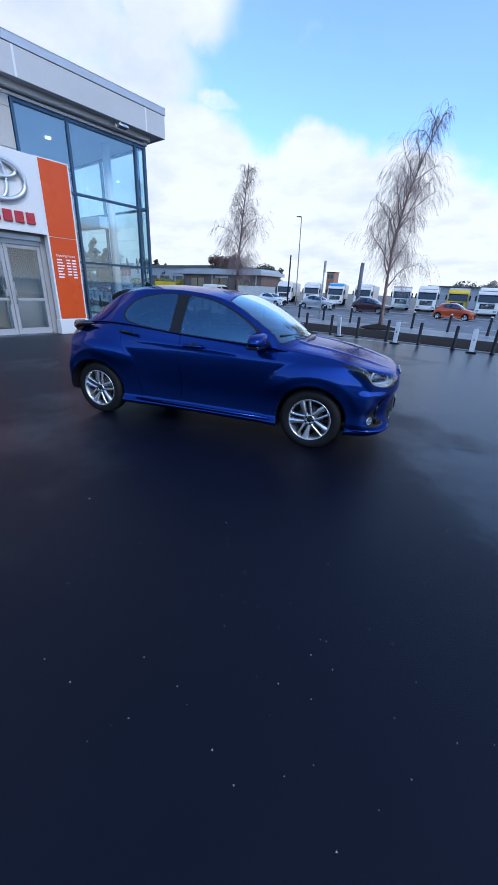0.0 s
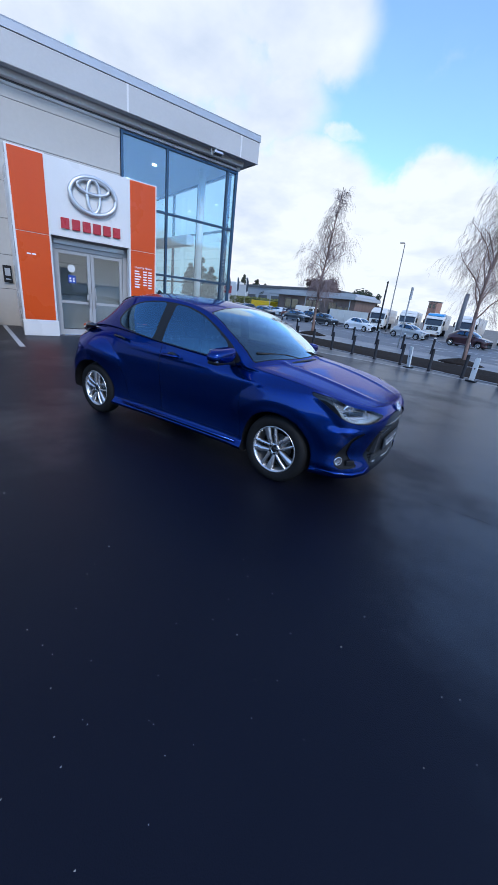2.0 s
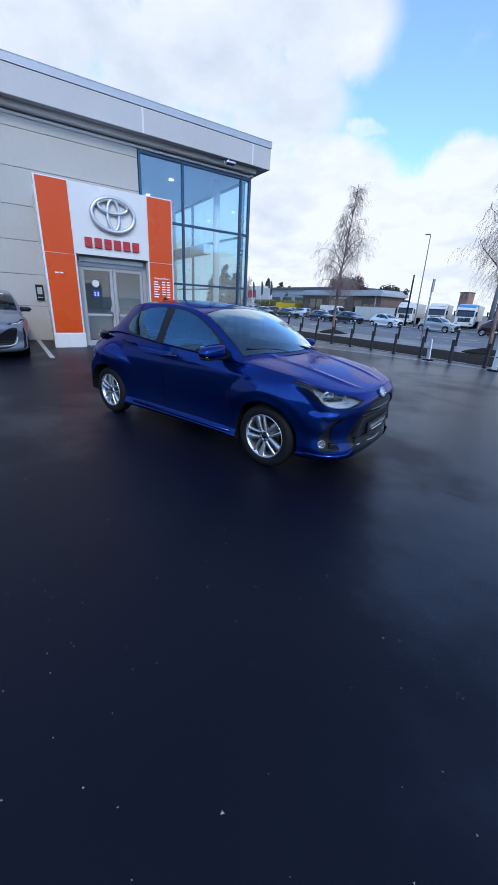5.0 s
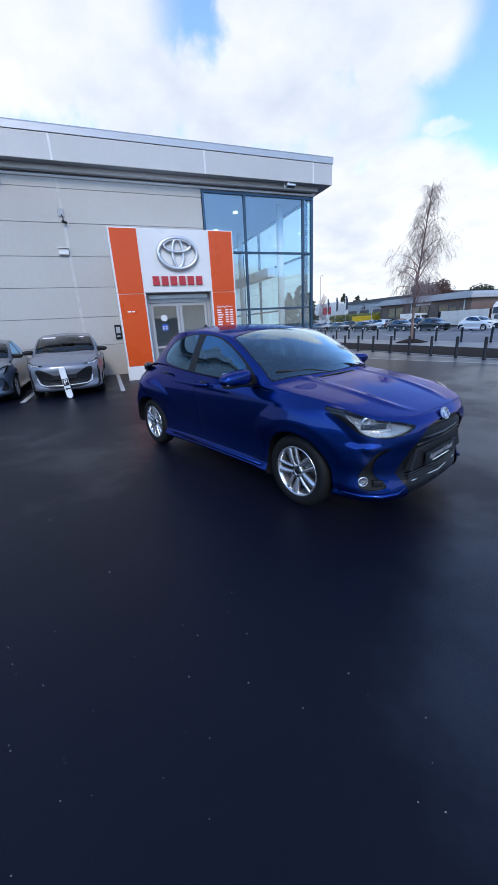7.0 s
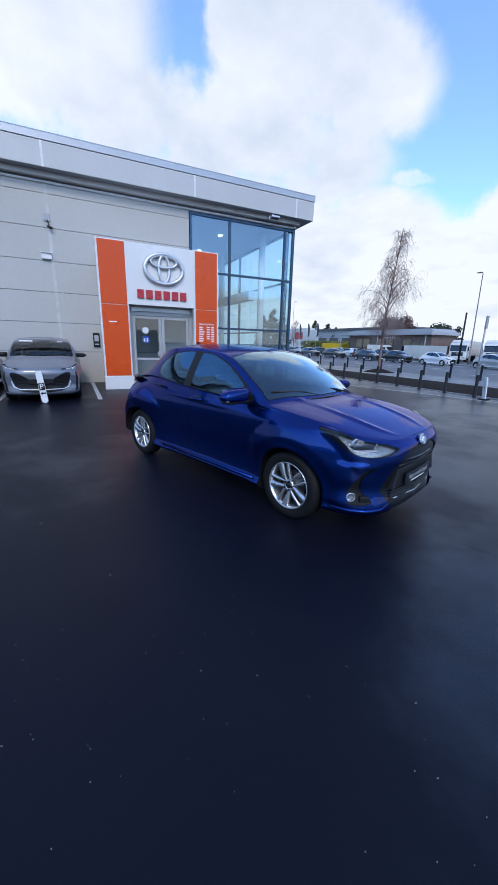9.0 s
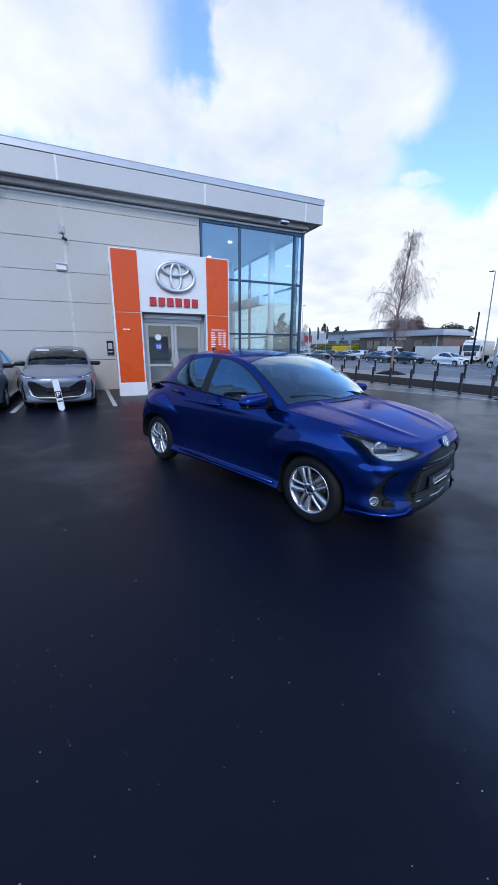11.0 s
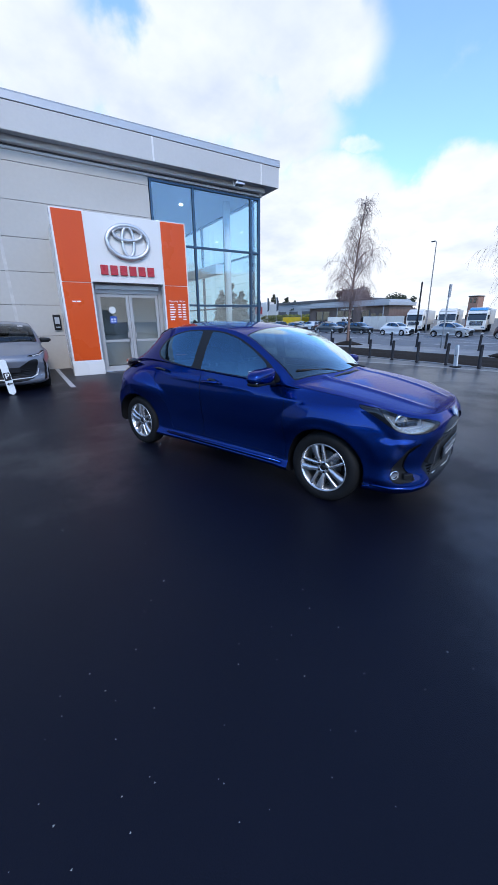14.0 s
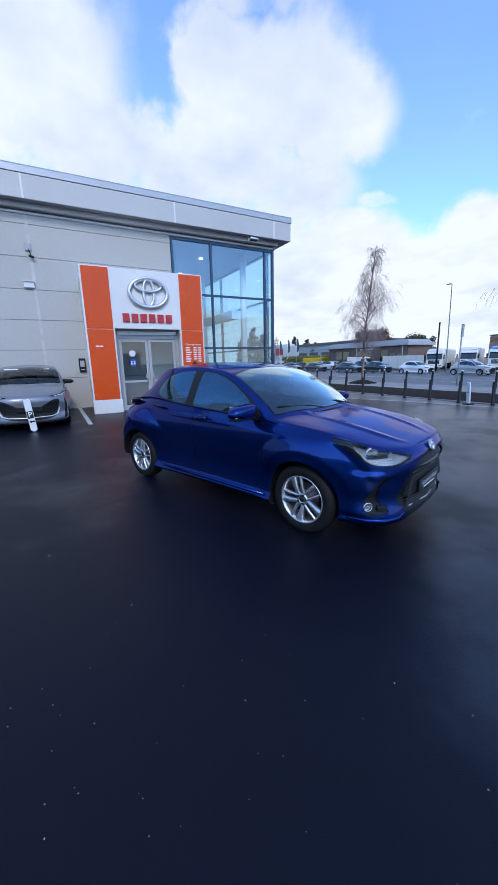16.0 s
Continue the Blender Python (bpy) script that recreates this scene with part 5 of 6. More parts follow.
def hatchback():
    t = thing("car", pose(-1.622, 4.178, 0, 0, 0, 19.3), "deep blue metallic five-door hatchback with silver alloy wheels", "car")
    car_body(t, BLUE_PAINT, HATCH, 1.8)
    interior(t)
    for ax, az in AXLES:
        for s in (1, -1):
            wheel(t, ax, s * 0.812, s)
    for s in (1, -1):
        door_mirror(t, BLUE_PAINT, s, 0.955 if s < 0 else 0.87, 1.0 if s < 0 else 0.86)
        # pull handles on the front doors, hidden ones by the rear pillar
        h = part("door_handle", tube([(-1.39, s * 0.820, .915), (-1.37, s * 0.852, .918), (-1.28, s * 0.856, .922), (-1.19, s * 0.852, .925), (-1.17, s * 0.818, .926)], 0.0135, 8, flat=1.2), BLUE_PAINT, t, "", True)
        part("handle_recess", lathe([(0.05, -0.002), (0.048, 0.003), (0.02, 0.005)], 20, axis="y"), GLOSS_BLACK, t, "", True, pose(-1.27, s * 0.815, .925) @ Matrix.Diagonal((1.35, s, 0.62, 1)))
        part("door_handle", tube([(-2.20, s * 0.782, .995), (-2.14, s * 0.808, 1.0), (-2.02, s * 0.815, .993), (-1.98, s * 0.82, .985)], 0.014, 8, flat=0.8), GLOSS_BLACK, t, "dark rear door handle", True)
        # lamps inside the headlight
        part("lamp_projector", lathe([(0.045, -0.03), (0.052, 0.0), (0.040, 0.006), (0.034, -0.008), (0.004, 0.004)], 20, axis="y"), CHROME, t, "round chrome projector lamp", True, pose(0.545, s * 0.655, 0.775, 0, 0, 0) @ Matrix.Rotation(-s * radians(48), 4, "Z") @ Matrix.Diagonal((1, s, 1, 1)))
        part("lamp_bezel", box(-0.13, 0.05, -0.02, 0.005, -0.018, 0.018, 0.008), GLOSS_BLACK, t, "", at=pose(0.60, s * 0.612, 0.758, 0, 0, -s * 52))
        part("daytime_lamp", tube([(0.655, s * 0.575, 0.79), (0.672, s * 0.572, 0.735), (0.60, s * 0.655, 0.722), (0.52, s * 0.70, 0.735)], 0.006, 6), LAMP_STRIP, t, "pale lamp strip", True)
        part("fog_lamp", lathe([(0.036, -0.02), (0.040, 0.0), (0.034, 0.006), (0.028, -0.006), (0.004, 0.0)], 20, axis="y"), CHROME, t, "round fog lamp", True, pose(0.566, s * 0.722, 0.362) @ Matrix.Rotation(-s * radians(52), 4, "Z") @ Matrix.Diagonal((1, s, 1, 1)))
        part("fog_bezel", box(-0.055, 0.02, -0.03, 0.000, -0.024, 0.024, 0.01), BLACK, t, "", at=pose(0.645, s * 0.63, 0.352, 0, 0, -s * 45))
    for y0, y1 in ((-0.60, -0.02), (-0.05, 0.50)):
        pts = [(-0.225, y1, 1.010), (-0.30, (y0 + y1) / 2 + 0.08, 1.055), (-0.37 - 0.06 * abs(y0), y0, 1.075)]
        part("wiper", tube(pts, 0.009, 6), BLACK, t, "black windscreen wiper", True)
    part("cowl", tube([(-0.200 - 0.15 * (q / .75) ** 2, q, 1.004 - 0.045 * (q / .75) ** 2) for q in (-0.68, -0.5, -0.25, 0, 0.25, 0.5, 0.68)], 0.03, 8, flat=0.25), BLACK, t, "black scuttle panel under the wipers", True)
    # grille bars, badge, plate
    part("grille_bar", tube([(0.765, -0.34, .640), (0.785, -0.2, .628), (0.79, 0, .618), (0.785, 0.2, .628), (0.765, 0.34, .640)], 0.012, 8), GLOSS_BLACK, t, "gloss black grille bar", True)
    for z in (.665, .59):
        part("grille_bar", tube([(0.76, -0.36, z), (0.785, 0, z - 0.005), (0.76, 0.36, z)], 0.011, 6), BLACK, t, "", True)
    for k in range(7):
        z = .385 - 0.02 * k
        part("grille_bar", tube([(0.745, -0.42, z - 0.005), (0.785, 0, z - 0.012), (0.745, 0.42, z - 0.005)], 0.006, 5), BLACK, t)
    part("bumper_panel", prism([(-0.36, .565), (0.36, .565), (0.43, .405), (-0.43, .405)], 0.715, 0.772, "x", 0.01), BLACK, t, "satin black bumper panel")
    part("bumper_lip", tube([(0.68, -0.53, .335), (0.755, -0.36, .315), (0.785, 0, .305), (0.755, 0.36, .315), (0.68, 0.53, .335)], 0.006, 8), SATIN, t, "thin silver bumper trim", True)
    plate = part("number_plate", box(0.778, 0.794, -0.26, 0.26, .400, .510, 0.008), GLOSS_BLACK, t, "black display plate with white wording")
    words("lettering", "Approved Used", 0.062, 0.001, GREY_TEXT, plate, pose(0.796, 0, .466, 90, 0, 90), "white wording")
    part("text_bar", box(0.792, 0.796, -0.14, 0.14, .420, .428), WHITE_TEXT, plate)
    bd = part("badge", lathe([(0.052, 0), (0.05, 0.008), (0.004, 0.012)], 24, axis="y"), BADGE, t, "silver oval badge", True, pose(0.780, 0, 0.758) @ Matrix.Rotation(-math.pi / 2, 4, "Z") @ Matrix.Rotation(radians(20), 4, "X") @ Matrix.Diagonal((1.15, 1, 0.85, 1)))
    for ry, rz, cz in ((0.052, 0.051, 0), (0.035, 0.02, 0.022), (0.015, 0.046, 0)):
        part("badge_ring", tube([(ry * math.cos(q), 0.012, cz + rz * math.sin(q)) for q in (2 * math.pi * k / 28 for k in range(28))], 0.005, 6, closed=True), CHROME, bd, "", True)
    part("spoiler", prism([(-2.36, 1.36), (-2.40, 1.425), (-2.52, 1.392), (-2.60, 1.35), (-2.62, 1.33), (-2.61, 1.27), (-2.52, 1.25)], -0.36, 0.36, "y", 0.02), GLOSS_BLACK, t, "short black tailgate spoiler")
    for s in (1, -1):
        part("bumper_lip", tube([(0.40, s * 0.775, .262), (0.56, s * 0.725, .258), (0.66, s * 0.64, .254), (0.725, s * 0.54, .262), (0.75, s * 0.47, .29)], [0.02, 0.034, 0.038, 0.030, 0.010], 10, flat=0.55), BLUE_PAINT, t, "blue lower bumper lip", True)
    for s in (1, -1):
        part("tail_light", tube([(-2.60, s * 0.728, 1.05), (-2.76, s * 0.70, 1.035), (-2.90, s * 0.63, 1.005), (-2.98, s * 0.50, 0.98), (-3.02, s * 0.36, 0.975)], [0.008, 0.044, 0.062, 0.056, 0.03], 14, flat=1.0), TAIL, t, "dark red tail light cluster", True)
    part("aerial", prism([(-2.38, 1.455), (-2.24, 1.462), (-2.34, 1.515)], -0.012, 0.012, "y", 0.004), GLOSS_BLACK, t)
    part("skirt_strip", tube([(-0.42, -0.812, .262), (-1.2, -0.808, .262), (-2.03, -0.815, .262)], 0.016, 8), BLUE_PAINT, t, "", True)
    part("skirt_strip", tube([(-0.42, 0.812, .262), (-1.2, 0.808, .262), (-2.03, 0.815, .262)], 0.016, 8), BLUE_PAINT, t, "", True)
    return t


BLUE_PAINT.node_tree.nodes["Principled BSDF"].inputs["Specular Tint"].default_value = (0.05, 0.16, 0.75, 1)
BLUE_PAINT.node_tree.nodes["Principled BSDF"].inputs["Coat Weight"].default_value = 0.6
BLUE_PAINT.node_tree.nodes["Principled BSDF"].inputs["Coat IOR"].default_value = 1.45
BADGE = material("blue_badge_enamel", (0.08, 0.16, 0.42), 0.15, coat=1.0)
hatchback()
# ---- parked cars ----
CROSSOVER = dict(HATCH, lamp=[(5.0, .872), (4.0, .850), (3.0, .815), (2.2, .782), (2.0, .755), (2.6, .752), (3.6, .775), (4.4, .82)],
                 grille=[(-.4, .53), (1.0, .53), (1.55, .60), (2.3, .695), (3.05, .70), (3.0, .60), (2.75, .42), (2.25, .27), (-.4, .225)],
                 pocket=[(3.72, .66), (3.95, .71), (4.12, .55), (4.08, .36), (3.85, .25), (3.5, .235), (3.72, .33), (3.86, .48)])


def parked_car(name, at, paint, label, fine=0.5, scale=(1, 1, 1), style=HATCH, cat="car", group="parked cars", dark_plate=True):
    t = thing(name, at @ Matrix.Diagonal((*scale, 1)), label, cat, group)
    car_body(t, paint, style, fine, DIM_GLASS)
    part("floor_pan", box(-2.95, 0.45, -0.72, 0.72, 0.20, 0.32, 0.03), BLACK, t)
    part("cabin_trim", box(-2.8, -0.3, -0.70, 0.70, 0.32, 0.90, 0.05), CLOTH, t)
    part("engine_bay", box(-0.2, 0.62, -0.48, 0.48, 0.22, 0.72, 0.03), BLACK, t)
    part("dashboard", box(-0.8, -0.3, -0.70, 0.70, 0.86, 0.95, 0.03), BLACK, t)
    for s in (1, -1):
        part("seat", box(-1.62, -1.46, s * 0.36 - 0.22, s * 0.36 + 0.22, 0.88, 1.25, 0.06), CLOTH, t)
        door_mirror(t, BLACK, s, 0.90, 0.82)
    for ax, az in AXLES:
        for s in (1, -1):
            wheel(t, ax, s * 0.812, s, fine=False)
    part("number_plate", box(0.786, 0.80, -0.26, 0.26, .44, .55, 0.006), GLOSS_BLACK if dark_plate else PALE, t, "plain plate")
    return t


suv = parked_car("parked_car", pose(-9.63, 1.08, 0), GREY_PAINT, "silver-grey crossover parked nose out against the cladding", 0.9, (1.10, 1.04, 1.035), CROSSOVER)
part("grille_lip", tube([(0.685, -0.60, .50), (0.70, -0.56, .37), (0.745, -0.44, .315), (0.80, 0, .30), (0.745, 0.44, .315), (0.70, 0.56, .37), (0.685, 0.60, .50)], 0.013, 8), SATIN, suv, "silver grille lip", True)
for k in range(5):
    part("grille_bar", tube([(0.745, -0.44, .36 + 0.035 * k), (0.79, 0, .355 + 0.035 * k), (0.745, 0.44, .36 + 0.035 * k)], 0.006, 5), BLACK, suv)
for s in (1, -1):
    for k in range(2):
        part("daytime_lamp", tube([(0.70, s * 0.52, .768 - .022 * k), (0.60, s * 0.67, .792 - .024 * k), (0.44, s * 0.755, .83 - .03 * k)], 0.007, 6), WHITE_TEXT, suv, "white lamp strip", True)
    part("fog_lamp", box(0.60, 0.66, s * 0.60 - 0.05, s * 0.60 + 0.05, .335, .352, 0.004), CHROME, suv, "slim fog lamp")
part("sticker", box(-0.86, -0.84, -0.52, -0.22, 1.345, 1.375), WHITE_TEXT, suv, "pale windscreen sticker", at=pose(0.03, 0, 0.02))
part("sticker", box(-0.86, -0.84, 0.36, 0.48, 1.345, 1.365), WHITE_TEXT, suv, "pale windscreen sticker", at=pose(0.03, 0, 0.02))
parked_car("parked_car", pose(-9.62, -0.98, 0, 0, 0, 2), material("blue_grey_metallic_paint", (0.085, 0.108, 0.15), 0.36, metal=0.5, fine=600.0, vary=0.05, rough_vary=0.03, coat=1.0),
           "blue-grey hatchback parked nose out beside the showroom", 0.7, (1.08, 1.02, 0.99), dict(HATCH, grille=CROSSOVER["grille"]))
marker_post(pose(-8.64, 1.12, 0, 0, 0, 90) @ pose(0, 0, 0, -4, -6, 0), True, 0.76)


def paint(name, c, metal=0.3):
    return material(name, c, 0.32, metal=metal, fine=400.0, vary=0.05, rough_vary=0.03, coat=0.8)


ROW = ((-25.80, 38.74, "white_car_paint", (0.78, 0.78, 0.78), "white hatchback parked at the far kerb", (0.98, 1, .97)),
       (-19.39, 38.74, "pale_silver_paint", (0.42, 0.43, 0.43), "pale silver hatchback parked at the far kerb", (1.0, 1, .96)),
       (-13.41, 38.74, "dark_maroon_paint", (0.05, 0.014, 0.016), "dark maroon hatchback parked at the far kerb", (0.96, 1, 1.0)),
       (-5.70, 38.74, "bright_orange_paint", (0.52, 0.075, 0.012), "bright orange small hatchback at the far kerb", (0.87, .98, .95)),
       (-31.53, 38.74, "black_car_paint", (0.012, 0.014, 0.018), "black hatchback parked at the far kerb", (0.98, 1, 1.0)),
       (-36.69, 38.86, "dark_blue_grey_paint", (0.035, 0.045, 0.06), "dark blue-grey hatchback parked at the far kerb", (1.08, 1, .96)),
       (-44.31, 38.98, "charcoal_paint", (0.03, 0.033, 0.036), "charcoal hatchback parked at the far kerb", (1.1, 1, .98)),
       (-51.03, 39.10, "grey_green_paint", (0.07, 0.085, 0.09), "grey-green hatchback parked at the far kerb", (1.05, 1, 1.0)),
       (-57.51, 39.34, "steel_grey_paint", (0.12, 0.13, 0.15), "steel grey hatchback parked at the far kerb", (1.05, 1, 1.0)),
       (-63.99, 39.82, "red_car_paint", (0.30, 0.02, 0.02), "red hatchback parked at the far kerb", (1.0, 1, .97)))
for x, y, pn, pc, lab, sc in ROW:
    parked_car("parked_car", pose(x, y, FAR_Z + 0.006, 0, 0, random.uniform(-1.5, 1.5)), paint(pn, pc), lab, 0.45, sc)
SECOND = ((-46.36, 47.74, "cream_car_paint", (0.66, 0.62, 0.52), "cream hatchback parked before the low pavilion", 200),
          (-41.68, 47.14, "navy_car_paint", (0.02, 0.03, 0.06), "navy hatchback parked before the low pavilion", 10),
          (-50.32, 47.98, "brown_car_paint", (0.16, 0.06, 0.04), "reddish brown hatchback before the low pavilion", 195),
          (-54.76, 48.34, "white_paint_b", (0.72, 0.73, 0.74), "white hatchback parked before the low pavilion", 190),
          (-59.92, 48.94, "grey_paint_b", (0.2, 0.21, 0.22), "grey hatchback parked before the low pavilion", 190),
          (-65.56, 49.54, "black_paint_b", (0.02, 0.02, 0.022), "black hatchback parked before the low pavilion", 185),
          (-51.80, 51.35, "white_paint_c", (0.74, 0.74, 0.73), "white hatchback in the row before the pavilion", 184),
          (-57.10, 51.75, "silver_paint_c", (0.44, 0.46, 0.48), "silver hatchback in the row before the pavilion", 182),
          (-62.50, 52.40, "pale_blue_paint", (0.30, 0.38, 0.46), "pale blue hatchback in the row before the pavilion", 186),
          (-69.40, 51.90, "white_paint_d", (0.70, 0.71, 0.72), "white hatchback parked near the hedge", 184),
          (-72.16, 48.34, "silver_paint_b", (0.4, 0.41, 0.42), "silver hatchback parked beside the flags", 190))
for x, y, pn, pc, lab, rz in SECOND:
    parked_car("parked_car", pose(x, y, FAR_Z, 0, 0, rz), paint(pn, pc), lab, 0.4, (1.05, 1, 1.02))

# ---- vans and lorries ----
WHITE_CAB = material("white_lorry_paint", (0.74, 0.715, 0.66), 0.35, colour2=(0.63, 0.61, 0.57), scale=0.8, coat=0.4)
TRAILER = material("dusty_white_trailer", (0.66, 0.635, 0.58), 0.5, colour2=(0.54, 0.52, 0.48), scale=0.5)


def lorry(at, cab_mat, label, deflector=None, length=9.0, name="lorry"):
    """A flat-fronted cab towards -y with a box trailer behind it."""
    t = thing(name, at @ Matrix.Diagonal((1, 1, 0.87, 1)), label, "lorry", "parked lorries")
    cab = part("cab", prism([(0.0, 0.55), (-0.06, 1.0), (0.05, 1.9), (0.28, 2.95), (0.75, 3.25), (2.2, 3.25), (2.2, 0.55)], -1.2, 1.2, "x", 0.07), cab_mat, t)
    part("windscreen", prism([(0.045, 1.75), (0.245, 2.62), (0.34, 2.62), (0.2, 1.75)], -1.08, 1.08, "x", 0.03), DARK_GLASS, cab, "dark windscreen", at=pose(0, -0.075, 0))
    part("sun_visor", box(-1.1, 1.1, 0.08, 0.28, 2.62, 2.74, 0.03), DARK_METAL, cab)
    part("grille", prism([(-0.075, 0.95), (0.0, 1.58), (0.1, 1.58), (0.1, 0.95)], -0.78, 0.78, "x", 0.02), BLACK, cab, "dark cab grille", at=pose(0, -0.05, 0))
    for k in range(3):
        part("grille_bar", box(-0.74, 0.74, -0.12, -0.07, 1.05 + 0.17 * k, 1.09 + 0.17 * k, 0.01), CHROME, cab, at=pose(0, 0.02 * k, 0))
    part("emblem", lathe([(0.12, -0.02), (0.12, 0.0), (0.09, 0.012)], 16, axis="y"), CHROME, cab, at=pose(0, -0.07, 1.42, 0, 0, 180))
    part("bumper", box(-1.22, 1.22, -0.12, 0.5, 0.32, 0.86, 0.07), cab_mat, cab)
    for s in (1, -1):
        part("headlight", box(s * 0.92 - 0.2, s * 0.92 + 0.2, -0.135, -0.05, 0.55, 0.76, 0.03), CHROME, cab, "headlight")
        part("wing_mirror", box(s * 1.36 - 0.09, s * 1.36 + 0.09, 0.02, 0.16, 1.85, 2.55, 0.03), BLACK, cab)
        part("side_window", box(s * 1.195 - 0.02, s * 1.195 + 0.02, 0.55, 1.35, 1.8, 2.55, 0.01), DARK_GLASS, cab)
        for y in (0.85, 3.6, length - 2.4, length - 1.1):
            part("wheel", lathe([(0.30, -0.15), (0.5, -0.16), (0.5, 0.14), (0.42, 0.16), (0.28, 0.10), (0.05, 0.08)], 20, axis="y"), RUBBER, t, "black tyre", True, pose(s * 1.02, y, 0.5, 0, 0, -90 * s))
    part("chassis", box(-0.45, 0.45, 0.6, length, 0.62, 0.95, 0.02), BLACK, t)
    tr = part("trailer", box(-1.25, 1.25, 2.75, length + 2.5, 1.05, 3.55, 0.05), TRAILER, t, "white box trailer")
    part("corner_post", box(-1.27, -1.17, 2.73, 2.83, 1.0, 3.57, 0.02), FASCIA, tr)
    part("corner_post", box(1.17, 1.27, 2.73, 2.83, 1.0, 3.57, 0.02), FASCIA, tr)
    if deflector:
        part("air_deflector", prism([(0.5, 3.22), (1.0, 3.55), (2.2, 3.7), (2.2, 3.22)], -1.1, 1.1, "x", 0.08), deflector, cab, "roof air deflector")
    return t


SKYBLUE = material("sky_blue_paint", (0.05, 0.30, 0.62), 0.35, coat=0.4)
a = lorry(pose(-35.8, 54.5, FAR_Z, 0, 0, 24), WHITE_CAB, "white lorry with a box trailer in the yard", WHITE_CAB)
for x, y, r in ((-31.0, 55.2, 25), (-22.6, 55.6, 15), (-13.3, 54.6, 12), (-6.2, 54.0, 8)):
    copy_thing(a, pose(x, y, FAR_Z, 0, 0, r))
lorry(pose(-27.0, 55.6, FAR_Z, 0, 0, 21), WHITE_CAB, "white lorry with a sky blue roof deflector", SKYBLUE)
c = lorry(pose(-17.2, 56.6, FAR_Z, 0, 0, 17), WHITE_CAB, "white lorry with a low roof cab")
copy_thing(c, pose(-1.9, 54.6, FAR_Z, 0, 0, 5))
copy_thing(c, pose(2.4, 55.2, FAR_Z, 0, 0, 0))
lorry(pose(-9.9, 56.0, FAR_Z, 0, 0, 10), YELLOW, "yellow lorry cab with a white trailer")
van = thing("van", pose(-45.16, 51.58, FAR_Z, 0, 0, 8), "white panel van parked before the pavilion", "van")
vb = part("body", prism([(0.0, 0.4), (0.02, 0.95), (0.75, 1.15), (1.35, 1.95), (1.8, 2.2), (5.2, 2.2), (5.25, 0.4)], -0.95, 0.95, "y", 0.07), WHITE_CAB, van, at=pose(0, 0, 0, 0, 0, 180))
part("windscreen", prism([(0.80, 1.22), (1.32, 1.90), (1.42, 1.90), (0.95, 1.22)], -0.82, 0.82, "y", 0.02), DARK_GLASS, vb, at=pose(-0.05, 0, 0.03))
for s in (1, -1):
    part("side_window", box(1.3, 2.1, s * 0.95 - 0.012, s * 0.95 + 0.012, 1.25, 1.85, 0.01), DARK_GLASS, vb)
    part("headlight", box(0.0, 0.25, s * 0.78 - 0.13, s * 0.78 + 0.14, 0.85, 1.02, 0.03), CHROME, vb)
    for x in (0.85, 4.2):
        part("wheel", lathe([(0.2, -0.1), (0.33, -0.1), (0.33, 0.09), (0.26, 0.1), (0.18, 0.05), (0.03, 0.04)], 20, axis="y"), RUBBER, vb, "", True, pose(x, s * 0.9, 0.33) @ Matrix.Diagonal((1, s, 1, 1)))
# flat panels on posts stand in for a long white tank trailer
tank = thing("white_hoarding", pose(-44.5, 52.90, FAR_Z) @ Matrix.Scale(0.95, 4), "long white panels in place of a tank trailer by the lorry yard", "hoarding")
for k in range(5):
    part("panel", box(k * 1.7, k * 1.7 + 1.66, -0.04, 0.04, 0.15, 2.35, 0.02), TRAILER, tank)
    part("post", box(k * 1.7 - 0.05, k * 1.7 + 0.05, 0.04, 0.14, 0, 2.4, 0.01), GUTTER, tank)

# ---- low pavilion across the road ----
pav = tagged(thing("pavilion", pose(-41.0, 54.94, FAR_Z) @ Matrix.Diagonal((1.0, 0.7, 1.2, 1))), "low brown and grey pavilion with an overhanging flat roof", "building", kind="structure")
part("rear_wall", box(-20.0, 0, 8.0, 8.3, 0, 3.3), BROWN, pav)
part("side_wall", box(-0.3, 0.0, 0.3, 8.0, 0, 3.3), BROWN, pav)
part("side_wall", box(-20.0, -19.7, 0.3, 8.0, 0, 3.3), BROWN, pav)
part("wall", box(-4.0, 0.0, 0.0, 0.3, 0, 3.3), BROWN, pav)
part("wall", box(-20.0, -4.0, 0.0, 0.3, 0, 0.5), BROWN, pav)
part("wall", box(-20.0, -4.0, 0.0, 0.3, 2.75, 3.3), BROWN, pav)
part("interior_floor", box(-19.7, -0.3, 0.3, 8.0, -0.1, 0.05), FLOOR_IN, pav)
roof = part("roof", box(-22.4, 0.7, -1.6, 8.8, 3.3, 3.75, 0.04), GREYWALL, pav, "pale grey roof edge")
part("roof_top", prism([(-20.5, 3.75), (-19.5, 4.15), (-0.5, 4.15), (0.2, 3.75)], 0.2, 8.4, "y"), GREYWALL, pav)
for k in range(9):
    x = -19.9 + 1.985 * k
    part("column", box(x - 0.07, x + 0.07, -0.03, 0.12, 0.5, 2.75, 0.01), BROWN if k % 2 else GUTTER, pav)
    if k < 8:
        part("pane", box(x + 0.08, x + 1.90, 0.08, 0.12, 0.5, 2.75), DARK_GLASS if k % 3 else BROWN, pav)
for x in (-3.1, -1.5):
    part("window", box(x - 0.55, x + 0.55, -0.03, 0.03, 1.0, 2.3, 0.02), DARK_GLASS, pav)
for k in range(8):
    part("sign_bar", box(-11.0 + 0.42 * k, -10.68 + 0.42 * k, -0.05, -0.005, 2.86, 3.12, 0.01), WHITE_TEXT, pav)
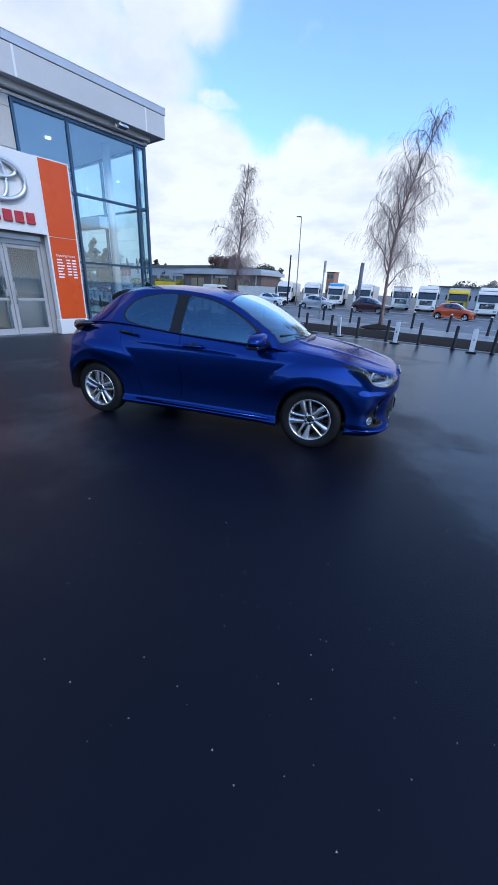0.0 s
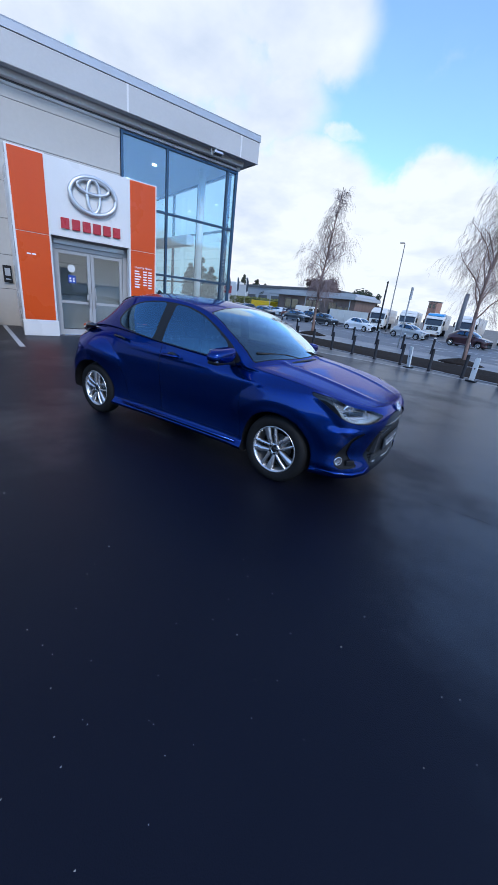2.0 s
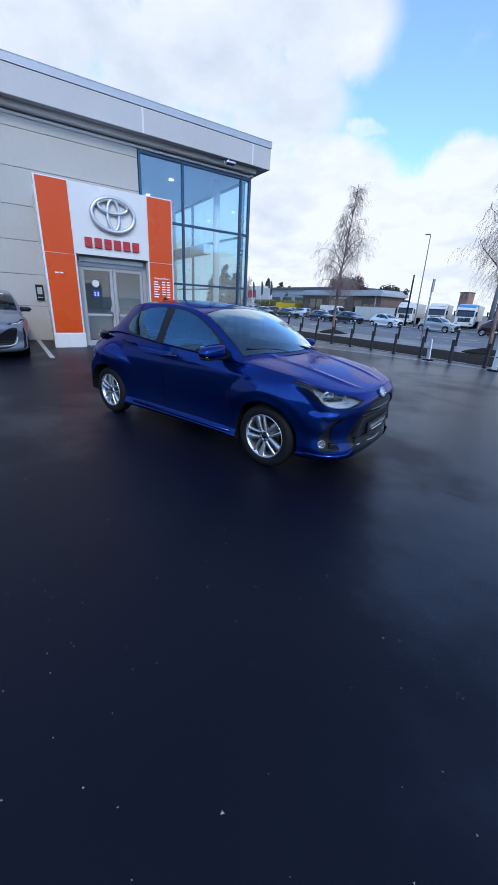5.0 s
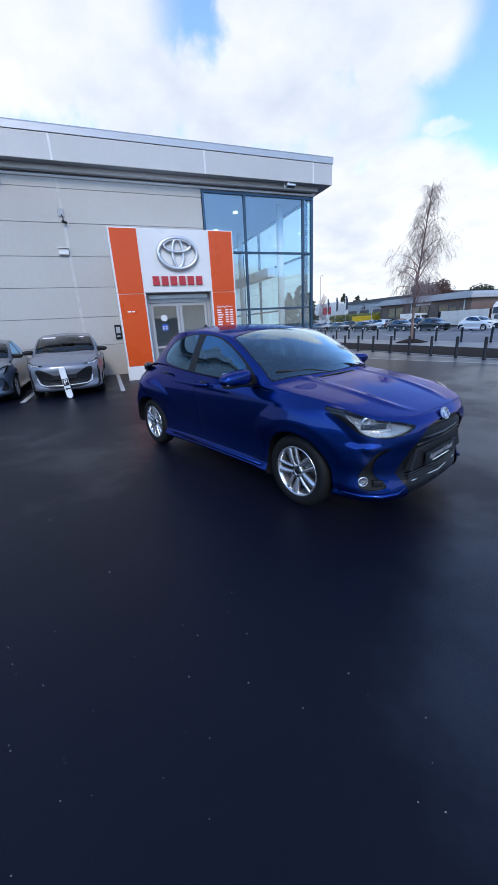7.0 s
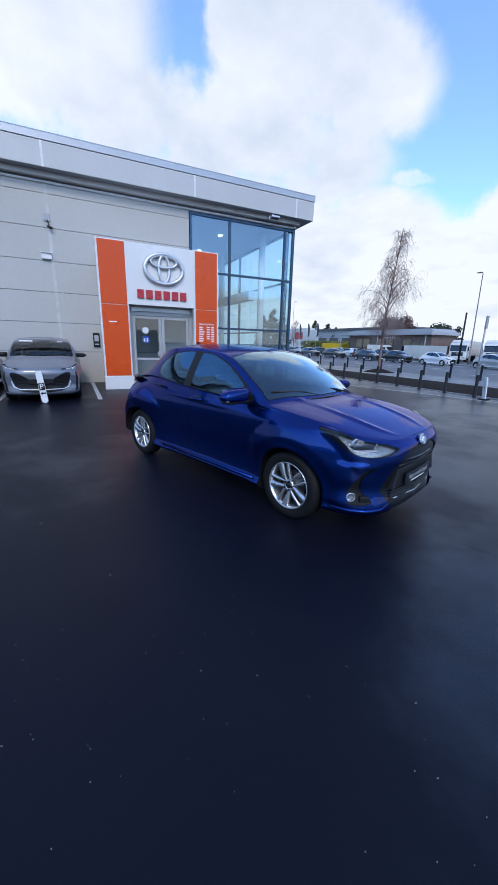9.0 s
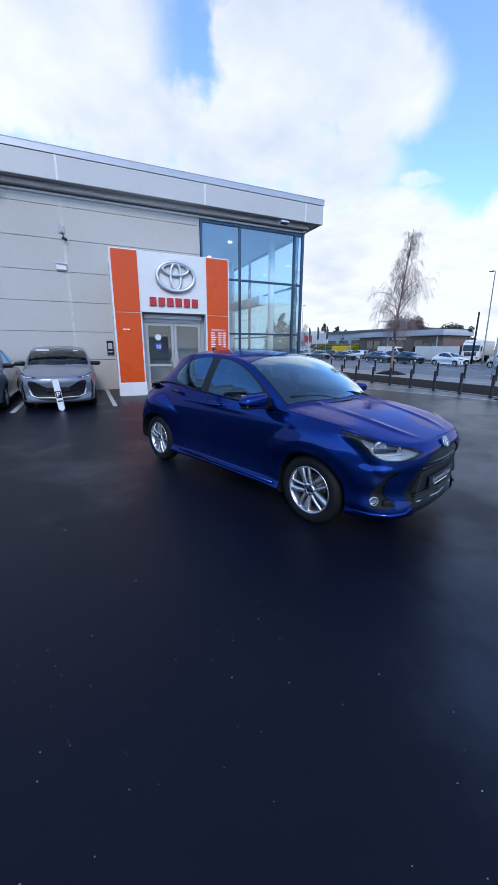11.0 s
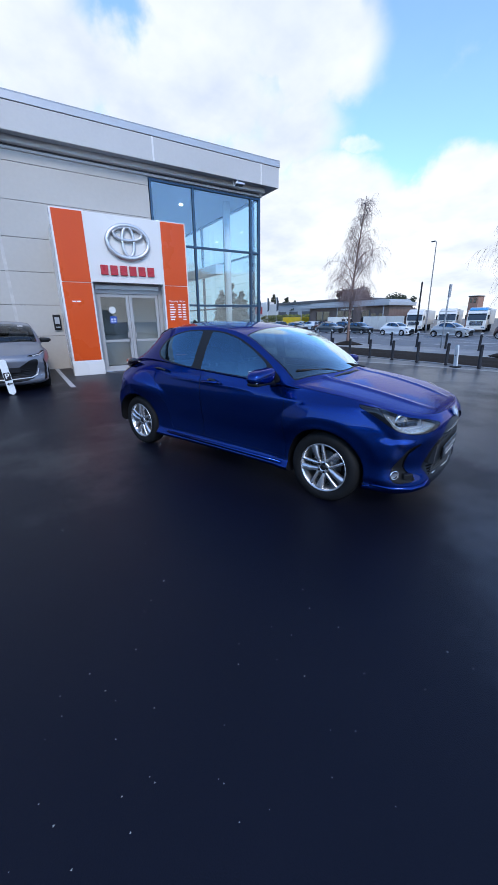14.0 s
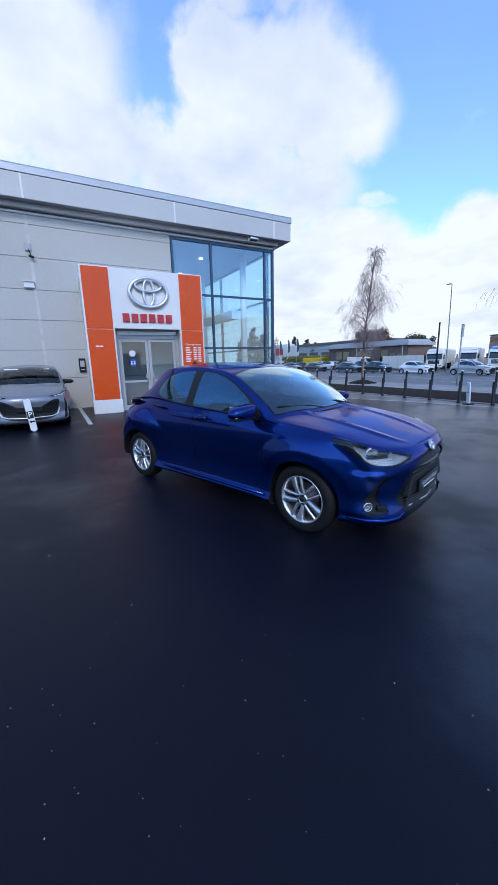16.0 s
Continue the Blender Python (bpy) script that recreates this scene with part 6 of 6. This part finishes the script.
for k in range(3):
    part("column", lathe([(0.09, 0), (0.09, 3.3)], 10), GREYWALL, pav, at=pose(-21.6 + 7.3 * k * 1.45, -1.3, 0))

# ---- far left: sheds, signs, flags ----
shed = tagged(thing("industrial_shed", pose(-114.16, 78.94, FAR_Z) @ Matrix.Scale(1.2, 4)), "long pale grey industrial shed in the distance", "building", kind="structure")
part("wall", box(0, 38, 0, 14, 0, 5.4), GREYWALL, shed)
part("roof", prism([(-0.3, 5.4), (38.3, 5.4), (38.0, 6.0), (0, 6.0)], -0.3, 14.3, "y"), GUTTER, shed)
part("white_wall", box(-8, 6, -3, -0.2, 0, 6.3, 0.05), WHITE, shed, "white end bay")
for k in range(6):
    part("door", box(8 + 5 * k, 11.5 + 5 * k, -0.1, 0.0, 0, 3.6, 0.02), GUTTER, shed)
bank = bmesh.new()
for k in range(2600):
    x, y = random.uniform(-72, -50.5), random.gauss(50.5, 0.5)
    z = random.uniform(0.2, 2.5)
    s = random.uniform(0.1, 0.24)
    n = Vector((random.uniform(-1, 1), random.uniform(-1, 0.2), random.uniform(-0.3, 1))).normalized()
    u = n.orthogonal().normalized()
    w = n.cross(u)
    bank.faces.new([bank.verts.new(Vector((x, y, z)) + u * s * p + w * s * q) for p, q in ((-1, -0.6), (1, -0.5), (0.8, 0.6), (-0.7, 0.7))])
hedge = tagged(part("hedge", bank, GRASS, at=pose(-0.16, -0.26, FAR_Z) @ Matrix.Scale(1.2, 4)), "clipped yellow-green hedge along the far yard", "hedge", kind="stuff")
for x in (-73.0, -69.6, -66.2):
    f = thing("feather_flag", pose(x * 1.2 - 0.16, 59.74, FAR_Z) @ Matrix.Scale(1.2, 4), "dark feather flag on a pale pole", "flag", "feather flags")
    part("pole", lathe([(0.06, 0), (0.05, 6.0)], 8), PALE, f, smooth=True)
    part("cloth", prism([(0.06, 3.2), (0.75, 3.6), (0.85, 5.2), (0.45, 6.1), (0.06, 6.2)], -0.01, 0.01, "y"), DARK_METAL, f, "dark cloth")
rs = thing("sign_board", pose(-89.56, 62.14, FAR_Z) @ Matrix.Scale(1.2, 4), "red and white sign board on posts", "sign")
part("board", box(-3.4, 0.0, -0.08, 0.08, 2.9, 4.5, 0.03), RED, rs, "red board")
part("board", box(0.05, 6.2, -0.08, 0.08, 2.6, 4.9, 0.03), WHITE, rs, "white board")
for x in (-3.0, -0.4, 2.5, 5.8):
    part("post", box(x - 0.06, x + 0.06, 0.08, 0.2, 0, 3.4), GREYWALL, rs)
yv = thing("yellow_container", pose(-72.76, 56.74, FAR_Z) @ Matrix.Scale(1.2, 4), "yellow storage container beside the hedge", "container")
part("box_body", box(0, 6.0, 0, 2.4, 0.1, 2.0, 0.04), YELLOW, yv)
for k in range(18):
    part("rib", box(0.2 + 0.33 * k, 0.34 + 0.33 * k, -0.03, 0.01, 0.2, 1.9, 0.01), YELLOW, yv)
BRICK = material("warm_brown_brick", (0.36, 0.20, 0.14), 0.8, colour2=(0.27, 0.15, 0.11), scale=1.2)
tw = tagged(thing("brick_tower", pose(-37.6, 74, FAR_Z)), "distant brown brick block above the lorries", "building", kind="structure")
part("wall", box(-0.85, 0.85, 0, 2, 0, 5.55, 0.05), BRICK, tw)
part("roof", box(-0.95, 0.95, -0.1, 2.1, 5.55, 5.7, 0.03), GUTTER, tw)
for x in (-0.6, 0.15):
    part("window", box(x, x + 0.4, -0.05, 0.02, 4.5, 5.2, 0.02), DARK_GLASS, tw)
far = tagged(thing("warehouse", pose(-22, 90, FAR_Z)), "pale warehouse behind the lorry yard", "building", kind="structure")
part("wall", box(0, 60, 0, 10, 0, 3.9), GREYWALL, far)
part("roof", box(-0.4, 60.4, -0.4, 10.4, 3.9, 4.15, 0.05), GUTTER, far)


# ---- poles ----
GALV = material("dull_galvanised_steel", (0.20, 0.20, 0.205), 0.5, metal=0.3, scale=2.0)


def street_lamp(at, h, label, arm=1.2):
    t = thing("street_lamp", at, label, "street lamp", "street lamps")
    part("column", lathe([(0.11, 0), (0.11, 1.0), (0.075, 1.05), (0.045, h)], 10), GALV, t, smooth=True)
    part("arm", tube([(0, 0, h - 0.02), (arm * 0.4, 0, h + 0.08), (arm, 0, h + 0.1)], 0.035, 6), GALV, t, smooth=True)
    part("lantern", prism([(arm - 0.1, h + 0.05), (arm + 0.5, h + 0.09), (arm + 0.45, h + 0.18), (arm - 0.05, h + 0.16)], -0.13, 0.13, "y", 0.02), GALV, t)
    return t


street_lamp(pose(-26.92, 44.14, FAR_Z, 0, 1.2, 180), 10.1, "tall grey street lamp across the road", 0.15)
street_lamp(pose(-91.36, 59.74, FAR_Z, 0, 0, 0), 13.4, "tall grey street lamp by the far yard", 0.5)
tp = thing("telegraph_pole", pose(-28.24, 44.14, FAR_Z) @ Matrix.Scale(1.2, 4), "dark slim timber telegraph pole", "pole")
part("shaft", lathe([(0.095, 0), (0.075, 4.9)], 10), POST, tp, smooth=True)
part("cap", lathe([(0.085, 4.88), (0.07, 4.98), (0.01, 5.02)], 10), POST, tp, smooth=True)
GREYPOST = material("weathered_grey_timber", (0.12, 0.125, 0.14), 0.7, colour2=(0.08, 0.085, 0.1), scale=2.0)
bp = thing("timber_post", pose(-18.88, 45.34, FAR_Z) @ Matrix.Scale(1.2, 4), "thick grey weathered post behind the parked cars", "post")
part("shaft", lathe([(0.2, 0), (0.18, 4.2)], 10), GREYPOST, bp, smooth=True)
part("cap", lathe([(0.19, 4.2), (0.17, 4.28), (0.02, 4.32)], 10), GREYPOST, bp, smooth=True)
sp = thing("sign_pole", pose(-9.56, 18.7, 0.0, 0, 0, 0), "pale sign pole with a narrow sign at its top", "sign pole")
part("pole", lathe([(0.035, 0), (0.035, 2.95)], 10), GREYWALL, sp, smooth=True)
part("sign", box(-0.035, 0.035, -0.04, 0.10, 2.42, 2.98, 0.015), GREYWALL, sp, "narrow grey sign seen edge on")


# ---- trees ----
def birch(at, height, seed, lean=(0, 0), wide=1.0, limbs=26, low=0.22):
    """Bare weeping birch: a tapered trunk, rising limbs and fine hanging twigs."""
    rnd = random.Random(seed)
    t = thing("birch_tree", at, "bare winter birch with pale trunk and hanging twigs", "tree", "birch trees")
    N = 16
    axis = []
    for i in range(N + 1):
        s = i / N
        axis.append(Vector((lean[0] * s ** 2.4 + 0.10 * math.sin(5 * s + seed), lean[1] * s ** 2.4 + 0.10 * math.sin(4 * s + 2 * seed), height * s)))
    trunk = part("trunk", tube(axis, [0.066 * (1 - s / N) ** 1.1 + 0.010 for s in range(N + 1)], 10), BARK, t, "pale peeling trunk", True)
    lm, tw_ = bmesh.new(), bmesh.new()

    def line(bm, pts, r0, r1, sides):
        n = len(pts) - 1
        tube(pts, [r0 + (r1 - r0) * k / n for k in range(n + 1)], sides, bm)

    def quick(pts, r):
        """A three-sided twig."""
        loops = []
        for k, p in enumerate(pts):
            q = r * (1 - 0.75 * k / (len(pts) - 1))
            loops.append([tw_.verts.new((p[0] + q * math.cos(a), p[1] + q * math.sin(a), p[2])) for a in (0.3, 2.4, 4.5)])
        for u, w in zip(loops, loops[1:]):
            for k in range(3):
                tw_.faces.new((u[k], u[(k + 1) % 3], w[(k + 1) % 3], w[k]))

    def hang(p, d, length):
        pts, q = [p.copy()], p.copy()
        v = Vector((d.x, d.y, max(d.z, -0.1))).normalized()
        steps = 6
        for k in range(steps):
            v = (v + Vector((rnd.gauss(0, 0.12) + 0.05 * lean[0], rnd.gauss(0, 0.12), -0.42))).normalized()
            q = q + v * (length / steps)
            pts.append(q.copy())
        quick(pts, rnd.uniform(0.0035, 0.0055))
        if length > 0.5:
            for k in (2, 3, 4):
                o = pts[k]
                v2 = Vector((rnd.gauss(0, 0.5), rnd.gauss(0, 0.5), -0.6)).normalized()
                quick([o, o + v2 * length * 0.2, o + v2 * length * 0.3 + Vector((0, 0, -length * 0.16))], 0.003)

    for k in range(limbs):
        s = low + (0.96 - low) * ((k + rnd.random() * 0.8) / limbs) ** 0.9
        i = min(int(s * N), N - 1)
        o = axis[i].lerp(axis[i + 1], s * N - i)
        a = k * 2.399 + rnd.uniform(-0.5, 0.5)
        reach = wide * height * (0.27 * (1 - s) ** 0.75 + 0.055) * rnd.uniform(0.7, 1.2)
        rise = rnd.uniform(1.25, 2.1) + 0.8 * s
        d = Vector((math.cos(a) + 0.25 * lean[0] / max(height, 1), math.sin(a), rise)).normalized()
        pts, q = [o.copy()], o.copy()
        for j in range(8):
            d = (d + Vector((rnd.gauss(0, 0.17), rnd.gauss(0, 0.17), rnd.gauss(-0.03, 0.12) - 0.017 * j))).normalized()
            q = q + d * reach / 6.5
            pts.append(q.copy())
        line(lm, pts, 0.028 * (1 - s) + 0.010, 0.005, 6)
        for j in range(1, 9):
            for _ in range(3 if s < 0.62 or j % 2 else 1):
                b0 = pts[j].lerp(pts[j - 1], rnd.random())
                dd = (d * 0.5 + Vector((rnd.gauss(0, 0.6), rnd.gauss(0, 0.6), rnd.uniform(0.0, 0.7)))).normalized()
                ln = reach * rnd.uniform(0.22, 0.5)
                sub, q2, d2 = [b0.copy()], b0.copy(), dd
                for m in range(5):
                    d2 = (d2 + Vector((rnd.gauss(0, 0.14), rnd.gauss(0, 0.14), -0.13))).normalized()
                    q2 = q2 + d2 * ln / 5
                    sub.append(q2.copy())
                quick(sub, 0.008)
                for m in (2, 3, 5):
                    for _ in range(1 + (m == 5)):
                        hang(sub[m], d2, rnd.uniform(0.3, 0.85) * (0.6 + 0.5 * wide) * (1.15 - 0.65 * s))
    part("branchwork", lm, BARK, t, "", True)
    part("crown", tw_, TWIG, t, "fine hanging twigs")
    return t


birch(pose(-13.95, 17.0, 0.18), 7.0, 3, (0.35, 0.1), 0.74, 36, 0.22)
birch(pose(-5.40, 16.3, 0.18), 7.2, 8, (0.80, 0.3), 0.86, 38, 0.21)
for x, y in ((-13.95, 17.0), (-5.40, 16.3)):
    mound = lathe([(0.85, 0.0), (0.62, 0.07), (0.3, 0.15), (0.1, 0.2)], 22)
    for v in mound.verts:
        v.co.z += 0.03 * noise.noise(v.co * 3)
    tagged(part("soil_mound", mound, MULCH, smooth=True, at=pose(x, y, 0.17)), "dark soil mound round the tree foot", "soil", "soil mounds")


def crown_tree(at, w, h, mat, seed, label, n=1800, trunk=0.3, size=(0.12, 0.34), ragged=0.25):
    rnd = random.Random(seed)
    t = thing("tree", at, label, "tree", "distant trees")
    part("trunk", tube([(0, 0, 0), (0.1, 0, h * 0.3), (0, 0.05, h * 0.7)], [trunk, trunk * 0.7, trunk * 0.3], 8), BARK, t, smooth=True)
    b = bmesh.new()
    lobes = [(Vector((rnd.uniform(-0.55, 0.55) * w, rnd.uniform(-0.4, 0.4) * w, h * rnd.uniform(0.42, 0.86))), rnd.uniform(0.22, 0.42) * w) for _ in range(15)]
    for _ in range(n):
        c, r = rnd.choice(lobes)
        d = Vector((rnd.gauss(0, 1), rnd.gauss(0, 1), rnd.gauss(0, 0.7))).normalized()
        p = c + d * r * (rnd.random() ** 0.35) * (1 + ragged * rnd.gauss(0, 0.4))
        p.z = min(p.z, h * rnd.uniform(0.93, 1.03))
        if p.z < h * 0.18:
            continue
        s = rnd.uniform(*size)
        u = d.orthogonal().normalized()
        w2 = d.cross(u)
        a = rnd.random() * 6.28
        u, w2 = u * math.cos(a) + w2 * math.sin(a), w2 * math.cos(a) - u * math.sin(a)
        b.faces.new([b.verts.new(p + u * s * e + w2 * s * f) for e, f in ((-1, -0.5), (0.2, -0.7), (1, 0.1), (0.1, 0.8))])
    part("crown", b, mat, t)
    return t


def conifer(at, w, h, seed, label, n=1700):
    """A pointed evergreen: whorls of drooping boughs that shorten towards the top."""
    rnd = random.Random(seed)
    t = thing("pine_tree", at, label, "tree", "distant pines")
    part("trunk", tube([(0, 0, 0), (0.05, 0, h * 0.5), (0, 0, h * 0.98)], [0.22, 0.14, 0.03], 8), BARK, t, smooth=True)
    b = bmesh.new()
    boughs = []
    z = 0.10 * h
    while z < 0.97 * h:
        for _ in range(rnd.randint(3, 6)):
            boughs.append((z + rnd.uniform(-0.2, 0.2), rnd.uniform(0, 6.28), w * (1 - z / h) ** 0.8 * rnd.uniform(0.55, 1.15) + 0.15))
        z += h * rnd.uniform(0.03, 0.05)
    for _ in range(n):
        bz, a, reach = rnd.choice(boughs)
        q = rnd.random() ** 0.6
        p = Vector((math.cos(a) * reach * q, math.sin(a) * reach * q, bz + 0.25 * reach * q - 0.35 * reach * q * q + rnd.gauss(0, 0.1)))
        d = Vector((rnd.gauss(0, 1), rnd.gauss(0, 1), rnd.gauss(0, 0.6))).normalized()
        u = d.orthogonal().normalized()
        v = d.cross(u)
        s = rnd.uniform(0.14, 0.36)
        b.faces.new([b.verts.new(p + u * s * e + v * s * f) for e, f in ((-1, -0.4), (0.3, -0.6), (1, 0.1), (0.0, 0.6))])
    part("crown", b, PINE, t)
    return t


crown_tree(pose(-64.0, 71.7, FAR_Z), 5.52, 9.48, COPPER, 1, "broad brown winter tree behind the pavilion", 3000)
crown_tree(pose(-54.6, 72.9, FAR_Z), 3.12, 7.92, PINE, 2, "dark evergreen tree behind the pavilion", 1600)
crown_tree(pose(-51.6, 74.1, FAR_Z), 2.16, 7.08, PINE, 3, "dark evergreen tree behind the pavilion", 900)
for k, (x, y, w, h) in enumerate(((-109, 80, 3.6, 10.2), (-103, 81, 3.4, 9.0), (-97.5, 80, 3.0, 7.6), (-92, 82, 2.6, 6.9), (-115, 84, 4, 8.6), (-87, 84, 2.6, 6.6), (-80, 86, 3.0, 6.3))):
    conifer(pose(x, y, FAR_Z), w * 1.15, h * 1.02, 10 + k, "dark pine in the distance behind the sheds", 1500)
for k, (x, y, w, h) in enumerate(((-83.8, 46.0, 3.6, 8.8), (-81.3, 47.5, 3.6, 10.4), (-78.4, 48.6, 3.2, 8.4))):
    conifer(pose(x, y, FAR_Z), w, h, 130 + k, "dark pine beyond the showroom corner", 2600)
BARE = material("pale_bare_branches", (0.34, 0.27, 0.21), 0.9, vary=0.15)
birch(pose(-104.0, 68.5, FAR_Z) @ Matrix.Scale(2.0, 4), 4.6, 21, (0.1, 0.1), 1.2, 16, 0.2)
for k in range(16):
    crown_tree(pose(-18 + 4.6 * k, 104 + 2.5 * math.sin(k * 2.1), FAR_Z), 3.6, 5.6 + 1.0 * math.sin(k * 1.7), BARE, 40 + k, "bare brown tree beyond the lorry yard", 500, 0.3, (0.2, 0.5))
for k in range(10):
    crown_tree(pose(-150 + 6.5 * k, 135 + 4 * math.sin(k * 1.3), FAR_Z), 5.0, 6.8 + 1.2 * math.sin(k * 2.7), PINE if k % 3 else COPPER, 70 + k, "distant dark tree on the skyline", 420, 0.3, (0.3, 0.7))

# dark crumbs of soil on the tarmac before the car
crumbs = bmesh.new()
for k in range(46):
    q = random.random()
    x, y = -0.45 + 0.62 * q + random.gauss(0, 0.05), 4.5 + 0.18 * q + random.gauss(0, 0.022)
    r = random.uniform(0.003, 0.008)
    ring = [crumbs.verts.new((x + r * math.cos(a) * random.uniform(0.6, 1.2), y + r * math.sin(a) * random.uniform(0.5, 1.0), 0.0004)) for a in (0, 1.3, 2.6, 3.9, 5.2)]
    tip = crumbs.verts.new((x, y, r * 0.5))
    for j in range(5):
        crumbs.faces.new((ring[j], ring[(j + 1) % 5], tip))
tagged(part("soil_crumbs", crumbs, MULCH), "dark crumbs of soil on the tarmac", "soil", kind="stuff")
# plain walls added out of view behind the camera, to darken low reflections
tagged(part("unseen_reflected_wall", box(-14, 30, -24.3, -24, 0, 3.6, 0.02), GREYWALL), "plain grey unseen wall, added to darken car reflections", "wall", kind="structure")
tagged(part("unseen_reflected_wall", box(30, 30.3, -24, 13, 0, 3.0, 0.02), GREYWALL), "plain grey unseen wall, added to darken car reflections", "wall", kind="structure")

# pale grit and bits scattered on the tarmac
bits = random.Random(41)
grit = bmesh.new()
for k in range(950):
    x, y = bits.uniform(-5, 5), bits.uniform(-2.5, 3.2)
    if y > 2.0 and x < -0.6:
        continue
    s = bits.uniform(0.002, 0.0055) * (1.8 if bits.random() < 0.06 else 1)
    a = bits.random() * 6.28
    base = [grit.verts.new((x + s * math.cos(a + q) * bits.uniform(0.6, 1.2), y + s * math.sin(a + q), 0.0005)) for q in (0, 2.1, 4.2)]
    peak = grit.verts.new((x, y, s * 1.1))
    for q in range(3):
        grit.faces.new((base[q], base[(q + 1) % 3], peak))
tagged(part("grit", grit, material("pale_grit", (0.52, 0.51, 0.48), 0.8, colour2=(0.12, 0.11, 0.10), scale=4.0, vary=0.2)), "pale grit and leaf bits on the tarmac", "grit", kind="stuff")

# ---- cladding panels ----
for z0, z1 in zip(JOINTS, JOINTS[1:]):
    for y0, y1 in zip(COLS, COLS[1:]):
        part("cladding_panel", box(WX - 0.05, WX, y0 + 0.0005, y1 - 0.0005, z0 + 0.006, z1 - 0.006, 0.004, segments=1), CLAD, showroom)
for y in COLS[1:-1]:
    for z0, z1 in zip(JOINTS, JOINTS[1:]):
        part("sealant_strip", box(WX - 0.01, WX + 0.002, y - 0.045, y + 0.045, z0 - 0.02, z1 - 0.03), SEAL, showroom)
